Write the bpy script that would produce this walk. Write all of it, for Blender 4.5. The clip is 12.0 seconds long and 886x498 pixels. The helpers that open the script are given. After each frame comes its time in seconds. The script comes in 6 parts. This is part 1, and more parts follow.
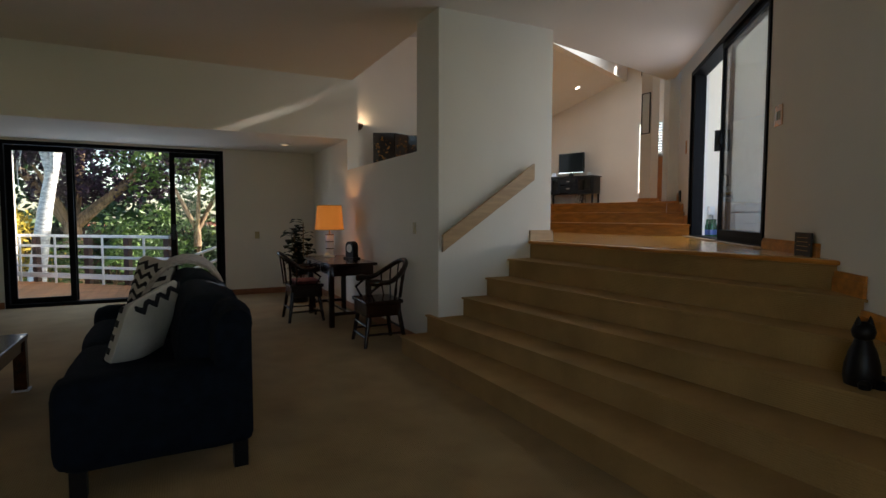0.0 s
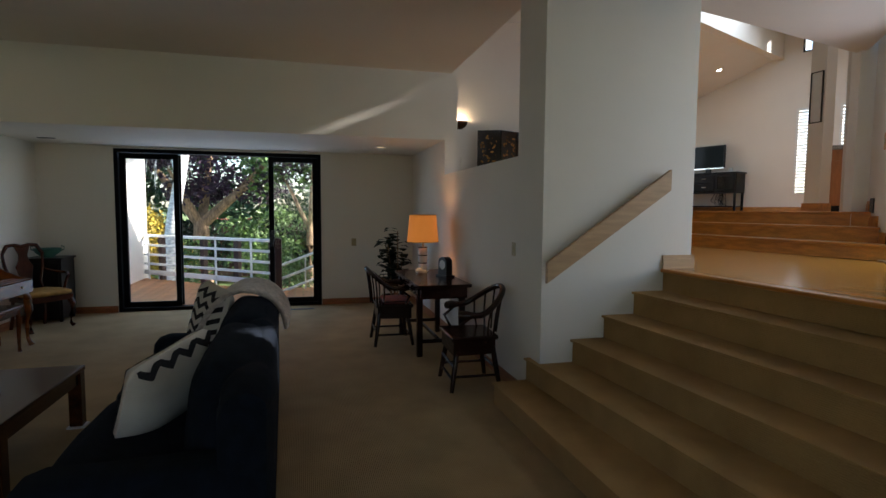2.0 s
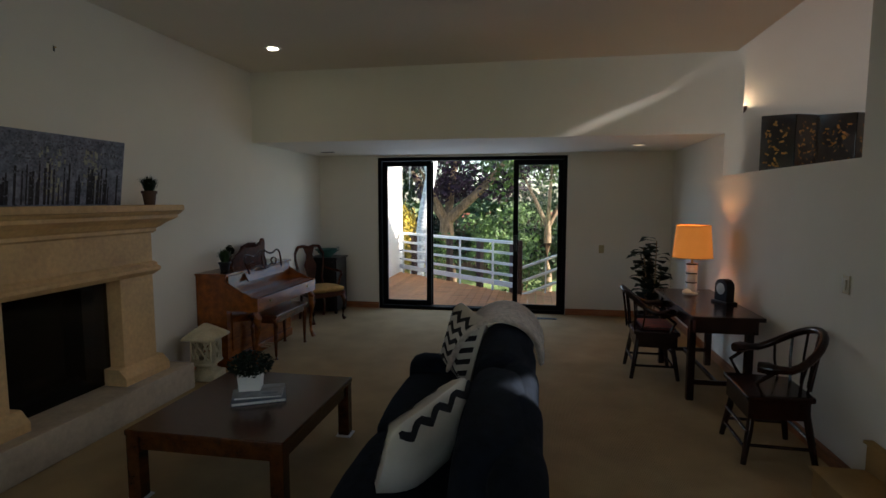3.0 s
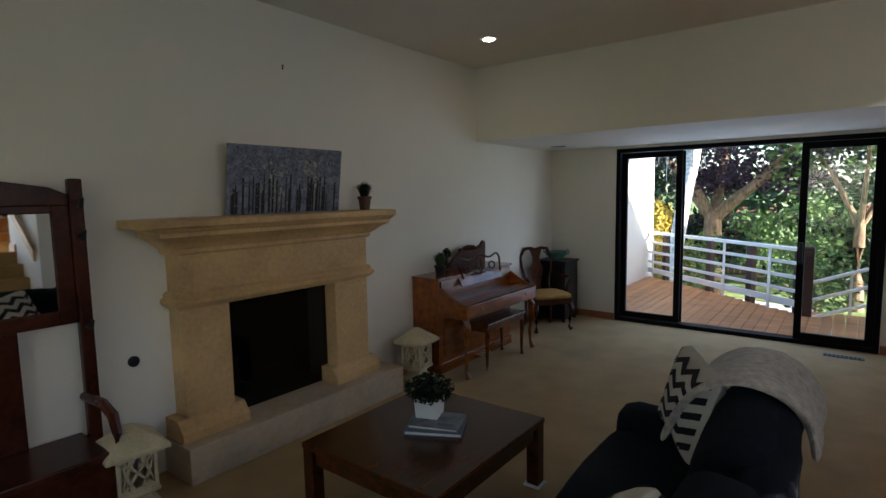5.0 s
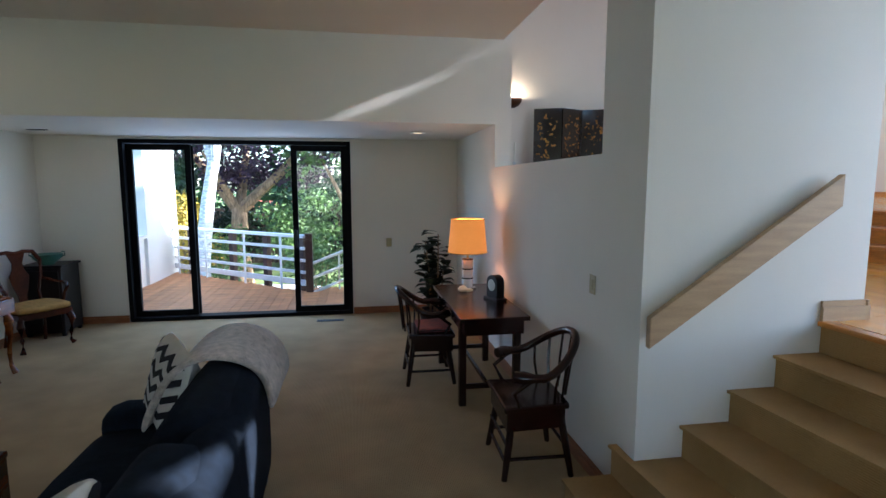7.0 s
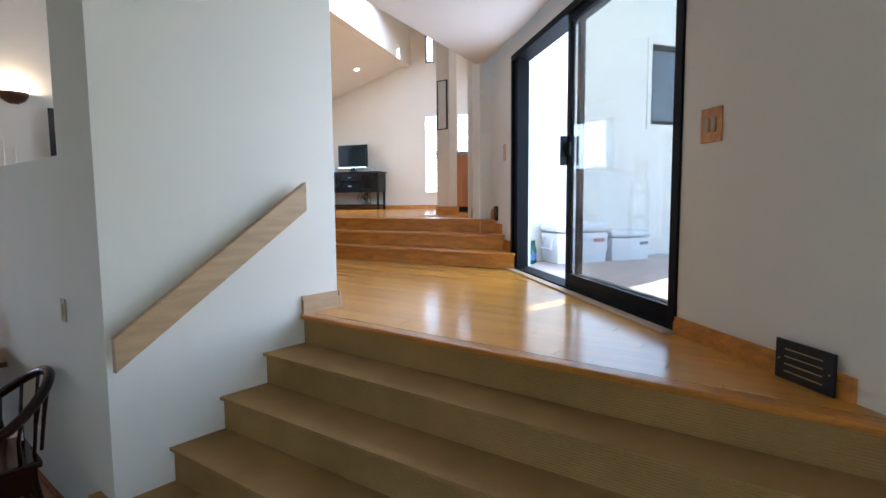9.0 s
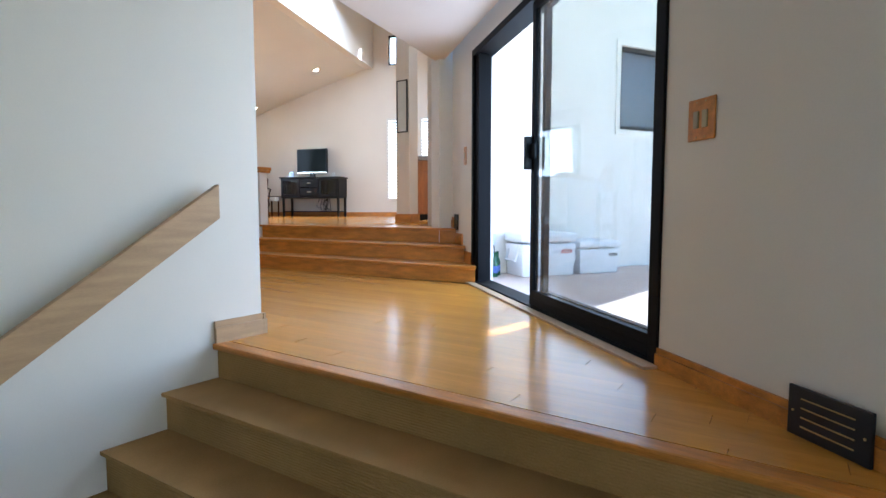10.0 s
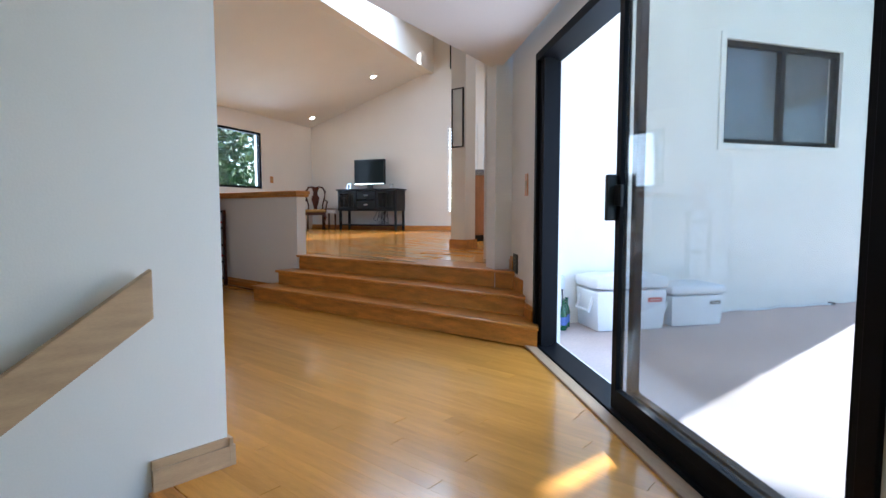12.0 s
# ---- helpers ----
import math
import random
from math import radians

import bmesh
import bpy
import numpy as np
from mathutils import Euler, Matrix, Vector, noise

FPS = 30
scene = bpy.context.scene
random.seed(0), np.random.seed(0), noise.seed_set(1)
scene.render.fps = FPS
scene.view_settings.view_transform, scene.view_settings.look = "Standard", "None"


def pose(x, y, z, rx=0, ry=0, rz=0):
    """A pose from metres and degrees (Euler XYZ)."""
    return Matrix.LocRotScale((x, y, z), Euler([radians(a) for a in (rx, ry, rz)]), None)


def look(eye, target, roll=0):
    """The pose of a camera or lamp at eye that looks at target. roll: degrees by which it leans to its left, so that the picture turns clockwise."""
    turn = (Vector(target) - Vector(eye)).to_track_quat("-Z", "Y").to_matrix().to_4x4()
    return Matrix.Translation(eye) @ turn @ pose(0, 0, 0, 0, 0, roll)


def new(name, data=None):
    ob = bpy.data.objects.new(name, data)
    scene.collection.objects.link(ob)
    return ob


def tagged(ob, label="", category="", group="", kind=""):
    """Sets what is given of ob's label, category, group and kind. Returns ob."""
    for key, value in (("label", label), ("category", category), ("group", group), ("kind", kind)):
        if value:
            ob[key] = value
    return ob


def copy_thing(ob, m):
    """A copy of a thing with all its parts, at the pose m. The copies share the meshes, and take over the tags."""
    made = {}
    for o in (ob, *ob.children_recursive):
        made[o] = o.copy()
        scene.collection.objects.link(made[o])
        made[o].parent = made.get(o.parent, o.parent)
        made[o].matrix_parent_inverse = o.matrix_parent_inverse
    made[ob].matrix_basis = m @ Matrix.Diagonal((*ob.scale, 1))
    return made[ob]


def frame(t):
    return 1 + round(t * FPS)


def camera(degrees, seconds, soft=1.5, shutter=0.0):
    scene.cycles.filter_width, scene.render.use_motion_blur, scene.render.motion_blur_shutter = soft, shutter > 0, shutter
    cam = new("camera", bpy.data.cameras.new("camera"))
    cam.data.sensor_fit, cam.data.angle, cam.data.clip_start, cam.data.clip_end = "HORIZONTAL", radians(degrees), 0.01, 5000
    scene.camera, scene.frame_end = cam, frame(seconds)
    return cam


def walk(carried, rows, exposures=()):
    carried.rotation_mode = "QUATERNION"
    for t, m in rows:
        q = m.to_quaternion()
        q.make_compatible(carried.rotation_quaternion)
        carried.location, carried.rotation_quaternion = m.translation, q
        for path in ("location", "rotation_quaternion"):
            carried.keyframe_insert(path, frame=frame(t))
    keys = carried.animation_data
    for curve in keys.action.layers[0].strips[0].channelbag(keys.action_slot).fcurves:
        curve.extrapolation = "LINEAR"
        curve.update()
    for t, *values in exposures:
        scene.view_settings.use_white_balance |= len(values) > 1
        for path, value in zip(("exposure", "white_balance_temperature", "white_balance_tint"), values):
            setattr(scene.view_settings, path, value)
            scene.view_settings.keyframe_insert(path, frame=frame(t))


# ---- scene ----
cam = camera(80.0, 12.0)
PATH = [
    (0, (-2.248, -4.509, 1.329), (-1.342, -2.73, 1.207), 0.1),
    (0.5, (-2.085, -4.231, 1.398), (-1.151, -2.467, 1.275), 0.5),
    (1, (-1.951, -4.076, 1.449), (-1.032, -2.304, 1.316), 0.4),
    (1.5, (-1.772, -3.918, 1.521), (-0.984, -2.086, 1.379), 0.4),
    (2, (-1.745, -3.688, 1.545), (-1.241, -1.759, 1.397), 0.4),
    (2.5, (-1.858, -3.472, 1.605), (-1.708, -1.484, 1.437), 0.5),
    (3, (-1.934, -3.133, 1.745), (-2.282, -1.174, 1.559), -0.0),
    (3.5, (-1.984, -2.907, 1.782), (-2.771, -1.081, 1.583), -0.5),
    (3.7, (-1.941, -2.821, 1.783), (-2.893, -1.073, 1.586), -0.7),
    (4.5, (-1.87, -2.56, 1.81), (-3.16, -1.05, 1.606), -1.0),
    (5.3, (-1.816, -2.274, 1.839), (-2.889, -0.6, 1.625), -1.0),
    (5.5, (-1.874, -2.238, 1.852), (-2.81, -0.485, 1.628), -1.0),
    (6, (-1.784, -2.172, 1.863), (-2.345, -0.268, 1.619), -0.5),
    (6.5, (-1.596, -2.27, 1.836), (-1.744, -0.291, 1.586), -0.3),
    (7, (-1.435, -2.453, 1.82), (-1.112, -0.494, 1.578), -0.0),
    (7.5, (-1.179, -2.561, 1.765), (-0.467, -0.703, 1.558), 0.4),
    (7.7, (-1.063, -2.682, 1.738), (-0.206, -0.884, 1.557), 1.2),
    (8.5, (-0.93, -2.76, 1.75), (0.43, -1.32, 1.57), 0.2),
    (9.3, (-0.75, -2.597, 1.755), (0.855, -1.415, 1.592), -0.3),
    (9.5, (-0.682, -2.549, 1.737), (0.951, -1.403, 1.583), -0.1),
    (10, (-0.379, -2.476, 1.756), (1.233, -1.301, 1.604), -0.0),
    (10.5, (-0.141, -2.356, 1.763), (1.436, -1.135, 1.61), -0.1),
    (11, (0.103, -2.206, 1.915), (1.634, -0.929, 1.753), 0.3),
    (11.5, (0.262, -2.07, 1.951), (1.761, -0.754, 1.798), 0.1),
    (12, (0.464, -1.986, 2.077), (1.911, -0.614, 1.925), -0.0),
]

# ---- light ----
EXPOSURES = [(0.0, 1.3, 6350, 10), (1.5, 1.55, 6050, 10), (2.5, 1.47, 5900, 10), (3.7, 1.5, 6250, 10), (5.5, 2.0, 5550, 10), (6.5, 2.18, 5250, 9), (7.0, 2.4, 5100, 9), (7.6, 2.5, 5200, 9), (9.5, 2.73, 5250, 9), (11.4, 2.5, 5200, 9), (12.0, 2.32, 5150, 9)]
walk(cam, [(t, look(eye, target, roll)) for t, eye, target, roll in PATH], EXPOSURES)

SUN_UP, SUN_FROM = radians(24.5), radians(-6)     # height, and bearing of the sun from +x towards +y
world = bpy.data.worlds.new("sky")
scene.world = world
world.use_nodes = True
sky = world.node_tree.nodes.new("ShaderNodeTexSky")
sky.sky_type, sky.sun_disc = "NISHITA", False
sky.sun_elevation, sky.sun_rotation = SUN_UP, radians(90) - SUN_FROM
world.node_tree.links.new(sky.outputs[0], world.node_tree.nodes["Background"].inputs["Color"])
world.node_tree.nodes["Background"].inputs["Strength"].default_value = 0.15
sun = new("sun", bpy.data.lights.new("sun", "SUN"))
sun.data.energy, sun.data.angle, sun.data.color = 5.0, radians(0.6), (1.0, 0.93, 0.82)
sun.matrix_world = look((math.cos(SUN_FROM) * math.cos(SUN_UP) * 40, math.sin(SUN_FROM) * math.cos(SUN_UP) * 40, math.sin(SUN_UP) * 40), (0, 0, 0))


def window_light(name, m, w, h, watts, colour):
    """Skylight in an opening; it shines along its -z."""
    ob = new(name, bpy.data.lights.new(name, "AREA"))
    ob.data.shape, ob.data.size, ob.data.size_y, ob.data.energy, ob.data.color = "RECTANGLE", w, h, watts, colour
    ob.matrix_world = m
    return ob


def lamp_light(name, at, watts, colour, r=0.05):
    ob = new(name, bpy.data.lights.new(name, "POINT"))
    ob.data.energy, ob.data.color, ob.data.shadow_soft_size = watts, colour, r
    ob.location = at
    return ob


window_light("skylight_garden_door", look((-2.96, 5.12, 1.25), (-2.96, 0, 1.0)), 2.8, 2.2, 5.0, (0.56, 0.74, 1.0))
# South window is assumed and unseen; its lamp is fill for the living room.
window_light("skylight_south_window", look((-3.0, -6.7, 1.6), (-2.0, 0, 1.2)), 3.1, 1.7, 1.3, (1.0, 0.95, 0.86))
window_light("skylight_patio_door", look((3.27, -1.18, 2.1), (0.6, 1.08, 1.7)), 2.4, 1.9, 7.5, (0.58, 0.76, 1.0))
# Added lamp below the closed high ceiling, in place of clerestory daylight.
window_light("skylight_clerestory", look((6.6, 4.4, 6.1), (5.2, 5.0, 1.5)), 3.0, 3.0, 40, (0.84, 0.93, 1.0))
window_light("skylight_upper_window", look((5.85, 9.5, 3.2), (6.7, 5.2, 2.6)), 1.8, 1.2, 11, (0.84, 0.93, 1.0))


# ---- helpers of this scene ----
def thing(name, m, label, category, group=""):
    ob = new(name)
    ob.matrix_world = m
    return tagged(ob, label, category, group)


def part(name, bm, material, parent=None, label="", bevel=0.0, smooth=False, kind="", category="", group=""):
    bmesh.ops.recalc_face_normals(bm, faces=bm.faces[:])
    if bevel:
        sharp = [e for e in bm.edges if len(e.link_faces) == 2 and e.calc_face_angle(0) > 0.6]
        bmesh.ops.bevel(bm, geom=sharp, offset=bevel, segments=2, profile=0.6, affect="EDGES", clamp_overlap=True)
    me = bpy.data.meshes.new(name)
    bm.to_mesh(me)
    bm.free()
    if smooth:
        me.polygons.foreach_set("use_smooth", [True] * len(me.polygons))
        me.set_sharp_from_angle(angle=radians(40))
    for one in (material if isinstance(material, (list, tuple)) else [material]):
        me.materials.append(one)
    ob = new(name, me)
    if parent:
        ob.parent = parent
    return tagged(ob, label, category, group, kind)


def structure(name, bm, material, label="", category="", bevel=0.0):
    return part(name, bm, material, None, label, bevel, kind="structure", category=category)


def nb():
    return bmesh.new()


def box(bm, x0, x1, y0, y1, z0, z1, mi=0, m=None):
    vs = [bm.verts.new((x, y, z)) for z in (z0, z1) for x, y in ((x0, y0), (x1, y0), (x1, y1), (x0, y1))]
    if m is not None:
        for v in vs:
            v.co = m @ v.co
    for a, b, c, d in ((3, 2, 1, 0), (4, 5, 6, 7), (0, 1, 5, 4), (1, 2, 6, 5), (2, 3, 7, 6), (3, 0, 4, 7)):
        bm.faces.new((vs[a], vs[b], vs[c], vs[d])).material_index = mi
    return bm


def bx(*a, **k):
    return box(nb(), *a, **k)


def prism(bm, pts, z0, z1, mi=0):
    lo = [bm.verts.new((x, y, z0)) for x, y in pts]
    hi = [bm.verts.new((x, y, z1)) for x, y in pts]
    n = len(pts)
    bm.faces.new(lo[::-1]).material_index = mi
    bm.faces.new(hi).material_index = mi
    for i in range(n):
        bm.faces.new((lo[i], lo[(i + 1) % n], hi[(i + 1) % n], hi[i])).material_index = mi
    return bm


def profile(bm, pts, y0, y1, m=None, mi=0):
    """A section of (x, z) points, drawn out along y."""
    a = [bm.verts.new((x, y0, z)) for x, z in pts]
    b = [bm.verts.new((x, y1, z)) for x, z in pts]
    if m is not None:
        for v in a + b:
            v.co = m @ v.co
    n = len(pts)
    bm.faces.new(a).material_index = mi
    bm.faces.new(b[::-1]).material_index = mi
    for i in range(n):
        bm.faces.new((a[i], b[i], b[(i + 1) % n], a[(i + 1) % n])).material_index = mi
    return bm


def lathe(bm, prof, cx=0, cy=0, n=20, mi=0, m=None):
    rings = []
    for r, z in prof:
        ring = [bm.verts.new((cx + r * math.cos(2 * math.pi * i / n), cy + r * math.sin(2 * math.pi * i / n), z)) for i in range(n)]
        if m is not None:
            for v in ring:
                v.co = m @ v.co
        rings.append(ring)
    for a, b in zip(rings, rings[1:]):
        for i in range(n):
            bm.faces.new((a[i], a[(i + 1) % n], b[(i + 1) % n], b[i])).material_index = mi
    bm.faces.new(rings[0][::-1]).material_index = mi
    bm.faces.new(rings[-1]).material_index = mi
    return bm


def tube(bm, pts, r, n=8, flat=1.0, mi=0):
    pts = [Vector(p) for p in pts]
    rs = r if isinstance(r, (list, tuple)) else [r] * len(pts)
    rings = []
    for i, p in enumerate(pts):
        way = (pts[min(i + 1, len(pts) - 1)] - pts[max(i - 1, 0)]).normalized()
        side = way.cross(Vector((0, 0, 1)))
        side = side.normalized() if side.length > 0.05 else way.cross(Vector((0, 1, 0))).normalized()
        up = side.cross(way).normalized()
        rings.append([bm.verts.new(p + side * (rs[i] * math.cos(2 * math.pi * k / n)) + up * (rs[i] * flat * math.sin(2 * math.pi * k / n))) for k in range(n)])
    for a, b in zip(rings, rings[1:]):
        for k in range(n):
            bm.faces.new((a[k], a[(k + 1) % n], b[(k + 1) % n], b[k])).material_index = mi
    bm.faces.new(rings[0][::-1]).material_index = mi
    bm.faces.new(rings[-1]).material_index = mi
    return bm


def arc(c, r, a0, a1, n, z=0.0, rz=0.0):
    return [(c[0] + r * math.cos(radians(a0 + (a1 - a0) * i / n)), c[1] + r * math.sin(radians(a0 + (a1 - a0) * i / n)), z + rz * i / n) for i in range(n + 1)]


def soft_block(x0, x1, y0, y1, z0, z1, r, cuts=8, puff=0.0, seed=0):
    """A cushion: a box with many faces, round edges and a bulge."""
    bm = nb()
    c = Vector(((x0 + x1) / 2, (y0 + y1) / 2, (z0 + z1) / 2))
    h = Vector(((x1 - x0) / 2, (y1 - y0) / 2, (z1 - z0) / 2))
    bmesh.ops.create_cube(bm, size=2)
    bmesh.ops.subdivide_edges(bm, edges=bm.edges[:], cuts=cuts, use_grid_fill=True)
    for v in bm.verts:
        p = Vector((v.co.x * h.x, v.co.y * h.y, v.co.z * h.z))
        core = Vector([max(-(h[k] - r), min(h[k] - r, p[k])) for k in range(3)])
        d = p - core
        if d.length > 1e-6:
            p = core + d.normalized() * min(r, d.length) if d.length > r else p
        u = [1 - (p[k] / h[k]) ** 2 for k in range(3)]
        p = Vector((p.x * (1 + puff * u[1] * u[2]), p.y * (1 + puff * u[0] * u[2]), p.z * (1 + puff * u[0] * u[1])))
        p += Vector((0, 0, 1)) * 0.006 * noise.noise(p * 6 + Vector((seed, 0, 0)))
        v.co = c + p
    return bm


def leaves(bm, centre, radii, count, size, rng, hollow=0.35, mi=0, narrow=0.5):
    for _ in range(count):
        while True:
            p = Vector((rng.uniform(-1, 1), rng.uniform(-1, 1), rng.uniform(-1, 1)))
            if hollow < p.length < 1:
                break
        q = Vector(centre) + Vector((p.x * radii[0], p.y * radii[1], p.z * radii[2]))
        turn = Euler((rng.uniform(0, 6.3), rng.uniform(0, 6.3), rng.uniform(0, 6.3))).to_matrix()
        s = size * rng.uniform(0.6, 1.3)
        vs = [bm.verts.new(q + turn @ Vector(c) * s) for c in ((0, -1, 0), (narrow, 0, 0.15), (0, 1, 0), (-narrow, 0, 0.15))]
        bm.faces.new(vs).material_index = mi
    return bm


def ring_box(bm, x0, x1, z0, z1, y0, y1, w, mi=0):
    """An upright rectangular frame of width w."""
    box(bm, x0, x0 + w, y0, y1, z0, z1, mi)
    box(bm, x1 - w, x1, y0, y1, z0, z1, mi)
    box(bm, x0 + w, x1 - w, y0, y1, z1 - w, z1, mi)
    box(bm, x0 + w, x1 - w, y0, y1, z0, z0 + w, mi)
    return bm


# ---- materials ----
def material(name, base, rough=0.6, metal=0.0, vary=0.08, scale=4.0, fine=60.0, bump=0.1, second=None, stretch=(1, 1, 1), gloss=0.5, per_piece=0.0, emit=None, power=0.0, coat=0.0, sheen=0.0):
    ma = bpy.data.materials.new(name)
    ma.use_nodes = True
    nt = ma.node_tree
    p = nt.nodes["Principled BSDF"]
    tc, mp = nt.nodes.new("ShaderNodeTexCoord"), nt.nodes.new("ShaderNodeMapping")
    mp.inputs["Scale"].default_value = stretch
    nt.links.new(tc.outputs["Object"], mp.inputs["Vector"])
    big, small = nt.nodes.new("ShaderNodeTexNoise"), nt.nodes.new("ShaderNodeTexNoise")
    for n, s, dt in ((big, scale, 4), (small, fine, 3)):
        n.inputs["Scale"].default_value, n.inputs["Detail"].default_value = s, dt
        nt.links.new(mp.outputs["Vector"], n.inputs["Vector"])
    ramp = nt.nodes.new("ShaderNodeValToRGB")
    a = second or tuple(c * (1 - 2.2 * vary) for c in base)
    b = tuple(min(1, c * (1 + 1.2 * vary)) for c in base)
    ramp.color_ramp.elements[0].color, ramp.color_ramp.elements[1].color = (*a, 1), (*b, 1)
    ramp.color_ramp.elements[0].position, ramp.color_ramp.elements[1].position = 0.28, 0.68
    add = nt.nodes.new("ShaderNodeMath")
    add.operation = "MULTIPLY_ADD"
    add.inputs[1].default_value = 0.35
    nt.links.new(small.outputs["Fac"], add.inputs[0])
    sub = nt.nodes.new("ShaderNodeMath")
    sub.operation = "MULTIPLY_ADD"
    sub.inputs[1].default_value, sub.inputs[2].default_value = 0.75, -0.05
    nt.links.new(big.outputs["Fac"], sub.inputs[0])
    nt.links.new(sub.outputs[0], add.inputs[2])
    nt.links.new(add.outputs[0], ramp.inputs["Fac"])
    colour = ramp.outputs["Color"]
    if per_piece:
        info, hsv, mr = nt.nodes.new("ShaderNodeObjectInfo"), nt.nodes.new("ShaderNodeHueSaturation"), nt.nodes.new("ShaderNodeMapRange")
        mr.inputs["To Min"].default_value, mr.inputs["To Max"].default_value = 1 - per_piece, 1 + per_piece
        nt.links.new(info.outputs["Random"], mr.inputs["Value"])
        nt.links.new(mr.outputs["Result"], hsv.inputs["Value"])
        nt.links.new(colour, hsv.inputs["Color"])
        colour = hsv.outputs["Color"]
    nt.links.new(colour, p.inputs["Base Color"])
    p.inputs["Roughness"].default_value, p.inputs["Metallic"].default_value = rough, metal
    p.inputs["Specular IOR Level"].default_value = gloss
    if coat:
        p.inputs["Coat Weight"].default_value, p.inputs["Coat Roughness"].default_value = coat, 0.12
    if sheen:
        p.inputs["Sheen Weight"].default_value, p.inputs["Sheen Roughness"].default_value = sheen, 0.5
    if bump:
        bn = nt.nodes.new("ShaderNodeBump")
        bn.inputs["Strength"].default_value, bn.inputs["Distance"].default_value = bump, 0.01
        nt.links.new(small.outputs["Fac"], bn.inputs["Height"])
        nt.links.new(bn.outputs["Normal"], p.inputs["Normal"])
    if emit:
        p.inputs["Emission Color"].default_value, p.inputs["Emission Strength"].default_value = (*emit, 1), power
    return ma


def glass_material(name, tint=(1, 1, 1), rough=0.0, haze=0.0):
    """A thin pane: clear, with the mirror image that its angle gives."""
    ma = bpy.data.materials.new(name)
    ma.use_nodes = True
    nt = ma.node_tree
    out = nt.nodes["Material Output"]
    nt.nodes.remove(nt.nodes["Principled BSDF"])
    clear, mirror, mix, fr, up, sc = (nt.nodes.new(k) for k in ("ShaderNodeBsdfTransparent", "ShaderNodeBsdfGlossy", "ShaderNodeMixShader", "ShaderNodeLayerWeight", "ShaderNodeMath", "ShaderNodeMath"))
    clear.inputs["Color"].default_value = (*tint, 1)
    mirror.inputs["Roughness"].default_value = rough
    fr.inputs["Blend"].default_value = 0.5
    up.operation, up.inputs[1].default_value = "POWER", 5.0
    sc.operation, sc.inputs[1].default_value, sc.inputs[2].default_value = "MULTIPLY_ADD", 0.9, 0.035
    nt.links.new(fr.outputs["Facing"], up.inputs[0])
    nt.links.new(up.outputs[0], sc.inputs[0])
    nt.links.new(sc.outputs[0], mix.inputs["Fac"])
    nt.links.new(clear.outputs[0], mix.inputs[1])
    nt.links.new(mirror.outputs[0], mix.inputs[2])
    last = mix
    if haze:
        veil, mix2 = nt.nodes.new("ShaderNodeBsdfDiffuse"), nt.nodes.new("ShaderNodeMixShader")
        veil.inputs["Color"].default_value = (0.8, 0.85, 0.9, 1)
        mix2.inputs["Fac"].default_value = haze
        nt.links.new(mix.outputs[0], mix2.inputs[1])
        nt.links.new(veil.outputs[0], mix2.inputs[2])
        last = mix2
    nt.links.new(last.outputs[0], out.inputs["Surface"])
    return ma


def striped(name, base, dark, period, axis, rough=0.9, depth=0.5, vary_scale=3.0):
    """Ribbed cloth: fine rows along one axis, with worn, lighter lanes."""
    ma = material(name, base, rough, vary=0.07, scale=vary_scale, fine=180, bump=0.25, second=dark)
    nt = ma.node_tree
    p = nt.nodes["Principled BSDF"]
    wave = nt.nodes.new("ShaderNodeTexWave")
    wave.bands_direction = axis
    wave.inputs["Scale"].default_value = 1.0 / period / 3.18
    wave.inputs["Distortion"].default_value = 0.4
    tc = nt.nodes.new("ShaderNodeTexCoord")
    nt.links.new(tc.outputs["Object"], wave.inputs["Vector"])
    bn = nt.nodes.new("ShaderNodeBump")
    bn.inputs["Strength"].default_value, bn.inputs["Distance"].default_value = depth, 0.004
    nt.links.new(wave.outputs["Fac"], bn.inputs["Height"])
    old = p.inputs["Normal"].links[0].from_socket
    nt.links.new(old, bn.inputs["Normal"])
    nt.links.new(bn.outputs["Normal"], p.inputs["Normal"])
    return ma


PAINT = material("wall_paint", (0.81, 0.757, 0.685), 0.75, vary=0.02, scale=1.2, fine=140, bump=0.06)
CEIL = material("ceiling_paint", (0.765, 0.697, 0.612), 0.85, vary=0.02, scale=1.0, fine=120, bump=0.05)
CARPET = striped("carpet", (0.41, 0.28, 0.13), (0.315, 0.21, 0.095), 0.011, "X", 0.95)
STAIRCARPET = striped("stair_carpet", (0.41, 0.245, 0.085), (0.30, 0.175, 0.058), 0.011, "Z", 0.95)
OAK = material("oak_floor", (0.64, 0.285, 0.04), 0.22, vary=0.08, scale=2.2, fine=22, bump=0.015, stretch=(10, 0.9, 1), per_piece=0.10, coat=0.3)
OAKTRIM = material("oak_trim", (0.58, 0.225, 0.032), 0.3, vary=0.2, scale=3, fine=30, bump=0.05, stretch=(8, 1, 8))
REDTRIM = material("red_oak_base", (0.33, 0.12, 0.04), 0.4, vary=0.2, scale=3, fine=30, bump=0.05, stretch=(2, 2, 10))
RAILWOOD = material("rail_oak", (0.50, 0.33, 0.18), 0.5, vary=0.1, scale=4, fine=60, bump=0.06, stretch=(1, 4, 7))
DARKFRAME = material("bronze_frame", (0.0045, 0.004, 0.005), 0.6, 0.0, gloss=0.12, vary=0.1, bump=0.0)
GLASS = glass_material("glass")
# Greyed pane with a faint, even pale haze mixed in.
HAZED = glass_material("hazed_glass", (0.70, 0.72, 0.72), 0.02, 0.05)
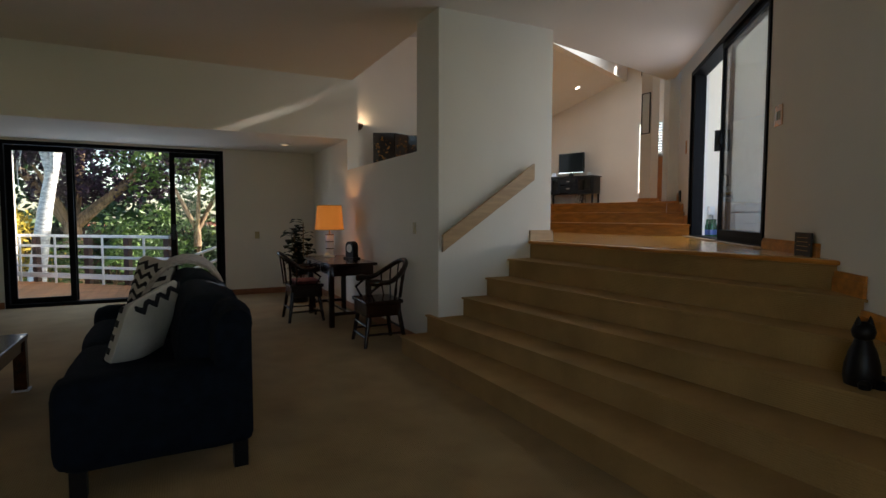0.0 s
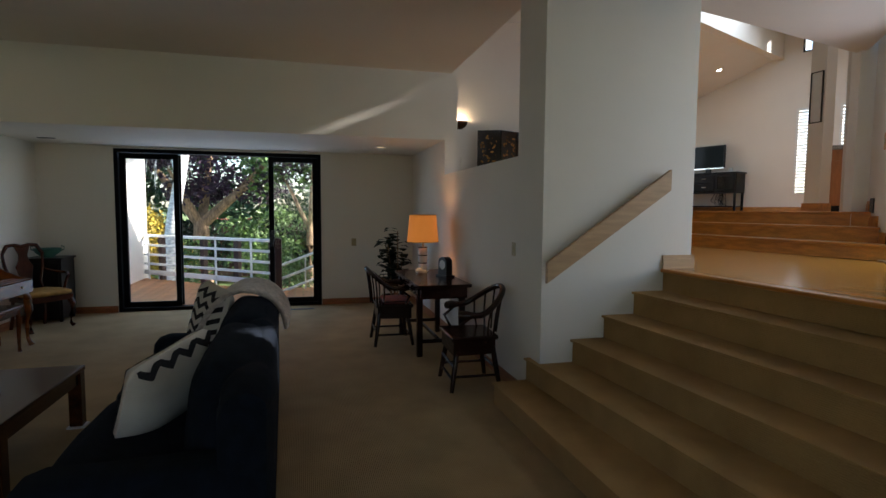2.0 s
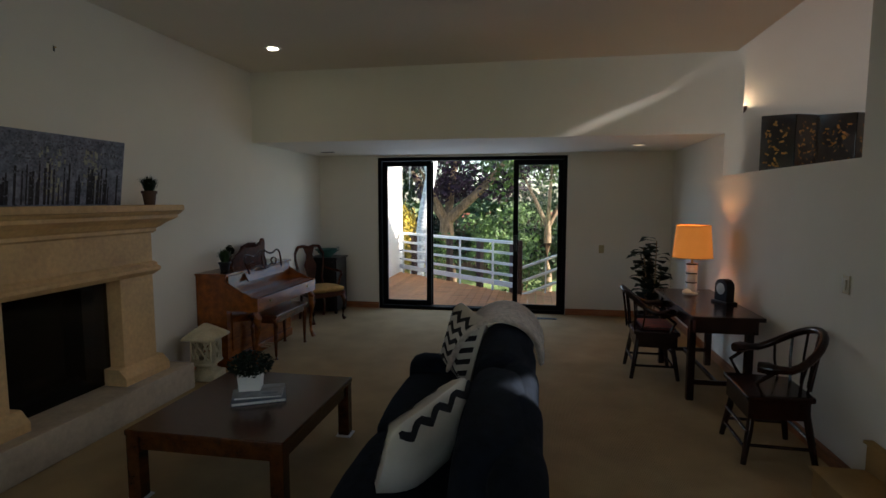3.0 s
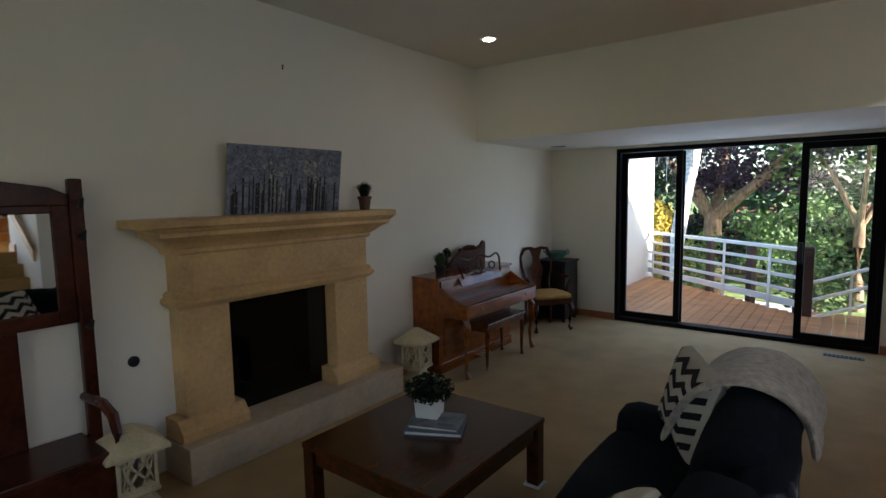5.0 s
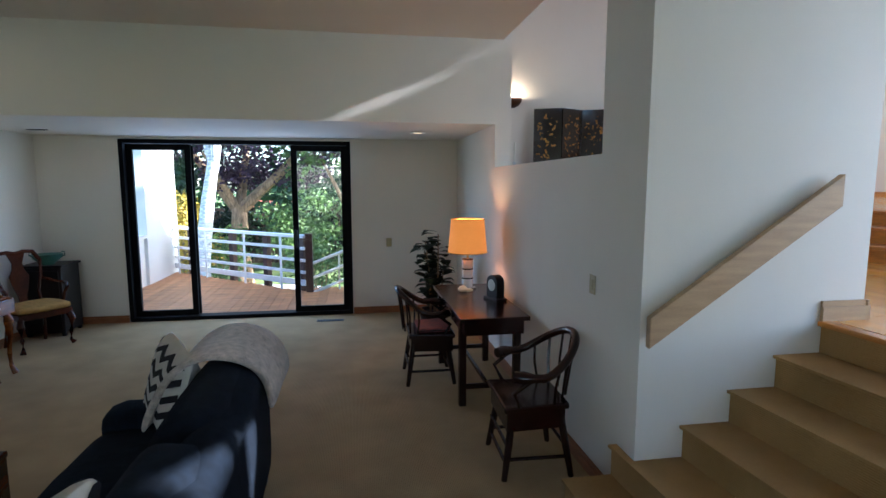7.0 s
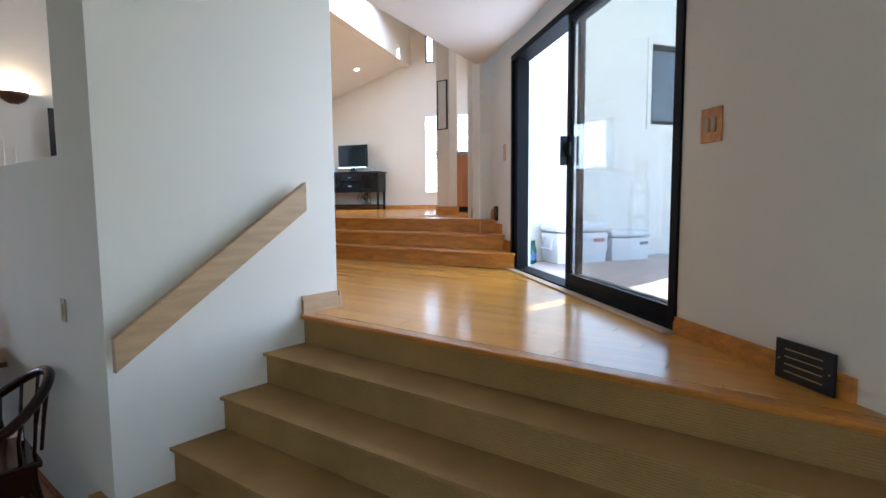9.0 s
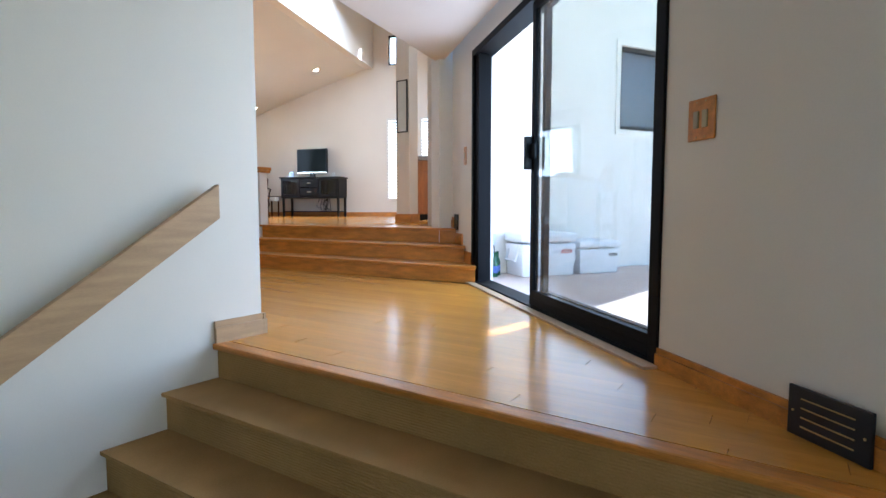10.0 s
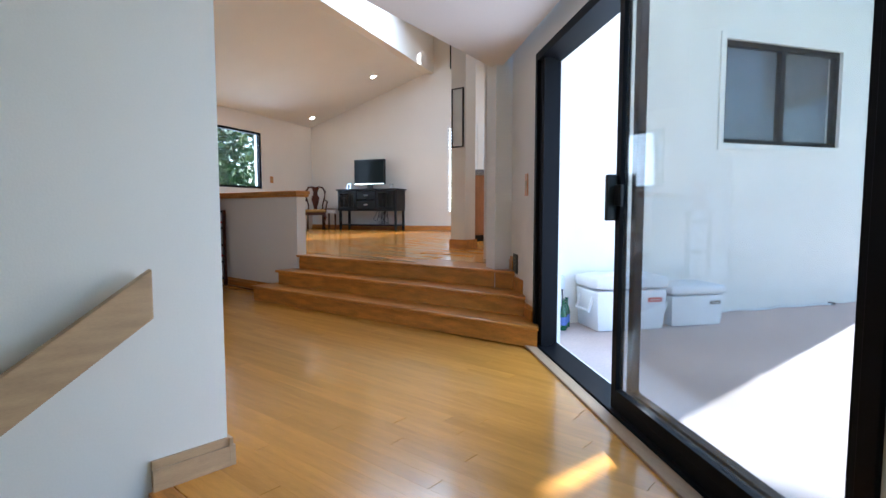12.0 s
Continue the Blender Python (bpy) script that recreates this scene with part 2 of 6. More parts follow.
MIRROR = material("mirror", (0.85, 0.86, 0.87), 0.02, 1.0, vary=0.0, bump=0.0)
STONE = material("limestone", (0.57, 0.36, 0.16), 0.5, vary=0.16, scale=2.2, fine=30, bump=0.12)
HEARTH = material("hearth_stone", (0.50, 0.39, 0.28), 0.6, vary=0.14, scale=2.5, fine=24, bump=0.12)
CASTSTONE = material("cast_stone", (0.56, 0.46, 0.29), 0.9, vary=0.15, scale=7, fine=70, bump=0.3)
SOOT = material("firebox", (0.02, 0.018, 0.016), 0.9, vary=0.4, scale=5, fine=30, bump=0.2)
NAVY = material("navy_cloth", (0.006, 0.009, 0.016), 0.95, vary=0.25, scale=18, fine=420, bump=0.5, gloss=0.15)
IVORY = material("ivory_cloth", (0.62, 0.57, 0.50), 0.95, vary=0.06, scale=8, fine=300, bump=0.25)
BLACKCLOTH = material("black_cloth", (0.015, 0.013, 0.016), 0.95, vary=0.2, scale=20, fine=300, bump=0.2)
FLEECE = material("fleece", (0.55, 0.47, 0.41), 1.0, vary=0.2, scale=28, fine=110, bump=1.0, sheen=0.4)
WALNUT = material("walnut", (0.062, 0.017, 0.004), 0.22, vary=0.35, scale=3, fine=24, bump=0.03, stretch=(6, 1, 6), gloss=0.4)
ROSEWOOD = material("rosewood", (0.022, 0.005, 0.003), 0.2, vary=0.3, scale=5, fine=30, bump=0.02, gloss=0.45)
PIANOWOOD = material("piano_wood", (0.25, 0.062, 0.006), 0.2, vary=0.3, scale=3, fine=30, bump=0.015, stretch=(5, 1, 5), coat=0.25, gloss=0.5)
MAHOGANY = material("mahogany", (0.062, 0.014, 0.006), 0.24, vary=0.3, scale=4, fine=30, bump=0.02, gloss=0.35)
EBONY = material("ebony_paint", (0.008, 0.006, 0.006), 0.4, vary=0.2, bump=0.03, gloss=0.25)
GOLDCLOTH = material("gold_cloth", (0.45, 0.25, 0.06), 0.9, vary=0.15, scale=20, fine=200, bump=0.2)
IVORYKEY = material("ivory_key", (0.75, 0.72, 0.65), 0.3, vary=0.03, bump=0)
LEAF = material("leaf", (0.035, 0.075, 0.022), 0.5, vary=0.35, scale=9, fine=40, bump=0.05)
DARKLEAF = material("dark_leaf", (0.008, 0.016, 0.007), 0.5, vary=0.3, scale=9, fine=40, bump=0.05, gloss=0.2)
POT = material("terracotta", (0.10, 0.04, 0.02), 0.6, vary=0.15, bump=0.05)
WHITEPOT = material("white_ceramic", (0.75, 0.74, 0.72), 0.5, vary=0.05, bump=0.05)
SHADE = material("lamp_shade", (0.60, 0.27, 0.07), 0.9, vary=0.05, fine=200, bump=0.1, emit=(1.0, 0.30, 0.045), power=0.13)
CRYSTAL = material("crystal", (0.75, 0.77, 0.8), 0.08, vary=0.02, bump=0.0, gloss=0.9)
CHROME = material("chrome", (0.7, 0.7, 0.72), 0.15, 1.0, vary=0.02, bump=0.0)
PLATE = material("almond_plate", (0.42, 0.34, 0.18), 0.4, vary=0.03, bump=0.0)
BRASS = material("brass", (0.55, 0.38, 0.16), 0.3, 1.0, vary=0.1, bump=0.0)
BLACK = material("black_metal", (0.007, 0.007, 0.008), 0.45, 0.2, vary=0.1, bump=0.0)
PATINA = material("green_patina", (0.05, 0.16, 0.13), 0.5, vary=0.25, scale=12, bump=0.1)
DIMLAMP = material("dim_lens", (0.8, 0.7, 0.5), 0.4, vary=0.0, bump=0.0, emit=(1.0, 0.7, 0.4), power=0.25)
GLOWLAMP = material("lamp_lens", (0.9, 0.85, 0.75), 0.4, vary=0.0, bump=0.0, emit=(1.0, 0.82, 0.6), power=9.0)
DECKWOOD = material("deck_board", (0.47, 0.20, 0.065), 0.6, vary=0.25, scale=2, fine=30, bump=0.1, stretch=(1, 8, 1), per_piece=0.16)
RAILPAINT = material("rail_paint", (0.78, 0.79, 0.81), 0.6, vary=0.05, fine=40, bump=0.05)
POSTPAINT = material("post_stain", (0.05, 0.018, 0.014), 0.6, vary=0.2, bump=0.1)
STUCCO = material("stucco", (0.84, 0.80, 0.74), 0.9, vary=0.03, scale=2, fine=90, bump=0.3)
CONCRETE = material("patio_slab", (0.56, 0.45, 0.40), 0.85, vary=0.08, scale=1.5, fine=60, bump=0.15)
COOLER = material("white_plastic", (0.82, 0.82, 0.83), 0.4, vary=0.02, bump=0.02)
BOTTLE = material("green_glass", (0.01, 0.09, 0.03), 0.12, vary=0.1, bump=0.0, gloss=0.8)
# Lit copy of CEIL: the upper room's brighter, cooler light put into the colour.
CEIL_LIT = material("ceiling_paint_lit", (0.82, 0.805, 0.78), 0.85, vary=0.02, scale=1.0, fine=120, bump=0.05)
BLUELABEL = material("bottle_label", (0.10, 0.16, 0.45), 0.5, vary=0.1, bump=0.0)
REDLABEL = material("red_label", (0.55, 0.08, 0.06), 0.5, vary=0.05, bump=0.0)
SCREEN = material("screen", (0.004, 0.005, 0.006), 0.12, vary=0.0, bump=0.0, gloss=0.06)
PAPER = material("paper", (0.72, 0.72, 0.70), 0.7, vary=0.05, bump=0.0)
BOOKBLUE = material("book_cover", (0.10, 0.12, 0.16), 0.4, vary=0.2, scale=12, bump=0.0)
GRANITE = material("granite", (0.30, 0.27, 0.25), 0.25, vary=0.5, scale=60, fine=200, bump=0.0)
CABINETWOOD = material("cabinet_cherry", (0.42, 0.17, 0.055), 0.35, vary=0.15, scale=3, fine=30, stretch=(6, 6, 1), bump=0.03)
SHUTTER = material("shutter_paint", (0.82, 0.81, 0.78), 0.5, vary=0.02, bump=0.0)
LACQUER = material("lacquer", (0.012, 0.008, 0.008), 0.12, vary=0.3, bump=0.0, coat=0.5)
GILT = material("gilt_paint", (0.35, 0.17, 0.035), 0.4, 0.4, vary=0.4, scale=14, fine=50, bump=0.1)
BARK = material("bark", (0.32, 0.21, 0.125), 0.95, vary=0.35, scale=5, fine=30, bump=0.8, stretch=(3, 3, 0.8))
BIRCH = material("birch_bark", (0.68, 0.66, 0.63), 0.85, vary=0.3, scale=4, fine=20, bump=0.3, stretch=(2, 2, 5))
PLUMLEAF = material("plum_leaf", (0.05, 0.02, 0.045), 0.5, vary=0.4, scale=3, fine=20, bump=0.0)
GREENLEAF = material("green_leaf", (0.10, 0.17, 0.035), 0.5, vary=0.35, scale=3, fine=20, bump=0.0)
YELLOWLEAF = material("yellow_leaf", (0.48, 0.34, 0.03), 0.55, vary=0.25, scale=3, fine=20, bump=0.0)
LAWN = material("lawn", (0.20, 0.26, 0.07), 0.95, vary=0.3, scale=0.6, fine=12, bump=0.5)
GRAVEL = material("pale_path", (0.72, 0.70, 0.66), 0.95, vary=0.15, scale=2, fine=60, bump=0.4)
FENCE = material("fence_wood", (0.075, 0.045, 0.03), 0.9, vary=0.3, scale=3, fine=20, bump=0.2, per_piece=0.2)
BRICKRED = material("red_roof", (0.42, 0.12, 0.06), 0.8, vary=0.2, scale=3, bump=0.1)
LINEN = material("lamp_candle", (0.8, 0.76, 0.66), 0.6, vary=0.02, bump=0.0)

# ---- plan ----
Z1, Z2 = 1.08, 1.56          # landing and upper floor
CEILING, SOFFIT = 3.28, 2.44
WX, GY, SY, SOUTH = -5.4, 5.0, 2.95, -6.6   # fireplace wall, garden wall, soffit face, south wall
DX, DY = 0.6451, 0.7641      # direction of the slanted wall
BX, BY = 1.955, -1.915        # its origin: the patio door's near jamb
SLANT = Matrix(((DX, -DY, 0, BX), (DY, DX, 0, BY), (0, 0, 1, 0), (0, 0, 0, 1)))  # x along the wall, y into the room
SEND = -3.7                  # where the slanted wall meets the plain side wall
SXE, SYE = BX + DX * SEND, BY + DY * SEND


def slant_x(y):
    return BX + DX * (y - BY) / DY


# ---- large structure ----
structure("floor", prism(nb(), [(WX, SOUTH), (SXE, SOUTH), (SXE, SYE), (slant_x(-1.2), -1.2), (0.0, 0.3), (0.0, GY), (WX, GY)], -0.2, 0.0), CARPET, "beige ribbed wall-to-wall carpet", "floor")
# fireplace wall with the firebox opening
b = nb()
box(b, WX - 0.2, WX, SOUTH - 0.2, -0.58, -0.2, 3.6)
box(b, WX - 0.2, WX, 0.55, GY + 0.2, -0.2, 3.6)
box(b, WX - 0.2, WX, -0.58, 0.55, 1.14, 3.6)
box(b, WX - 0.2, WX, -0.58, 0.55, -0.2, 0.23)
structure("wall_west", b, PAINT, "warm white painted fireplace wall", "wall")
# garden wall with the sliding door opening
GX0, GX1, GZ = -4.42, -1.50, 2.40
b = nb()
box(b, WX, GX0, GY, GY + 0.2, -0.2, 3.6)
box(b, GX1, 0.0, GY, GY + 0.2, -0.2, 3.6)
box(b, GX0, GX1, GY, GY + 0.2, GZ, 3.6)
box(b, GX0, GX1, GY, GY + 0.2, -0.2, 0.0)
structure("wall_north", b, PAINT, "white painted wall round the garden door", "wall")
# soffit over the garden end, with its face running on to the back of the ledge wall
b = nb()
box(b, WX, 0.17, SY, SY + 0.16, SOFFIT, 3.6)
box(b, WX, 0.0, SY + 0.16, GY, SOFFIT, 2.6)
structure("ceiling_soffit", b, PAINT, "dropped white plaster soffit over the garden end", "ceiling")
# ledge wall beside the stairs
b = nb()
box(b, 0.0, 0.17, 0.0, 0.5, -0.2, 3.6)
box(b, 0.0, 0.17, 0.5, SY, -0.2, 2.0)
box(b, 0.0, 0.17, SY, GY + 0.2, -0.2, SOFFIT)
structure("wall_ledge", b, PAINT, "white half-open wall with a ledge to the upper room", "wall")
structure("wall_stair", bx(0.17, 1.335, 0.0, 0.17, -0.2, 3.6), PAINT, "white stub wall carrying the stair rail", "wall")
# slanted wall with the patio door opening
DS, DZ = 2.73, 3.17
b = nb()
box(b, SEND, 0.0, -0.2, 0.0, -0.2, 3.6)
box(b, DS, 4.40, -0.2, 0.0, 0.9, 6.4)
box(b, 0.0, DS, -0.2, 0.0, DZ, 6.4)
box(b, 0.0, DS, -0.2, 0.0, 0.6, Z1 - 0.004)
o = structure("wall_slanted", b, PAINT, "white slanted wall with the patio door", "wall")
o.matrix_world = SLANT
b = nb()
box(b, SXE, SXE + 0.2, SOUTH - 0.2, SYE + 0.1, -0.2, 3.6)
structure("wall_east", b, PAINT, "plain white side wall", "wall")
# south wall, out of view, with an assumed wide window
b = nb()
box(b, WX, -4.6, SOUTH - 0.2, SOUTH, -0.2, 3.6)
box(b, -1.4, SXE, SOUTH - 0.2, SOUTH, -0.2, 3.6)
box(b, -4.6, -1.4, SOUTH - 0.2, SOUTH, -0.2, 0.7)
box(b, -4.6, -1.4, SOUTH - 0.2, SOUTH, 2.5, 3.6)
structure("wall_south", b, PAINT, "white wall with an assumed wide window", "wall")
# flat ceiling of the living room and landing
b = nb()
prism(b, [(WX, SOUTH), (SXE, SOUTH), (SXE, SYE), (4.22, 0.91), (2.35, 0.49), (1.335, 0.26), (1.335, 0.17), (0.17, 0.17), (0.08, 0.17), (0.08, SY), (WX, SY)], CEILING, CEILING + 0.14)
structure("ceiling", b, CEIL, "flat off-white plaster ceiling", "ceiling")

# ---- stairs and landing ----
def nose(k, y):
    """x of the front edge of step k (1 to 6) at y."""
    return (-0.30, -0.02, 0.275, 0.545, 0.81, 1.075)[k - 1] - (0.01, 0.055, 0.065, 0.07, 0.06, 0.04)[k - 1] * y


def slant_hit(k):
    """Where the front edge of step k meets the slanted wall."""
    y = -2.6
    for _ in range(12):
        y = BY + DY * (nose(k, y) - BX) / DX
    return nose(k, y), y


stair = thing("staircase", pose(0, 0, 0), "six carpeted steps up to the oak landing", "staircase")
for k in range(1, 6):
    b = nb()
    top = (0.19 if k < 3 else -0.001)
    x1, y1 = slant_hit(k)
    tail = [(slant_x(-2.0) - 0.003, -2.0), (1.6, -0.9), (1.30, -0.001), (nose(k, 0) if k > 2 else -0.001, -0.001)]
    if k < 3:
        tail.append((-0.001, top))
    else:
        tail.pop()
    prism(b, [(nose(k, top), top), (x1, y1 + 0.002)] + tail, 0.18 * (k - 1) + 0.001, 0.18 * k - 0.016)
    # the nosing stands a little proud of its riser
    prism(b, [(nose(k, top) - 0.022, top), (x1 - 0.022, y1 - 0.026), (x1, y1 + 0.002)] + tail, 0.18 * k - 0.016, 0.18 * k)
    part("step", b, STAIRCARPET, stair)
b = nb()
x1, y1 = slant_hit(6)
prism(b, [(nose(6, 0), -0.001), (x1, y1 + 0.002), (slant_x(-2.0) - 0.003, -2.0), (1.6, -0.001)], 0.901, Z1 - 0.03)
part("riser", b, STAIRCARPET, stair)
b = nb()
prism(b, [(nose(6, 0) - 0.03, -0.001), (x1 - 0.03, y1 - 0.03), (x1 + 0.05, y1 + 0.05), (nose(6, 0) + 0.05, -0.001)], Z1 - 0.03, Z1 + 0.001)
part("nosing", b, OAKTRIM, stair, "polished red oak landing nosing", bevel=0.01)
structure("floor_landing", prism(nb(), [(nose(6, 0) + 0.051, 0.0), (x1 + 0.08, y1 + 0.1), (BX, BY), (slant_x(1.0), 1.0), (4.4, 1.1), (4.4, 5.3), (0.17, 5.3), (0.17, 0.17), (1.335, 0.17), (1.335, 0.0)], 0.85, Z1 - 0.008), OAK, "honey oak strip floor of the landing", "floor")

# upper steps
upper = thing("upper_steps", pose(0, 0, 0), "three polished oak steps up to the upper room", "staircase")
for k, (xa, ya, xb, yb) in enumerate(((3.20, 3.47, 3.62, 0.08), (3.44, 3.36, 3.85, 0.35), (3.67, 3.30, 4.08, 0.62))):
    z = Z1 + 0.16 * (k + 1)
    b = nb()
    prism(b, [(xa, ya), (xb, yb), (4.35, 1.1), (4.3, ya)], z - 0.16, z - 0.028)
    part("riser", b, OAKTRIM, upper)
    b = nb()
    prism(b, [(xa - 0.03, ya + 0.02), (xb - 0.03, yb - 0.03), (xb + 0.06, yb + 0.03), (4.4, 1.15), (4.4, ya + 0.02)], z - 0.028, z - (0.004 if k == 2 else 0))
    part("tread", b, OAKTRIM, upper, bevel=0.008)

# ---- upper room ----
OX, OY = 7.984, 10.477
UX, UY = 0.3877, -0.9218
U0 = 0.48                    # where the window wall meets the far wall
ROOM = Matrix(((UX, -UY, 0, OX), (UY, UX, 0, OY), (0, 0, 1, 0), (0, 0, 0, 1)))   # x along the far wall, y outward
structure("floor_upper", prism(nb(), [(3.70, 3.30), (4.10, 0.62), (4.78, 1.46), (8.2, -0.6), (12.2, 1.0), (11.4, 3.6), (8.4, 11.2), (3.0, 10.2), (3.70, 5.3)], Z2 - 0.2, Z2 - 0.008), OAK, "polished oak floor of the upper room", "floor")
b = nb()   # far wall with two shuttered windows and a high one
W1, W2, W3 = (4.25, 4.98, 1.97, 4.00), (5.12, 5.82, 2.90, 4.00), (4.30, 4.54, 5.30, 6.02)
box(b, -0.2, W1[0], 0, 0.2, 1.3, 7.0)
box(b, W1[0], W1[1], 0, 0.2, 1.3, W1[2])
box(b, W1[0], W1[1], 0, 0.2, W1[3], W3[2])
box(b, W1[0], W3[0], 0, 0.2, W3[2], 7.0)
box(b, W3[0], W3[1], 0, 0.2, W3[3], 7.0)
box(b, W3[1], W1[1], 0, 0.2, W3[2], 7.0)
box(b, W1[1], W2[0], 0, 0.2, 1.3, 7.0)
box(b, W2[0], W2[1], 0, 0.2, 1.3, W2[2])
box(b, W2[0], W2[1], 0, 0.2, W2[3], 7.0)
box(b, W2[1], 10.7, 0, 0.2, 1.3, 7.0)
structure("wall_far", b, PAINT, "white far wall of the upper room", "wall").matrix_world = ROOM
b = nb()   # window wall
PV0, PV1, PZ0, PZ1 = -3.9, -1.92, 2.53, 3.78     # picture window: along the wall, and its heights
box(b, U0 - 0.2, U0, PV1, 0.0, 1.3, 4.8)
box(b, U0 - 0.2, U0, -9.0, PV0, 1.3, 4.8)
box(b, U0 - 0.2, U0, PV0, PV1, 1.3, PZ0)
box(b, U0 - 0.2, U0, PV0, PV1, PZ1, 4.8)
structure("wall_window", b, PAINT, "white wall with the picture window", "wall").matrix_world = ROOM
b = nb()   # sloping ceiling, header and the high ceiling
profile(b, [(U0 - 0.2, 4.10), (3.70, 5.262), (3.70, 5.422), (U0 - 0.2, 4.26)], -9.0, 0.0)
structure("ceiling_slope", b, CEIL_LIT, "sloping white plaster ceiling", "ceiling").matrix_world = ROOM
b = nb()
box(b, 3.70, 3.90, -9.0, 0.0, 5.24, 6.4)
structure("beam", b, PAINT, "white header under the high ceiling", "beam").matrix_world = ROOM
b = nb()
# high ceiling, with small unseen slots added for the soffit's sun streak
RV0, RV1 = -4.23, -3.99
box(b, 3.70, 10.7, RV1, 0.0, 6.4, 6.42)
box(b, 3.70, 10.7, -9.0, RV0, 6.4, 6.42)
for u0, u1 in ((3.70, 7.22), (7.25, 7.34), (7.42, 10.7)):     # two slots; the bar between breaks the streak
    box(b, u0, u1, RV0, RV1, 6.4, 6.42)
structure("ceiling_high", b, CEIL_LIT, "high white ceiling", "ceiling").matrix_world = ROOM
# back of the dining room, and closing walls out of view
b = nb()
box(b, 0.17, 3.62, 5.25, 5.45, 0.8, 6.6)
box(b, -0.03, 0.17, SY + 0.161, 5.25, 2.61, 6.6)
box(b, -0.03, 0.17, 0.0, SY + 0.161, 3.61, 6.6)
prism(b, [(0.17, 0.17), (1.335, 0.3), (4.22, 0.95), (4.22, 0.75), (1.335, 0.1), (0.17, 0.0)], CEILING + 0.141, 6.6)
structure("wall_dining", b, PAINT, "white wall of the dining room", "wall")
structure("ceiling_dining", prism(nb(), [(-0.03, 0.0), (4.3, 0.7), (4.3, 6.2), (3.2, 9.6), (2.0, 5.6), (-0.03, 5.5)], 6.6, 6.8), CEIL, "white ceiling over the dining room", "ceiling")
b = nb()   # kitchen end, closes the upper room
prism(b, [(12.0, 1.15), (12.2, 1.05), (8.3, -0.72), (8.2, -0.62)], 1.3, 6.39)
prism(b, [(4.76, 1.50), (4.84, 1.39), (8.2, -0.75), (8.3, -0.6)], 1.3, 6.39)
structure("wall_kitchen", b, PAINT, "white kitchen wall", "wall")
# half wall with its oak cap
b = nb()
prism(b, [(3.66, 3.32), (3.78, 3.33), (3.60, 5.9), (3.48, 5.9)], Z1 - 0.1, 2.24)
structure("wall_half", b, PAINT, "white half wall beside the upper steps", "wall")
b = nb()
prism(b, [(3.63, 3.28), (3.82, 3.29), (3.64, 5.9), (3.44, 5.9)], 2.24, 2.28)
prism(b, [(3.64, 3.29), (3.81, 3.30), (3.63, 5.9), (3.45, 5.9)], 2.21, 2.24)
structure("trim_half_wall", b, OAKTRIM, "oak cap on the half wall", "trim", bevel=0.006)
# column
b = nb()
COLM = pose(5.66, 2.58, 0, 0, 0, 2)
box(b, -0.10, 0.10, -0.12, 0.12, Z2 - 0.1, 6.4)
structure("column", b, PAINT, "square white column", "column").matrix_world = COLM

# ---- patio ----
structure("patio_floor", prism(nb(), [(BX + 0.15, BY - 0.13), (slant_x(1.4) + 0.16, 1.27), (9.6, -1.7), (8.0, -7.0), (1.2, -7.0), (SXE + 0.25, SYE - 0.1)], 0.7, 1.04), CONCRETE, "pinkish concrete patio floor", "floor")
PW = Matrix(((0.875, 0.484, 0, 4.05), (-0.484, 0.875, 0, 0.80), (0, 0, 1, 0), (0, 0, 0, 1)))   # x along the patio wall, y behind it
b = nb()
WA, WB = 2.40, 3.95
# The unseen top and far end are stepped to trim the sun.
box(b, 0.0, WA, 0, 0.2, 0.7, 5.2)
box(b, WB, 5.1, 0, 0.2, 0.7, 4.62)
box(b, WA, WB, 0, 0.2, 0.7, 2.72)
box(b, WA, 3.35, 0, 0.2, 3.72, 5.2)
box(b, 3.35, WB, 0, 0.2, 3.72, 4.62)
structure("wall_patio", b, STUCCO, "white stucco wall of the patio", "wall").matrix_world = PW
# Dark sheet closes the opening; the unlit room's shade is its colour.
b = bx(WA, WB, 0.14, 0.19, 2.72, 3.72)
structure("window_patio_backing", b, material("room_dark", (0.10, 0.11, 0.12), 0.8), "dark sheet standing for the unlit room behind the patio window", "window").matrix_world = PW

# Unseen blocks added beyond the patio; their gaps shape the sun indoors.
b = nb()
box(b, 8.9, 9.5, -7.0, -2.02, 4.15, 7.2)
box(b, 8.9, 9.5, -2.02, -1.85, 4.15, 5.75)
box(b, 8.9, 9.5, -1.85, -1.30, 4.50, 5.75)
structure("wall_sun_block", b, STUCCO, "plain white blocks added out of view to shape the sunlight", "wall")

# ---- outside ground ----
b = nb()
prism(b, [(-400, 5.3), (400, 5.3), (400, 600), (-400, 600)], -1.6, -1.15)
structure("ground", b, LAWN, "sunlit lawn and earth", "ground")
b = nb()
prism(b, [(-400, -600), (400, -600), (400, 5.3), (-400, 5.3)], -1.6, -1.15)
structure("ground_south", b, LAWN, "lawn round the house", "ground")

# ---- garden door ----
def glazed(name, m, w, h, label, depth=0.05, stile=0.06, glass=GLASS, handle=False):
    ob = thing(name, m, label, "door")
    ob["kind"] = "structure"
    part("frame", ring_box(nb(), 0, w, 0, h, 0, depth, stile), DARKFRAME, ob, "dark bronze metal frame", bevel=0.003)
    pane = part("pane", bx(stile, w - stile, depth * 0.45, depth * 0.55, stile, h - stile), glass, ob, "clear glass pane")
    pane.visible_shadow = False
    return ob


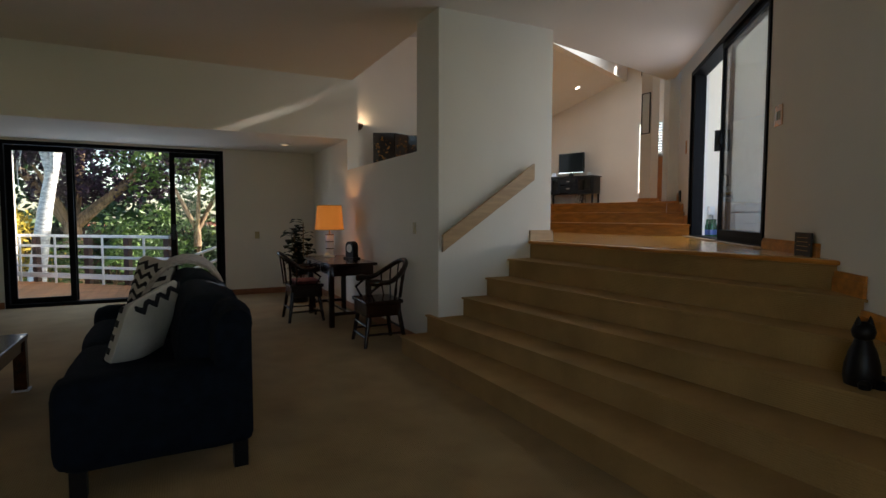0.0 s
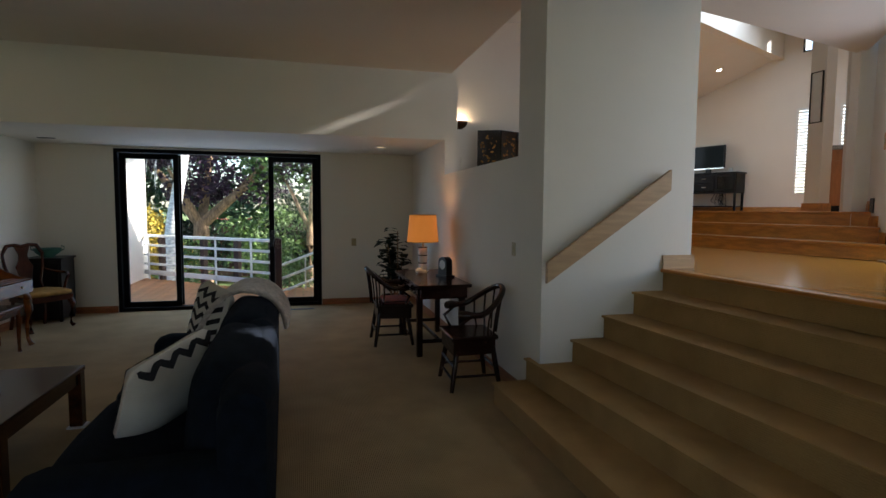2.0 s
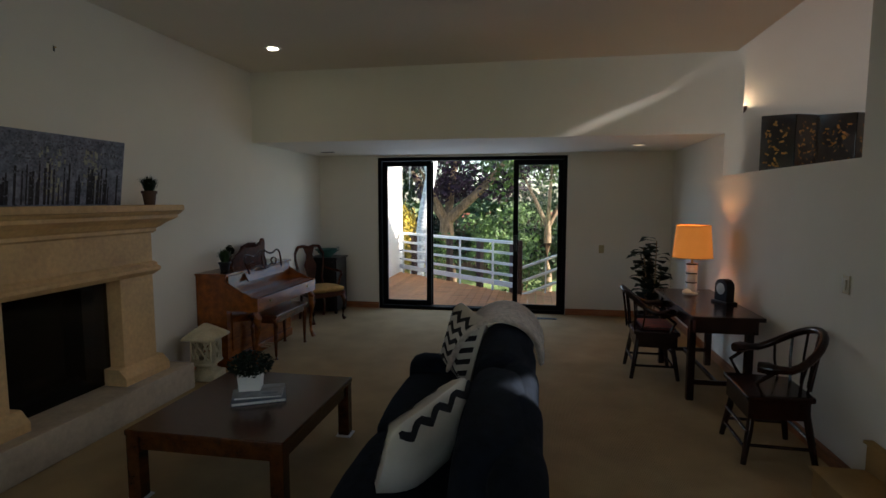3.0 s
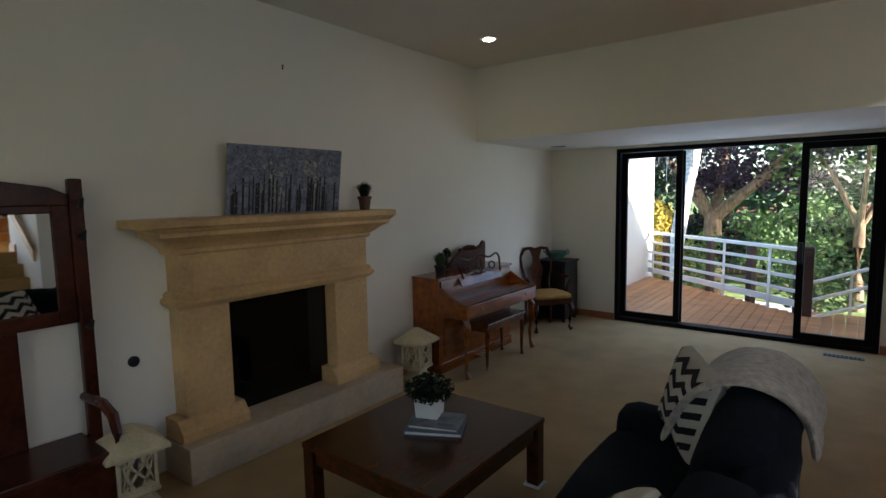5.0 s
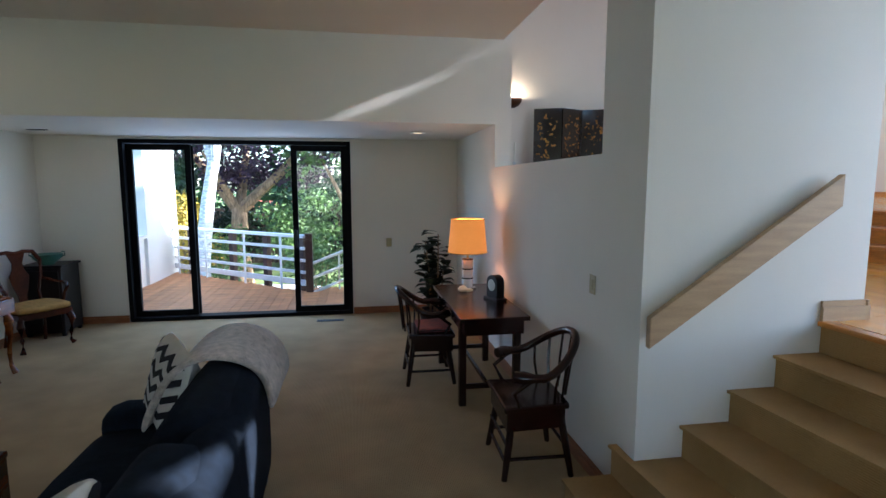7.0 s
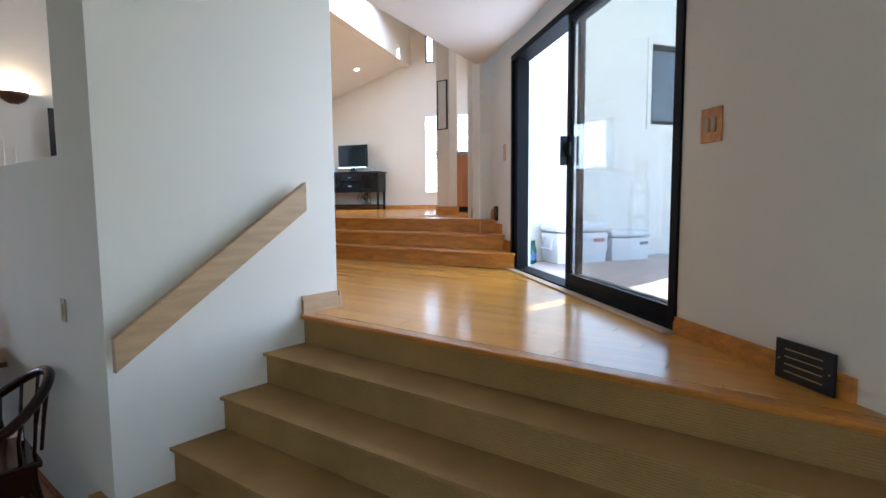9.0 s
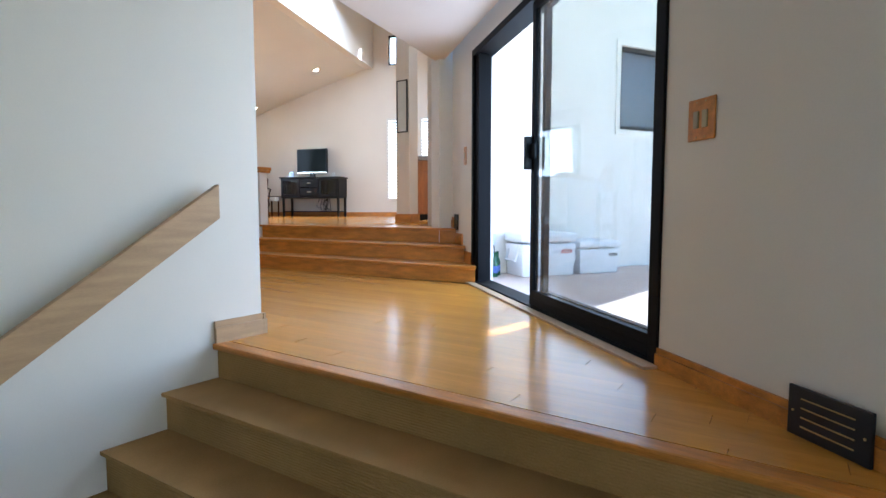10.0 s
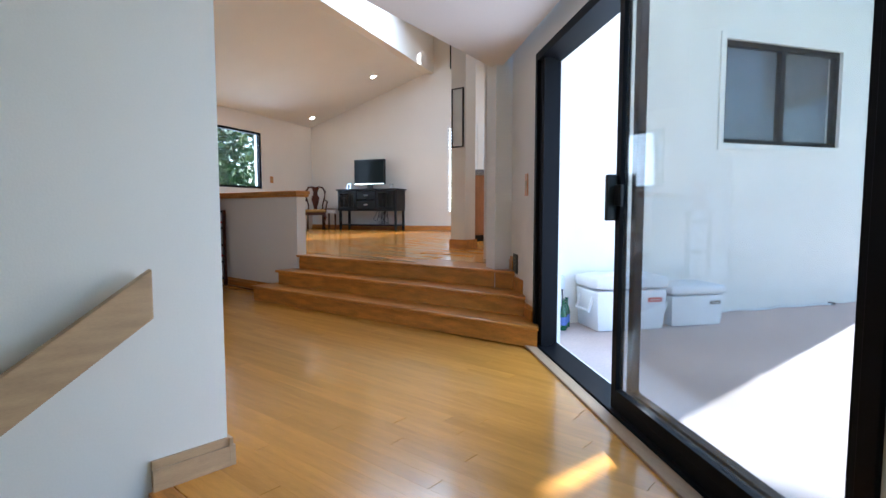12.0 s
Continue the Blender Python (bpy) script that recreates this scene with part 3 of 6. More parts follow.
gd = thing("door_garden", pose(GX0, GY, 0), "dark bronze sliding glass door standing open to the deck", "door")
gd["kind"] = "structure"
GW = GX1 - GX0
part("frame", ring_box(nb(), -0.004, GW + 0.004, -0.004, GZ + 0.004, -0.012, 0.16, 0.055), DARKFRAME, gd, bevel=0.004)
for x0, x1, y, dz in ((0.05, 0.84, 0.07, 0.0), (2.13, GW - 0.05, 0.02, 0.0)):
    pnl = part("sliding_panel", ring_box(nb(), x0, x1, 0.055, GZ - 0.055, y, y + 0.045, 0.075), DARKFRAME, gd, bevel=0.003)
    pane = part("pane", bx(x0 + 0.075, x1 - 0.075, y + 0.02, y + 0.026, 0.13, GZ - 0.13), GLASS, pnl, "clear glass pane")
    pane.visible_shadow = False
part("screen_stile", bx(0.76, 0.86, 0.12, 0.15, 0.06, GZ - 0.06), DARKFRAME, gd)
part("handle", bx(2.15, 2.19, -0.02, 0.02, 0.95, 1.2), BLACK, gd, "black pull handle", bevel=0.006)

# ---- patio door ----
pd = thing("door_patio", SLANT, "tall dark bronze sliding door half open to the patio", "door")
pd["kind"] = "structure"
b = nb()
box(b, 0, 0.055, -0.16, 0.014, Z1, DZ)
box(b, DS - 0.045, DS, -0.16, 0.014, Z1, DZ)
box(b, 0.055, DS - 0.045, -0.16, 0.014, DZ - 0.055, DZ)
box(b, 0.055, DS - 0.045, -0.16, 0.008, Z1, Z1 + 0.02)
part("frame", b, DARKFRAME, pd, bevel=0.003)
for i in range(3):
    part("jamb_channel", bx(DS - 0.075 - 0.035 * i, DS - 0.052 - 0.035 * i, -0.14 + 0.03 * i, -0.01, Z1 + 0.02, DZ - 0.055), DARKFRAME, pd, bevel=0.002)
for i, (s0, s1, y) in enumerate(((0.055, 1.43, -0.055), (0.02 + 0.055, 1.39, -0.115))):
    bm = ring_box(nb(), s0, s1, Z1 + 0.02, DZ - 0.055, y, y + 0.04, 0.05)
    box(bm, s0 + 0.05, s1 - 0.05, y, y + 0.04, Z1 + 0.07, Z1 + 0.12)
    pnl = part("sliding_panel", bm, DARKFRAME, pd, bevel=0.002)
    if i == 0:
        pane = part("pane", bx(s0 + 0.05, s1 - 0.05, y + 0.017, y + 0.023, Z1 + 0.12, DZ - 0.105), HAZED, pnl, "tinted glass pane with a faint pale haze")
        pane.visible_shadow = False
b = bx(1.405, 1.432, -0.014, 0.04, 2.02, 2.24)
box(b, 1.34, 1.405, -0.014, 0.004, 2.09, 2.19)
part("handle", b, BLACK, pd, "black plastic latch handle", bevel=0.008)
b = nb()
box(b, -0.02, DS, 0.014, 0.085, Z1 - 0.006, Z1 + 0.012)
part("threshold", b, RAILWOOD, pd, "pale oak threshold strip", bevel=0.004)

# ---- baseboards, rail, plates ----
def base_run(bm, x0, y0, x1, y1, z, h=0.095, t=0.018):
    d = Vector((x1 - x0, y1 - y0, 0)).normalized()
    n = Vector((-d.y, d.x, 0))
    for zz0, zz1, tt in ((z, z + h * 0.72, t), (z + h * 0.72, z + h, t * 0.6)):
        p = [Vector((x0, y0, 0)) + n * 0.001, Vector((x1, y1, 0)) + n * 0.001, Vector((x1, y1, 0)) + n * tt, Vector((x0, y0, 0)) + n * tt]
        prism(bm, [(q.x, q.y) for q in p], zz0, zz1)
    return bm


b = nb()
base_run(b, WX, GY, WX, 1.32, 0.0)
base_run(b, GX0 - 0.01, GY, WX + 0.02, GY, 0.0)
base_run(b, -0.02, GY, GX1 + 0.01, GY, 0.0)
base_run(b, 0.0, 0.2, 0.0, GY, 0.0)
base_run(b, WX, -1.0, WX, SOUTH, 0.0)
structure("baseboard_living", b, REDTRIM, "reddish oak baseboard", "baseboard")


def slant_pt(s):
    return BX + DX * s, BY + DY * s


b = nb()
base_run(b, *slant_pt(-0.97), *slant_pt(0.0), Z1, 0.085, 0.02)
base_run(b, *slant_pt(3.35), *slant_pt(4.4), Z2, 0.11)
base_run(b, *slant_pt(3.05), *slant_pt(3.35), Z1 + 0.32, 0.11)
base_run(b, *slant_pt(2.74), *slant_pt(3.05), Z1 + 0.16, 0.11)
for k in (5, 4, 3, 2):
    xk, yk = slant_hit(k)
    s = (xk - BX) / DX
    base_run(b, *slant_pt(s - 0.02), *slant_pt(s + 0.36), 0.18 * k, 0.12)
structure("baseboard_slanted", b, OAKTRIM, "oak baseboard stepping down beside the stairs", "baseboard")
b = nb()
base_run(b, 1.335, 0.0, 1.06, 0.0, Z1, 0.11, 0.022)
base_run(b, 1.335, 0.17, 1.335, -0.022, Z1, 0.11, 0.022)
structure("baseboard_stub", b, RAILWOOD, "pale oak baseboard block on the stub wall", "baseboard")
b = nb()
for pts in ((ROOM @ Vector((10.0, 0, 0)), ROOM @ Vector((0.0, 0, 0))),):
    base_run(b, pts[1].x, pts[1].y, pts[0].x, pts[0].y, Z2, 0.11, -0.02)
box(b, -0.12, 0.12, -0.14, 0.14, Z2, Z2 + 0.12, 0, COLM)
base_run(b, 3.66, 3.32, 3.48, 5.9, Z1, 0.10, 0.018)
structure("baseboard_upper", b, OAKTRIM, "oak baseboard of the upper room", "baseboard")

rail = thing("handrail", pose(0, 0, 0), "flat pale oak board handrail fixed along the stair wall", "handrail")
b = nb()
lo, hi = (0.012, 0.995, 1.155), (1.068, 1.709, 1.875)
vs = [b.verts.new((x, y, z)) for y in (-0.075, -0.035) for x, z in ((lo[0], lo[1]), (hi[0], hi[1]), (hi[0], hi[2]), (lo[0], lo[2]))]
for f in ((0, 1, 2, 3), (7, 6, 5, 4), (0, 4, 5, 1), (1, 5, 6, 2), (2, 6, 7, 3), (3, 7, 4, 0)):
    b.faces.new([vs[i] for i in f])
part("board", b, RAILWOOD, rail, bevel=0.005)
for x in (0.2, 0.85):
    z = 1.155 + (x - 0.012) * 0.68 - 0.12
    part("bracket", bx(x, x + 0.05, -0.036, 0.0, z, z + 0.05), RAILWOOD, rail)


def plate(name, m, w, h, mat, toggles, label, tog=PLATE):
    ob = thing(name, m, label, "switch")
    part("cover", bx(-w / 2, w / 2, -0.008, -0.0005, -h / 2, h / 2), mat, ob, bevel=0.003)
    for i in range(toggles):
        x = (i - (toggles - 1) / 2) * 0.046
        part("toggle", bx(x - 0.013, x + 0.013, -0.014, -0.0075, -0.032, 0.032), tog, ob, bevel=0.002)
        for z in (-h * 0.42, h * 0.42):
            part("screw", lathe(nb(), [(0.0035, -0.0005), (0.0035, 0.002)], n=8, m=pose(x, -0.008, z, 90)), BRASS, ob)
    return ob


plate("light_switch", pose(0, 0.56, 1.21, 0, 0, -90), 0.075, 0.12, PLATE, 1, "almond plastic light switch on the ledge wall")
plate("light_switch", pose(-0.98, GY, 1.01, 0, 0, 0), 0.075, 0.12, PLATE, 1, "almond plastic light switch beside the garden door")
plate("double_switch", SLANT @ pose(-0.215, 0, 2.09, 0, 0, 180), 0.14, 0.155, OAKTRIM, 2, "double light switch with an oak cover plate")
plate("rocker_switch", SLANT @ pose(2.97, 0, 2.26, 0, 0, 180), 0.08, 0.17, OAKTRIM, 1, "light switch with an oak cover plate")
plate("far_switch", ROOM @ pose(U0, -1.60, 2.75, 0, 0, 90), 0.11, 0.15, OAKTRIM, 1, "light switch with an oak cover plate by the window")


def louvre(name, m, w, h, n, label):
    ob = thing(name, m, label, "step light")
    part("cover", bx(-w / 2, w / 2, -0.012, -0.001, -h / 2, h / 2), BLACK, ob, bevel=0.003)
    for i in range(n):
        z = -h * 0.28 + h * 0.56 * i / (n - 1)
        part("slat", box(nb(), -w / 2 + 0.045, w / 2 - 0.045, -0.0145, -0.011, z - 0.0018, z + 0.0018), BRASS, ob)
    for sx in (-1, 1):
        part("screw", lathe(nb(), [(0.004, 0.0), (0.004, 0.002)], n=8, m=pose(sx * (w / 2 - 0.018), -0.012, 0, 90)), BRASS, ob)
    return ob


louvre("step_light", SLANT @ pose(-0.79, 0.021, 1.155, 0, 0, 180), 0.25, 0.15, 4, "black louvred step light set in the landing wall")
louvre("step_light", SLANT @ pose(3.28, 0, 1.62, 0, 0, 180), 0.13, 0.16, 4, "black louvred step light beside the upper steps")
vent = thing("floor_register", pose(-1.80, 4.66, 0), "dark metal slotted floor register in the carpet", "vent")
part("frame", bx(-0.18, 0.18, -0.05, 0.05, 0.0, 0.004), BLACK, vent)
for i in range(9):
    part("slat", bx(-0.165 + 0.037 * i, -0.15 + 0.037 * i, -0.04, 0.04, 0.004, 0.008), DARKFRAME, vent)


def downlight(m, label, lens=GLOWLAMP):
    ob = thing("downlight", m, label, "ceiling light", "recessed ceiling lights")
    part("trim_ring", lathe(nb(), [(0.055, 0.0), (0.085, -0.002), (0.09, -0.012), (0.06, -0.012)], n=24), WHITEPOT, ob)
    part("lens", lathe(nb(), [(0.056, -0.0125), (0.05, -0.016)], n=20), lens, ob, "glowing lamp lens")
    return ob


for x, y, z in ((-4.60, 2.0, CEILING), (-4.60, -2.4, CEILING), (-0.69, 3.92, SOFFIT)):
    downlight(pose(x, y, z), "round recessed downlight, lit, in the plaster ceiling", GLOWLAMP if z > 3 else DIMLAMP)
sl = math.degrees(math.atan(0.3395))
for u, v in ((2.92, -1.15), (0.90, -0.55)):
    downlight(ROOM @ pose(u, v, 4.10 + (u - U0 + 0.2) * 0.3395 - 0.002, 0, -sl, 0), "round recessed downlight, lit, in the sloping ceiling")
sv = thing("soffit_vent", pose(-4.97, 4.30, SOFFIT), "small dark slot vent in the soffit", "vent")
part("cover", bx(-0.1, 0.1, -0.03, 0.03, -0.006, 0), BLACK, sv, bevel=0.002)
for x in (-0.06, -0.02, 0.02, 0.06):
    part("slat", bx(x - 0.008, x + 0.008, -0.025, 0.025, -0.009, -0.006), DARKFRAME, sv)

# ---- sofa, cushions, blanket ----
sofa = thing("sofa", pose(-2.36, -0.42, 0, 0, 0, 2), "dark navy fabric sofa with loose cushions, back to the stairs", "sofa")
# local: x to the back, y along; the back rises at +x
part("base", soft_block(-0.42, 0.40, -1.20, 1.20, 0.13, 0.34, 0.04, 6), NAVY, sofa, smooth=True)
for y0, y1 in ((-0.98, -0.01), (0.01, 0.98)):
    part("seat_cushion", soft_block(-0.44, 0.18, y0, y1, 0.33, 0.50, 0.06, 8, 0.12), NAVY, sofa, smooth=True)
    m = part("back_cushion", soft_block(-0.05, 0.24, y0, y1, 0.44, 0.90, 0.11, 10, 0.14, seed=y0), NAVY, sofa, smooth=True)
    m.matrix_basis = pose(0.06, 0, 0.0, 0, 7, 0)
part("back_frame", soft_block(0.22, 0.44, -1.22, 1.22, 0.13, 0.80, 0.07, 10), NAVY, sofa, smooth=True)
part("back_roll", tube(nb(), [(0.34, -1.20 + 2.40 * i / 16, 0.765 + 0.012 * math.sin(i * 1.7)) for i in range(17)], [0.085] + [0.105 + 0.008 * math.sin(i * 2.1) for i in range(15)] + [0.085], 16), NAVY, sofa, smooth=True)
for y0, y1 in ((-1.24, -0.98), (0.98, 1.24)):
    part("arm", soft_block(-0.46, 0.42, y0, y1, 0.13, 0.58, 0.09, 8), NAVY, sofa, smooth=True)
for x in (-0.36, 0.36):
    for y in (-1.14, 1.14):
        part("leg", prism(nb(), [(x - 0.035, y - 0.035), (x + 0.035, y - 0.035), (x + 0.035, y + 0.035), (x - 0.035, y + 0.035)], 0.0, 0.14), EBONY, sofa)


def pillow(name, m, chevron, label):
    ob = thing(name, m, label, "pillow", "sofa cushions")
    bm = soft_block(-0.235, 0.235, -0.08, 0.08, -0.235, 0.235, 0.075, 10, 0.0)
    for v in bm.verts:
        u = max(abs(v.co.x), abs(v.co.z)) / 0.235
        v.co.y *= max(0.12, 1 - u ** 3 * 0.9) * 1.25
        v.co.x *= 1 + 0.05 * (abs(v.co.z) / 0.235) ** 2
        v.co.z *= 1 + 0.05 * (abs(v.co.x) / 0.235) ** 2
    body = part("cover", bm, IVORY, ob, smooth=True)

    def skin(x, z):
        u = max(abs(x), abs(z)) / 0.235
        return -0.0975 * max(0.12, 1 - min(1, u) ** 3 * 0.9) - 0.004

    def band(pts_lo, pts_hi):
        bm = nb()
        for side in (1, -1):
            rows = []
            for (xa, za), (xb, zb) in zip(pts_lo, pts_hi):
                rows.append([bm.verts.new((xa, side * skin(xa, za), za)), bm.verts.new(((xa + xb) / 2, side * skin((xa + xb) / 2, (za + zb) / 2), (za + zb) / 2)), bm.verts.new((xb, side * skin(xb, zb), zb))])
            for p, q in zip(rows, rows[1:]):
                bm.faces.new((p[0], q[0], q[1], p[1]))
                bm.faces.new((p[1], q[1], q[2], p[2]))
            break
        return bm

    if chevron:            # zigzag rows all over the front
        for r in range(5):
            z0 = -0.20 + 0.082 * r
            lo, hi = [], []
            for i in range(25):
                x = -0.222 + 0.444 * i / 24
                k = abs(((x + 0.222) / 0.074) % 2 - 1) * 0.045
                lo.append((x, z0 + k))
                hi.append((x, min(0.222, z0 + k + 0.038)))
            part("chevron_stripe", band(lo, hi), BLACKCLOTH, ob)
    if chevron == 2:       # zigzag border along the top of the plain back
        lo, hi = [], []
        for i in range(25):
            x = -0.222 + 0.444 * i / 24
            k = abs(((x + 0.222) / 0.056) % 2 - 1) * 0.034
            lo.append((x, 0.182 + k))
            hi.append((x, min(0.232, 0.212 + k)))
        stripe = band(lo, hi)
        for v in stripe.verts:
            v.co.y = -v.co.y
        part("border_stripe", stripe, BLACKCLOTH, ob)
    return ob


pillow("chevron_pillow", pose(-2.43, 0.47, 0.745, -14, 6, -60), 1, "black and ivory chevron cushion leaning in the sofa corner")
pillow("bordered_pillow", pose(-2.43, -0.90, 0.655, -24, 10, -118) @ Matrix.Scale(1.1, 4), 2, "ivory-backed chevron cushion leaning on the sofa back")

# fleece over the back of the sofa
b = nb()
sec = [(-2.505, 0.56), (-2.455, 0.70), (-2.375, 0.84), (-2.275, 0.925), (-2.175, 0.952), (-2.075, 0.935), (-1.990, 0.88), (-1.935, 0.80), (-1.910, 0.72), (-1.905, 0.66)]
rows = []
for j in range(15):
    y = 0.28 + 0.62 * j / 14
    row = []
    for i, (x, z) in enumerate(sec):
        n = noise.noise(Vector((x * 5, y * 6, 3)))
        edge = 0.05 * math.sin(i * 1.1 + 0.5) if j in (0, 14) else 0
        row.append(b.verts.new((x + 0.012 * n, y + edge + 0.02 * (i - 5) * 0.3, z + 0.022 * n)))
    rows.append(row)
for p, q in zip(rows, rows[1:]):
    for i in range(len(sec) - 1):
        b.faces.new((p[i], q[i], q[i + 1], p[i + 1]))
throw = part("throw_blanket", b, FLEECE, None, "cream fleece throw draped over the sofa back", smooth=True, category="blanket")
mod = throw.modifiers.new("thick", "SOLIDIFY")
mod.thickness, mod.offset = 0.04, 1.0
mod = throw.modifiers.new("round", "SUBSURF")
mod.levels = mod.render_levels = 2

# ---- coffee table ----
CT0, CT1 = (-4.25, -0.58), (-3.27, 0.52)
ct = thing("coffee_table", pose((CT0[0] + CT1[0]) / 2, (CT0[1] + CT1[1]) / 2, 0), "square dark walnut coffee table with straight legs", "table")
hx, hy = (CT1[0] - CT0[0]) / 2, (CT1[1] - CT0[1]) / 2
part("tabletop", bx(-hx, hx, -hy, hy, 0.395, 0.43), WALNUT, ct, bevel=0.008)
for a0, a1, c0, c1 in ((-hx + 0.02, hx - 0.02, -hy + 0.02, -hy + 0.05), (-hx + 0.02, hx - 0.02, hy - 0.05, hy - 0.02), (-hx + 0.02, -hx + 0.05, -hy + 0.05, hy - 0.05), (hx - 0.05, hx - 0.02, -hy + 0.05, hy - 0.05)):
    part("apron", bx(a0, a1, c0, c1, 0.31, 0.395), WALNUT, ct, bevel=0.003)
for sx in (-1, 1):
    for sy in (-1, 1):
        x, y = sx * (hx - 0.045), sy * (hy - 0.045)
        part("leg", bx(x - 0.04, x + 0.04, y - 0.04, y + 0.04, 0.012, 0.396), WALNUT, ct, bevel=0.006)
        part("coaster", bx(x - 0.055, x + 0.055, y - 0.055, y + 0.055, 0.0, 0.012), WHITEPOT, ct, "pale furniture coaster", bevel=0.004)


def book(m, w, d, h, cover, label):
    ob = thing("book", m, label, "book", "books on the coffee table")
    part("page_block", bx(-w / 2 + 0.006, w / 2 - 0.006, -d / 2 + 0.006, d / 2 - 0.003, 0.004, h - 0.004), PAPER, ob)
    b = nb()
    box(b, -w / 2, w / 2, -d / 2, d / 2, 0, 0.004)
    box(b, -w / 2, w / 2, -d / 2, d / 2, h - 0.004, h)
    box(b, -w / 2, -w / 2 + 0.005, -d / 2, d / 2, 0.004, h - 0.004)
    part("cover", b, cover, ob)
    return ob


book(pose(-3.74, 0.02, 0.43, 0, 0, 28), 0.34, 0.26, 0.026, BOOKBLUE, "large dark picture book lying on the coffee table")
o = book(pose(-3.74, 0.03, 0.456, 0, 0, 22), 0.30, 0.23, 0.02, material("book_grey", (0.16, 0.17, 0.20), 0.3, vary=0.4, scale=9), "grey picture book lying on the stack")
part("title_bar", bx(0.02, 0.12, -0.08, -0.05, 0.0201, 0.0212), BOOKBLUE, o)
rng = random.Random(3)
pot = thing("boxwood_planter", pose(-3.82, 0.06, 0.476, 0, 0, 20), "dark bushy plant in a white ceramic box on the books", "plant")
b = nb()
vs0 = [(-0.075, -0.075), (0.075, -0.075), (0.075, 0.075), (-0.075, 0.075)]
lo = [b.verts.new((x * 0.9, y * 0.9, 0)) for x, y in vs0]
hi = [b.verts.new((x, y, 0.11)) for x, y in vs0]
inn = [b.verts.new((x * 0.88, y * 0.88, 0.11)) for x, y in vs0]
dn = [b.verts.new((x * 0.85, y * 0.85, 0.09)) for x, y in vs0]
b.faces.new(lo[::-1])
b.faces.new(dn)
for p, q in ((lo, hi), (hi, inn), (inn, dn)):
    for i in range(4):
        b.faces.new((p[i], p[(i + 1) % 4], q[(i + 1) % 4], q[i]))
part("pot", b, WHITEPOT, pot)
part("foliage", leaves(nb(), (0, 0, 0.165), (0.15, 0.15, 0.085), 900, 0.016, rng, 0.2), DARKLEAF, pot, "dense dark green leaves")

# ---- fireplace ----
fp = thing("fireplace", pose(WX, 0.09, 0), "cast limestone fireplace with a moulded mantel", "fireplace")
hb = bx(0.002, 0.35, -0.92, 1.09, 0.0, 0.24)
part("hearth", hb, HEARTH, fp, "raised pale stone hearth", bevel=0.008)


def stone_profile(name, prof, y0, y1, mat=STONE, ret=True):
    """A moulding whose section (out, z) runs along the wall and returns at both ends."""
    b = nb()
    rows = []
    for out, z in prof:
        e = out - prof[0][0] if ret else 0
        rows.append([b.verts.new((0.002, y0 - e, z)), b.verts.new((out, y0 - e, z)), b.verts.new((out, y1 + e, z)), b.verts.new((0.002, y1 + e, z))])
    for p, q in zip(rows, rows[1:]):
        for i in range(4):
            b.faces.new((p[i], p[(i + 1) % 4], q[(i + 1) % 4], q[i]))
    b.faces.new(rows[0][::-1])
    b.faces.new(rows[-1])
    return part(name, b, mat, fp)


OY0, OY1 = -0.49, 0.47
for y0, y1 in ((-0.83, OY0), (OY1, 0.84)):
    part("pillar", bx(0.002, 0.165, y0, y1, 0.24, 1.13), STONE, fp, bevel=0.006)
    stone_profile("plinth", [(0.235, 0.2405), (0.235, 0.30), (0.225, 0.315), (0.195, 0.345), (0.185, 0.36), (0.166, 0.375)], y0 - 0.07 + 0.0, y1 + 0.07, ret=False)
stone_profile("architrave", [(0.168, 1.10), (0.185, 1.115), (0.21, 1.14), (0.21, 1.165), (0.19, 1.18), (0.19, 1.20), (0.172, 1.215)], -0.84, 0.85)
part("frieze", bx(0.002, 0.17, -0.83, 0.84, 1.12, 1.50), STONE, fp, bevel=0.004)
stone_profile("cornice", [(0.172, 1.46), (0.19, 1.475), (0.19, 1.50), (0.215, 1.515), (0.25, 1.55), (0.30, 1.58), (0.315, 1.59), (0.315, 1.615), (0.33, 1.625), (0.345, 1.645)], -0.85, 0.86)
stone_profile("mantel_shelf", [(0.335, 1.6455), (0.352, 1.652), (0.352, 1.69), (0.345, 1.70)], -1.09, 1.03)
b = nb()   # firebox behind the opening
fx0 = -0.40
box(b, fx0 - 0.03, fx0, OY0 - 0.05, OY1 + 0.05, 0.2, 1.2)
box(b, fx0, 0.01, OY0 - 0.08, OY0 - 0.001, 0.2, 1.2)
box(b, fx0, 0.01, OY1 + 0.001, OY1 + 0.08, 0.2, 1.2)
box(b, fx0, 0.01, OY0, OY1, 1.13, 1.2)
box(b, fx0, 0.0, OY0, OY1, 0.2, 0.245)
part("firebox", b, SOOT, fp, "sooty black firebox")
for i in range(9):
    part("firebrick_course", bx(fx0 + 0.001, 0.0, OY1 - 0.004, OY1, 0.25 + 0.095 * i, 0.335 + 0.095 * i), SOOT, fp)
for i, (y, z, r, dy) in enumerate(((-0.04, 0.32, 0.05, 0.03), (-0.10, 0.40, 0.045, -0.06), (0.02, 0.31, 0.04, 0.0))):
    part("log", tube(nb(), [(-0.22 + 0.05 * i, y - 0.28, z), (-0.2 + 0.05 * i, y, z + 0.01), (-0.22 + 0.05 * i, y + 0.28 + dy, z)], r, 10), SOOT, fp)
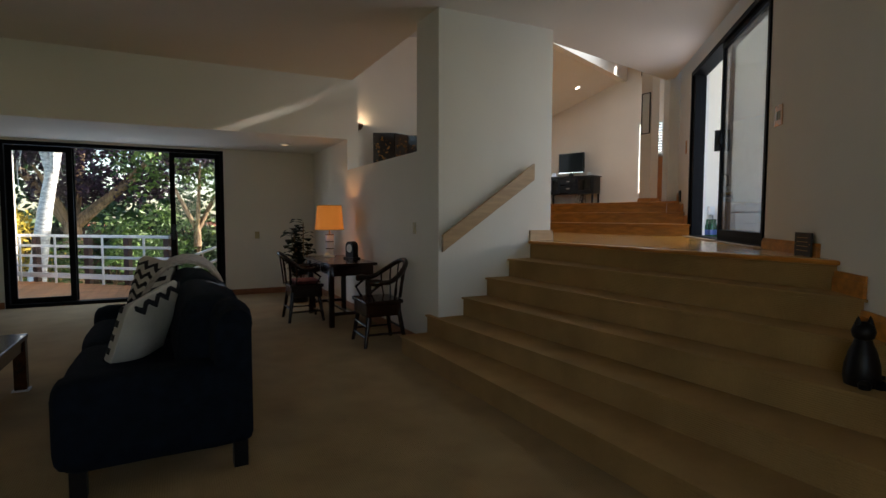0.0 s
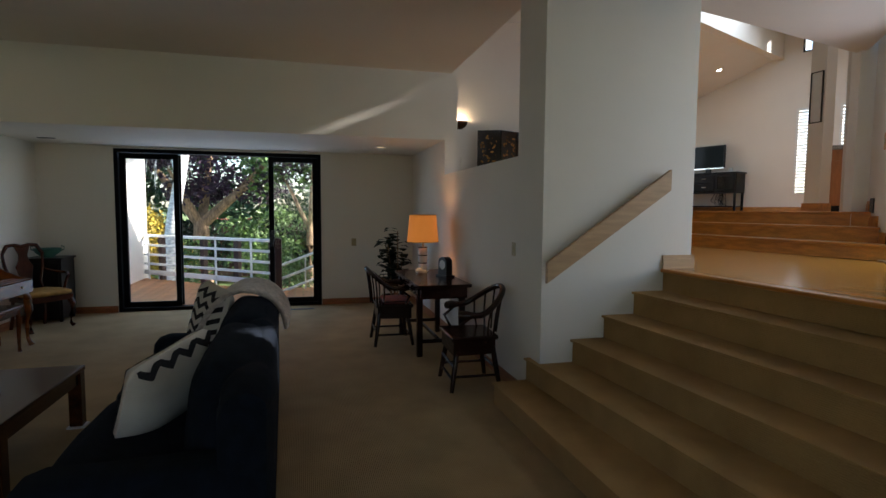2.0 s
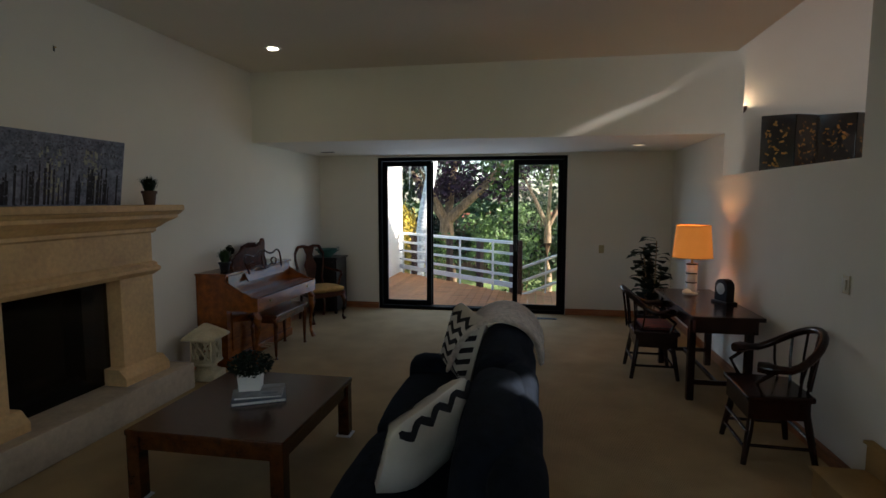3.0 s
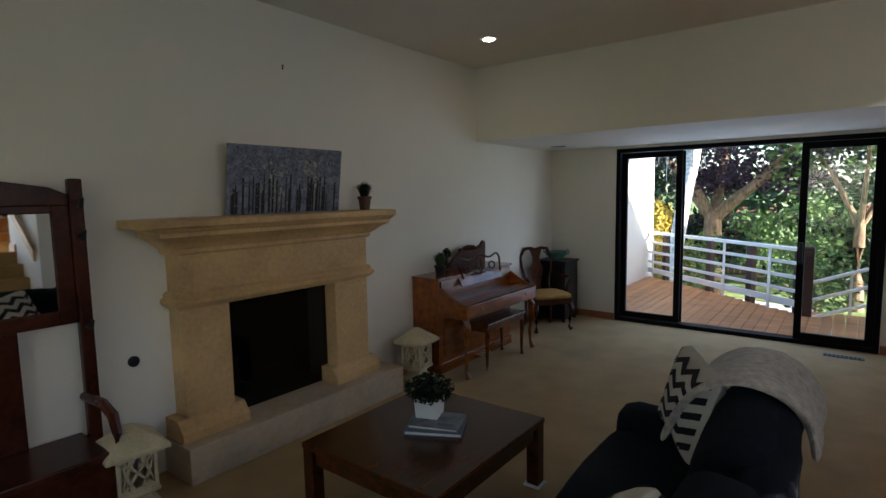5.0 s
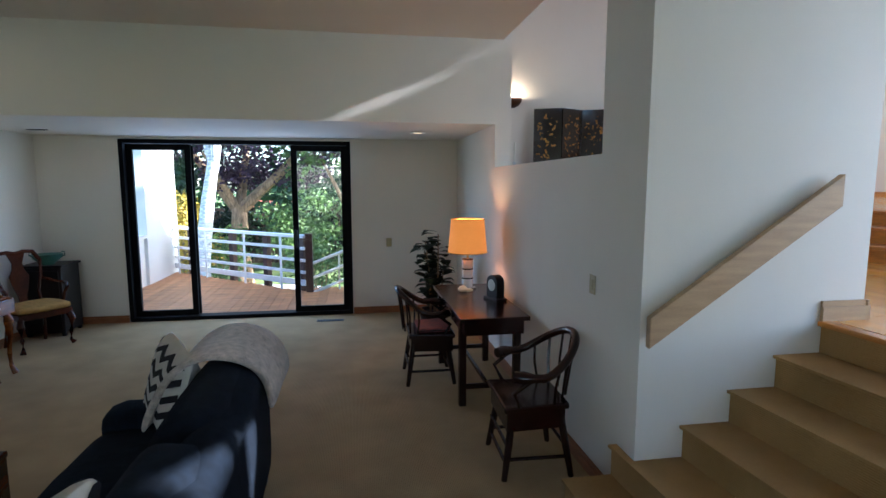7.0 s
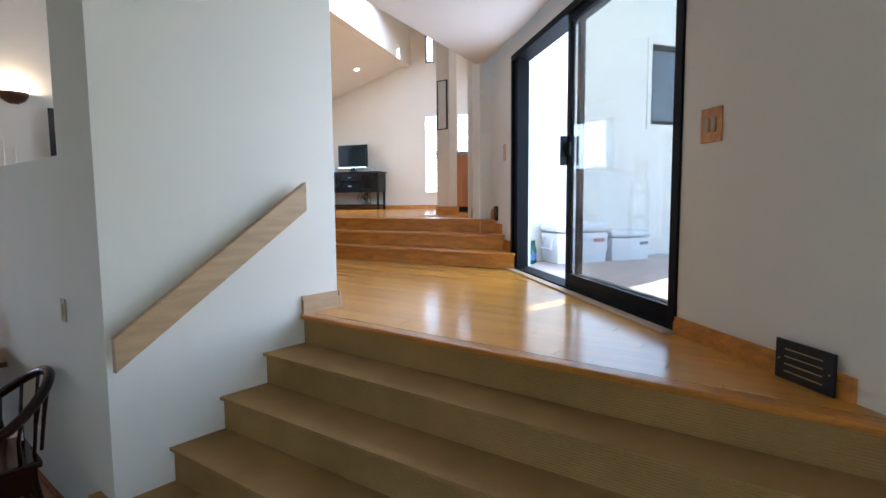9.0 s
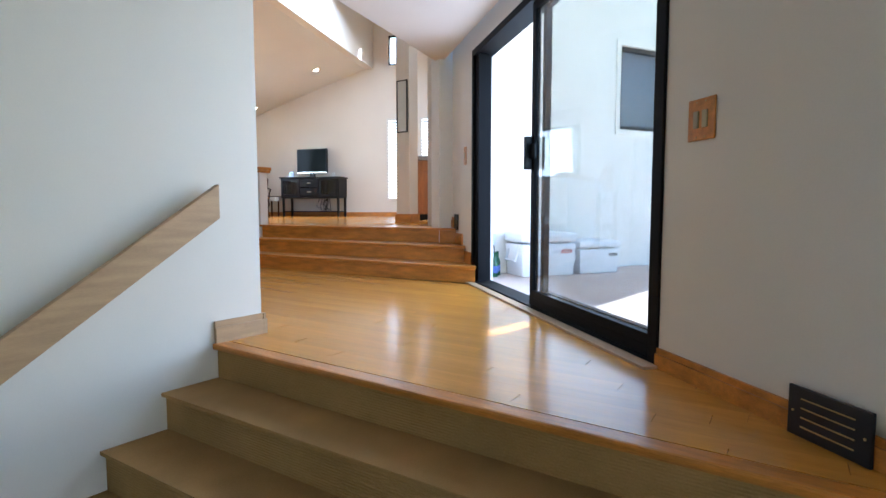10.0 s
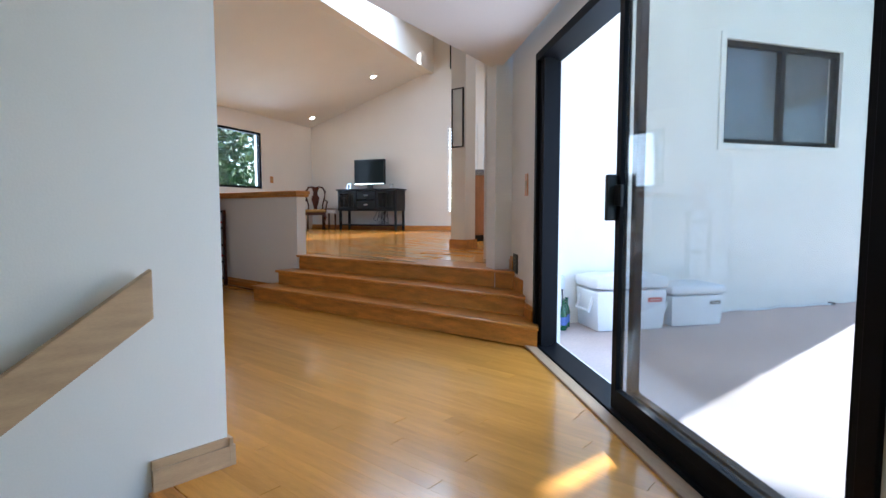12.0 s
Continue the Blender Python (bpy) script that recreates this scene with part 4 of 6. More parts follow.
gl = part("fire_screen", bx(0.03, 0.036, OY0 + 0.002, OY1 - 0.002, 0.246, 1.128), glass_material("smoked_glass", (0.35, 0.33, 0.32), 0.03), fp, "smoked glass fire screen")
gl.visible_shadow = False
part("outlet_cover", bx(-0.1, -0.02, 0.462, 0.4695, 0.60, 0.70), BLACK, fp)


# painting on the mantel: pale birch trunks against a grey-blue wood
def painting(m, w, h, label):
    ob = thing("painting", m, label, "painting")
    canvas = material("canvas", (0.20, 0.21, 0.27), 0.7, vary=0.5, scale=14, fine=55, bump=0.25, second=(0.05, 0.05, 0.08))
    part("canvas", bx(-w / 2, w / 2, 0.0, 0.03, 0, h), canvas, ob, bevel=0.002)
    rng = random.Random(8)
    lightp = material("canvas_glow", (0.38, 0.37, 0.30), 0.7, vary=0.3, scale=22, fine=70, bump=0.2)
    trunk = material("canvas_trunk", (0.035, 0.03, 0.04), 0.7, vary=0.4, scale=30, bump=0.2)
    for x, ww in ((-0.14, 0.10), (0.20, 0.09)):
        b = nb()
        for _ in range(60):
            px, pz, s = x + rng.gauss(0, ww * 0.5), rng.uniform(0.10, 0.8) * h, rng.uniform(0.008, 0.022)
            box(b, px - s * 0.5, px + s * 0.5, -0.0015, -0.0004, pz - s, pz + s)
        part("pale_stroke", b, lightp, ob, kind="stuff")
    b = nb()
    for _ in range(44):
        x, t = rng.uniform(-w / 2 + 0.03, w / 2 - 0.03), rng.uniform(0.004, 0.010)
        box(b, x - t, x + t, -0.0028, -0.0016, 0.01, h * rng.uniform(0.25, 0.62))
    part("trunk_paint", b, trunk, ob, kind="stuff")
    b = nb()
    for _ in range(700):
        x, z, s = rng.uniform(-w / 2 + 0.02, w / 2 - 0.02), h * (1 - abs(rng.gauss(0, 0.33))), rng.uniform(0.004, 0.011)
        if 0.02 < z < h - 0.02:
            box(b, x - s, x + s, -0.004, -0.003, z - s * 0.7, z + s * 0.7)
    part("leaf_paint", b, material("canvas_leaf", (0.16, 0.16, 0.21), 0.7, vary=0.6, scale=40, bump=0.2), ob, kind="stuff")
    return ob


painting(pose(-5.295, 0.17, 1.70, 8, 0, 90), 1.02, 0.505, "unframed canvas of grey birch trunks leaning on the mantel")


def grass_pot(m, r, h, label, mat=POT, leaf=DARKLEAF, spread=0.1, tall=0.14, n=160, seed=1):
    ob = thing("potted_plant", m, label, "plant")
    part("pot", lathe(nb(), [(r * 0.72, 0), (r * 0.95, h * 0.8), (r * 1.08, h * 0.8), (r * 1.08, h), (r * 0.9, h), (r * 0.85, h * 0.9)], n=18), mat, ob, smooth=True)
    rng = random.Random(seed)
    b = nb()
    for _ in range(n):
        a, lean = rng.uniform(0, 6.28), rng.uniform(0.1, 1.0)
        x0, y0 = r * 0.6 * math.cos(a) * rng.random(), r * 0.6 * math.sin(a) * rng.random()
        L = tall * rng.uniform(0.6, 1.1)
        p = [Vector((x0, y0, h * 0.9)), Vector((x0 + spread * 0.45 * lean * math.cos(a), y0 + spread * 0.45 * lean * math.sin(a), h + L * 0.6)), Vector((x0 + spread * lean * math.cos(a), y0 + spread * lean * math.sin(a), h + L * (1 - 0.4 * lean)))]
        s = Vector((-math.sin(a), math.cos(a), 0)) * 0.006
        v = [b.verts.new(p[0] - s), b.verts.new(p[0] + s), b.verts.new(p[1] + s), b.verts.new(p[1] - s), b.verts.new(p[2])]
        b.faces.new(v[:4])
        b.faces.new((v[3], v[2], v[4]))
    part("leaves", b, leaf, ob)
    return ob


grass_pot(pose(-5.22, 0.92, 1.70), 0.058, 0.12, "dark grassy plant in a brown pot on the mantel")

# ---- stone lanterns ----
lan = thing("garden_lantern", pose(-5.10, 1.44, 0, 0, 0, 8), "carved pale stone pagoda lantern standing by the hearth", "lantern", "stone lanterns")
part("foot", bx(-0.13, 0.13, -0.13, 0.13, 0, 0.07), CASTSTONE, lan, bevel=0.015)
part("waist", lathe(nb(), [(0.15, 0.07), (0.10, 0.10), (0.10, 0.13), (0.16, 0.155), (0.16, 0.18)], n=4, m=pose(0, 0, 0, 0, 0, 45)), CASTSTONE, lan, bevel=0.006)
for k in range(4):
    r = pose(0, 0, 0, 0, 0, 90 * k)
    b = nb()
    box(b, -0.105, -0.085, -0.105, -0.085, 0.18, 0.40, 0, r)
    box(b, -0.085, 0.085, -0.105, -0.09, 0.18, 0.205, 0, r)
    box(b, -0.085, 0.085, -0.105, -0.09, 0.375, 0.40, 0, r)
    for i in (-1, 0, 1):
        for sgn in (-1, 1):
            m = r @ Matrix.Translation((i * 0.11, -0.0975, 0.29)) @ pose(0, 0, 0, 0, sgn * 35, 0)
            bb = nb()
            box(bb, -0.018, 0.018, -0.008, 0.008, -0.14, 0.14)
            bmesh.ops.bisect_plane(bb, geom=bb.verts[:] + bb.edges[:] + bb.faces[:], plane_co=(0, 0, 0), plane_no=(1, 0, 0), clear_inner=False, clear_outer=False)
            for v in bb.verts:
                v.co = m @ v.co
            # keep the lattice inside its panel
            inv = r.inverted()
            for v in bb.verts:
                q = inv @ v.co
                q.x, q.z = max(-0.086, min(0.086, q.x)), max(0.2, min(0.38, q.z))
                v.co = r @ q
            tmp = bpy.data.meshes.new("tmp")
            bb.to_mesh(tmp)
            bb.free()
            b.from_mesh(tmp)
            bpy.data.meshes.remove(tmp)
    part("lattice_panel", b, CASTSTONE, lan)
part("roof", lathe(nb(), [(0.15, 0.40), (0.235, 0.405), (0.235, 0.43), (0.03, 0.545), (0.0, 0.55)], n=4, m=pose(0, 0, 0, 0, 0, 45)), CASTSTONE, lan, bevel=0.01)
copy_thing(lan, pose(-5.04, -1.17, 0, 0, 0, -6))

# ---- piano ----
pi = thing("spinet_piano", pose(-5.40, 1.74, 0), "honey-brown spinet piano with cabriole legs against the wall", "piano")
# local: x out from the wall, y along it, 1.42 long
PL = 1.42
part("case", bx(0, 0.34, 0, PL, 0.10, 0.96), PIANOWOOD, pi, bevel=0.006)
part("lid", bx(-0.0, 0.36, -0.015, PL + 0.015, 0.96, 0.985), PIANOWOOD, pi, bevel=0.006)
part("lower_panel", bx(0.34, 0.352, 0.08, PL - 0.08, 0.16, 0.60), PIANOWOOD, pi, bevel=0.004)
part("plinth", bx(0, 0.36, 0.0, PL, 0.0, 0.10), PIANOWOOD, pi, bevel=0.004)
part("keybed", bx(0.34, 0.69, 0.0, PL, 0.60, 0.655), PIANOWOOD, pi, bevel=0.004)
for y in (0.0, PL - 0.03):
    b = nb()
    profile(b, [(0.34, 0.655), (0.69, 0.655), (0.69, 0.74), (0.60, 0.76), (0.45, 0.83), (0.34, 0.90)], y, y + 0.03)
    part("cheek", b, PIANOWOOD, pi, bevel=0.004)
part("front_rail", bx(0.665, 0.692, 0.03, PL - 0.03, 0.62, 0.735), PIANOWOOD, pi, bevel=0.004)
for y in (0.25, PL - 0.25):
    part("knob", lathe(nb(), [(0.012, 0), (0.012, 0.012), (0.008, 0.018)], n=10, m=pose(0.692, y, 0.68, 0, 90)), BRASS, pi)
part("fallboard", bx(0.36, 0.49, 0.03, PL - 0.03, 0.735, 0.75), PIANOWOOD, pi, bevel=0.003)
fb = part("fallboard_slats", bx(0.0, 0.02, 0.03, PL - 0.03, 0.0, 0.02), PIANOWOOD, pi)
fb.matrix_basis = pose(0.50, 0, 0.742)
for i in range(3):
    part("lid_strip", bx(0.505 + 0.055 * i, 0.535 + 0.055 * i, 0.03, PL - 0.03, 0.735, 0.760 - 0.005 * i), PIANOWOOD, pi, bevel=0.003)
part("upper_board", bx(0.34, 0.356, 0.03, PL - 0.03, 0.75, 0.955), PIANOWOOD, pi, bevel=0.003)
desk = part("music_desk", bx(0.0, 0.014, 0.32, 1.12, 0.0, 0.10), PIANOWOOD, pi, bevel=0.003)
desk.matrix_basis = pose(0.40, 0, 0.86, 0, -28, 0)


def flowing(pts, n=5):
    """A smooth line through the points."""
    pts = [Vector(p) for p in pts]
    out = []
    for i in range(len(pts) - 1):
        p0, p1, p2, p3 = pts[max(i - 1, 0)], pts[i], pts[i + 1], pts[min(i + 2, len(pts) - 1)]
        for k in range(n):
            t = k / n
            out.append(0.5 * (2 * p1 + (p2 - p0) * t + (2 * p0 - 5 * p1 + 4 * p2 - p3) * t * t + (3 * p1 - p0 - 3 * p2 + p3) * t ** 3))
    return out + [pts[-1]]


for half in (-1, 1):
    for line, r in (([(0.41, 0.36, 0.94), (0.39, 0.385, 1.02), (0.37, 0.40, 1.10), (0.365, 0.34, 1.145), (0.365, 0.22, 1.115), (0.365, 0.12, 1.13), (0.365, 0.04, 1.165), (0.365, 0.0, 1.15)], 0.011),
                    ([(0.40, 0.05, 0.96), (0.385, 0.16, 1.00), (0.375, 0.27, 0.98), (0.375, 0.30, 1.03), (0.37, 0.24, 1.06), (0.37, 0.18, 1.035), (0.375, 0.20, 1.01)], 0.009),
                    ([(0.40, 0.0, 0.95), (0.385, 0.035, 1.03), (0.375, 0.03, 1.08), (0.37, 0.0, 1.12)], 0.010)):
        part("scroll", tube(nb(), flowing([(x, PL / 2 + half * y, z) for x, y, z in line]), r, 8), MAHOGANY, pi, smooth=True)
for y in (0.05, PL - 0.05):
    part("leg", tube(nb(), [(0.64, y, 0.60), (0.655, y, 0.52), (0.65, y, 0.38), (0.635, y, 0.2), (0.64, y, 0.08), (0.66, y, 0.03), (0.675, y, 0.0)], [0.032, 0.042, 0.03, 0.021, 0.019, 0.024, 0.03], 10), PIANOWOOD, pi, smooth=True)
for i in range(3):
    part("pedal", bx(0.36, 0.45, PL / 2 - 0.09 + 0.075 * i, PL / 2 - 0.06 + 0.075 * i, 0.05, 0.062), BRASS, pi, "brass pedal", bevel=0.004)

BENCHWOOD = material("bench_wood", (0.12, 0.030, 0.006), 0.2, vary=0.3, scale=3, fine=30, bump=0.015, stretch=(5, 1, 5), coat=0.2)
bench = thing("piano_bench", pose(-4.85, 2.47, 0), "brown wooden piano bench pushed under the keyboard", "bench")
part("seat", bx(-0.17, 0.17, -0.40, 0.40, 0.47, 0.50), BENCHWOOD, bench, bevel=0.01)
part("apron", bx(-0.145, 0.145, -0.37, 0.37, 0.40, 0.47), BENCHWOOD, bench, bevel=0.004)
for x in (-0.13, 0.13):
    for y in (-0.36, 0.36):
        part("leg", tube(nb(), [(x, y, 0.45), (x * 1.05, y * 1.01, 0.36), (x, y, 0.15), (x, y, 0.04), (x * 1.03, y * 1.01, 0.0)], [0.03, 0.026, 0.018, 0.014, 0.022], 8), BENCHWOOD, bench, smooth=True)

grass_pot(pose(-5.20, 1.96, 0.985), 0.06, 0.10, "small bushy plant in a black pot on the piano", BLACK, LEAF, 0.09, 0.15, 200, 5)
orn = thing("carved_ornament", pose(-5.27, 2.16, 0.985), "dark carved foliage ornament standing on the piano", "ornament")
part("stem", lathe(nb(), [(0.05, 0), (0.05, 0.02), (0.02, 0.04), (0.03, 0.1), (0.02, 0.16)], n=12), MAHOGANY, orn, smooth=True)
part("head", leaves(nb(), (0, 0, 0.2), (0.05, 0.06, 0.06), 160, 0.016, random.Random(4), 0.1), DARKLEAF, orn)
CARVED = material("carved_wood", (0.075, 0.020, 0.010), 0.6, vary=0.4, scale=14, fine=60, bump=0.3, gloss=0.2)
fan = thing("carved_headpiece", pose(-5.29, 2.58, 0.985, 0, 0, 90), "dark carved wooden headpiece with a scalloped top on the piano", "ornament")
pts = [(-0.36, 0.0), (0.36, 0.0), (0.37, 0.22), (0.36, 0.275), (0.32, 0.285), (0.28, 0.245), (0.23, 0.215), (0.17, 0.225), (0.10, 0.25), (0.02, 0.255), (-0.06, 0.24), (-0.14, 0.20), (-0.21, 0.15), (-0.28, 0.125), (-0.34, 0.08)]
b = profile(nb(), pts, -0.015, 0.015)
part("board", b, CARVED, fan, bevel=0.004)
part("garland", leaves(nb(), (0.04, -0.02, 0.22), (0.26, 0.012, 0.025), 200, 0.012, random.Random(6), 0.0), CARVED, fan)


# ---- writing table corner ----
tb = thing("writing_table", pose(-0.38, 2.20, 0), "dark rosewood writing table with a low shelf against the wall", "table")
part("tabletop", bx(-0.27, 0.30, -0.72, 0.72, 0.745, 0.78), ROSEWOOD, tb, bevel=0.006)
for x0, x1, y0, y1 in ((-0.23, -0.20, -0.64, 0.64), (0.23, 0.26, -0.64, 0.64), (-0.23, 0.26, -0.68, -0.65), (-0.23, 0.26, 0.65, 0.68)):
    part("apron", bx(x0, x1, y0, y1, 0.63, 0.745), ROSEWOOD, tb, bevel=0.003)
for x in (-0.215, 0.245):
    for y in (-0.535, 0.535):
        part("leg", bx(x - 0.03, x + 0.03, y - 0.03, y + 0.03, 0, 0.746), ROSEWOOD, tb, bevel=0.006)
for y in (-0.535, 0.535):
    part("stretcher", bx(-0.186, 0.216, y - 0.015, y + 0.015, 0.14, 0.18), ROSEWOOD, tb, bevel=0.003)
part("stretcher", bx(-0.01, 0.02, -0.52, 0.52, 0.145, 0.175), ROSEWOOD, tb, bevel=0.003)


def horseshoe_chair(m, label):
    """A round-backed armchair; it faces +x."""
    ob = thing("horseshoe_armchair", m, label, "chair", "armchairs at the writing table")
    part("seat", prism(nb(), [(-0.20, -0.22), (0.22, -0.25), (0.22, 0.25), (-0.20, 0.22)], 0.435, 0.475), ROSEWOOD, ob, bevel=0.012)
    part("seat_apron", prism(nb(), [(-0.18, -0.20), (0.20, -0.23), (0.20, 0.23), (-0.18, 0.20)], 0.31, 0.435), ROSEWOOD, ob, bevel=0.004)
    n = 22
    crest = []
    for i in range(n + 1):
        a = radians(55 + 250 * i / n)
        back = max(0.0, -math.cos(a))
        crest.append((-0.02 + 0.27 * math.cos(a) * (1.0 if math.cos(a) < 0 else 1.15), 0.285 * math.sin(a), 0.665 + 0.20 * back ** 1.3))
    rr = [0.034, 0.040] + [0.026] * (n - 3) + [0.040, 0.034]
    part("crest_rail", tube(nb(), crest, rr, 10), ROSEWOOD, ob, smooth=True)
    for i in range(5, n - 4, 2):
        x, y, z = crest[i]
        part("spindle", tube(nb(), [(x * 0.72 - 0.03, y * 0.66, 0.47), (x * 0.9, y * 0.85, (z + 0.47) / 2), (x, y, z)], 0.009, 6), ROSEWOOD, ob, smooth=True)
    for i in (2, n - 2):
        x, y, z = crest[i]
        part("arm_post", tube(nb(), [(0.12, y * 0.85, 0.47), (0.17, y * 0.95, 0.57), (x, y, z)], 0.014, 8), ROSEWOOD, ob, smooth=True)
    for sx in (-1, 1):
        for sy in (-1, 1):
            part("leg", tube(nb(), [(sx * 0.15, sy * 0.17, 0.44), (sx * 0.18, sy * 0.205, 0.22), (sx * 0.215, sy * 0.235, 0.0)], [0.022, 0.024, 0.018], 10), ROSEWOOD, ob, smooth=True)
    for sy in (-1, 1):
        part("side_stretcher", tube(nb(), [(-0.20, sy * 0.222, 0.13), (0.20, sy * 0.222, 0.13)], 0.012, 8), ROSEWOOD, ob)
    for x, z in ((0.20, 0.10), (-0.20, 0.17), (0.195, 0.22)):
        part("stretcher", tube(nb(), [(x, -0.222, z), (x, 0.222, z)], 0.012, 8), ROSEWOOD, ob)
    return ob


horseshoe_chair(pose(-0.34, 0.74, 0, 0, 0, 178), "dark rosewood horseshoe-back armchair facing into the room")
c2 = horseshoe_chair(pose(-0.78, 2.38, 0, 0, 0, -1), "dark rosewood horseshoe-back armchair drawn up to the table")
cush = thing("seat_cushion", pose(-0.74, 2.36, 0.476), "colourful striped seat cushion on the armchair", "cushion")
part("cover", soft_block(-0.16, 0.14, -0.18, 0.18, 0, 0.05, 0.022, 6), material("stripe_cloth", (0.25, 0.06, 0.04), 0.9, vary=0.5, scale=16, fine=60, stretch=(1, 8, 1), second=(0.02, 0.03, 0.05)), cush, smooth=True)
part("piping", tube(nb(), [(-0.16, -0.18, 0.025), (0.14, -0.18, 0.025), (0.14, 0.18, 0.025), (-0.16, 0.18, 0.025), (-0.16, -0.18, 0.025)], 0.006, 6), BLACKCLOTH, cush)

lampx, lampy = -0.34, 2.68
lamp = thing("table_lamp", pose(lampx, lampy, 0.78), "lit table lamp with an orange drum shade and crystal base", "lamp")
part("foot", lathe(nb(), [(0.085, 0), (0.085, 0.015), (0.06, 0.02)], n=24), CHROME, lamp)
for i in range(3):
    part("crystal_block", lathe(nb(), [(0.052, 0.02 + 0.095 * i), (0.055, 0.03 + 0.095 * i), (0.055, 0.095 + 0.095 * i), (0.052, 0.103 + 0.095 * i)], n=20), CRYSTAL, lamp, smooth=True)
    part("band", lathe(nb(), [(0.057, 0.103 + 0.095 * i), (0.057, 0.115 + 0.095 * i)], n=20), BLACK, lamp)
part("stem", lathe(nb(), [(0.012, 0.30), (0.012, 0.44)], n=10), BRASS, lamp)
b = nb()
n = 36
for r0, r1, z0, z1, fl in ((0.195, 0.165, 0.37, 0.70, 1),):
    a = [[b.verts.new((r * math.cos(2 * math.pi * i / n), r * math.sin(2 * math.pi * i / n), z)) for i in range(n)] for r, z in ((r0, z0), (r1, z1), (r1 - 0.004, z1), (r0 - 0.004, z0))]
    for p, q in zip(a, a[1:] + a[:1]):
        for i in range(n):
            b.faces.new((p[i], p[(i + 1) % n], q[(i + 1) % n], q[i]))
part("shade", b, SHADE, lamp, "orange drum shade", smooth=True)
for z, r in ((0.37, 0.197), (0.70, 0.167)):
    part("shade_trim", tube(nb(), [(r * math.cos(t), r * math.sin(t), z) for t in [2 * math.pi * i / 30 for i in range(31)]], 0.004, 5), GOLDCLOTH, lamp)
lamp_light("lamp_bulb", (lampx, lampy, 1.36), 1.5, (1.0, 0.55, 0.20), 0.04)

ck = thing("mantel_clock", pose(-0.20, 2.12, 0.78, 0, 0, -70) @ Matrix.Scale(0.82, 4), "dark arched desk clock on the writing table", "clock")
pts = [(-0.10, 0), (0.10, 0), (0.10, 0.20)] + [(0.10 * math.cos(radians(a)), 0.20 + 0.08 * math.sin(radians(a))) for a in range(15, 180, 15)] + [(-0.10, 0.20)]
part("case", profile(nb(), pts, -0.05, 0.05), EBONY, ck, bevel=0.005)
part("base", bx(-0.13, 0.13, -0.07, 0.07, -0.0, 0.03), EBONY, ck, bevel=0.005)
part("dial", lathe(nb(), [(0.065, 0), (0.065, 0.004)], n=24, m=pose(0, -0.05, 0.17, 90)), PAPER, ck)
shell = thing("seashell", pose(-0.42, 2.52, 0.78), "pale seashell on the writing table", "ornament")
part("whorl", lathe(nb(), [(0.005, 0), (0.04, 0.01), (0.05, 0.03), (0.03, 0.055), (0.004, 0.065)], n=14), LINEN, shell, smooth=True)
part("lip", tube(nb(), [(0.03, 0, 0.015), (0.08, 0.02, 0.012), (0.11, 0.03, 0.01)], [0.025, 0.018, 0.006], 8), LINEN, shell, smooth=True)

rng = random.Random(12)
pl = thing("rubber_plant", pose(-0.52, 3.82, 0), "dark-leaved rubber plant in a black pot by the wall", "plant")
part("pot", lathe(nb(), [(0.13, 0), (0.17, 0.28), (0.18, 0.28), (0.18, 0.31), (0.15, 0.31), (0.14, 0.27)], n=20), EBONY, pl, smooth=True)
for s in range(5):
    a = 6.28 * s / 5
    top = Vector((0.13 * math.cos(a), 0.13 * math.sin(a), 0.88 + 0.09 * s))
    root = Vector((0.04 * math.cos(a), 0.04 * math.sin(a), 0.27))
    part("stem", tube(nb(), [root, (root + top) / 2 + Vector((0.02, 0, 0)), top], [0.011, 0.009, 0.006], 6), BARK, pl)
    b = nb()
    for k in range(24):
        p = root.lerp(top, 0.20 + 0.82 * k / 23)
        az, up, L, w = rng.uniform(0, 6.28), rng.uniform(-0.15, 0.5), rng.uniform(0.14, 0.24), rng.uniform(0.06, 0.09)
        d = Vector((math.cos(az), math.sin(az), up)).normalized()
        sd = d.cross(Vector((0, 0, 1))).normalized() * w
        q = [p, p + d * L * 0.35 + Vector((0, 0, 0.01)), p + d * L * 0.7, p + d * L + Vector((0, 0, -0.05))]
        vs = [b.verts.new(q[0]), b.verts.new(q[1] + sd), b.verts.new(q[1] - sd), b.verts.new(q[2] + sd * 0.9), b.verts.new(q[2] - sd * 0.9), b.verts.new(q[3])]
        b.faces.new((vs[0], vs[1], vs[2]))
        b.faces.new((vs[1], vs[3], vs[4], vs[2]))
        b.faces.new((vs[3], vs[5], vs[4]))
    part("leaf_whorl", b, DARKLEAF, pl)


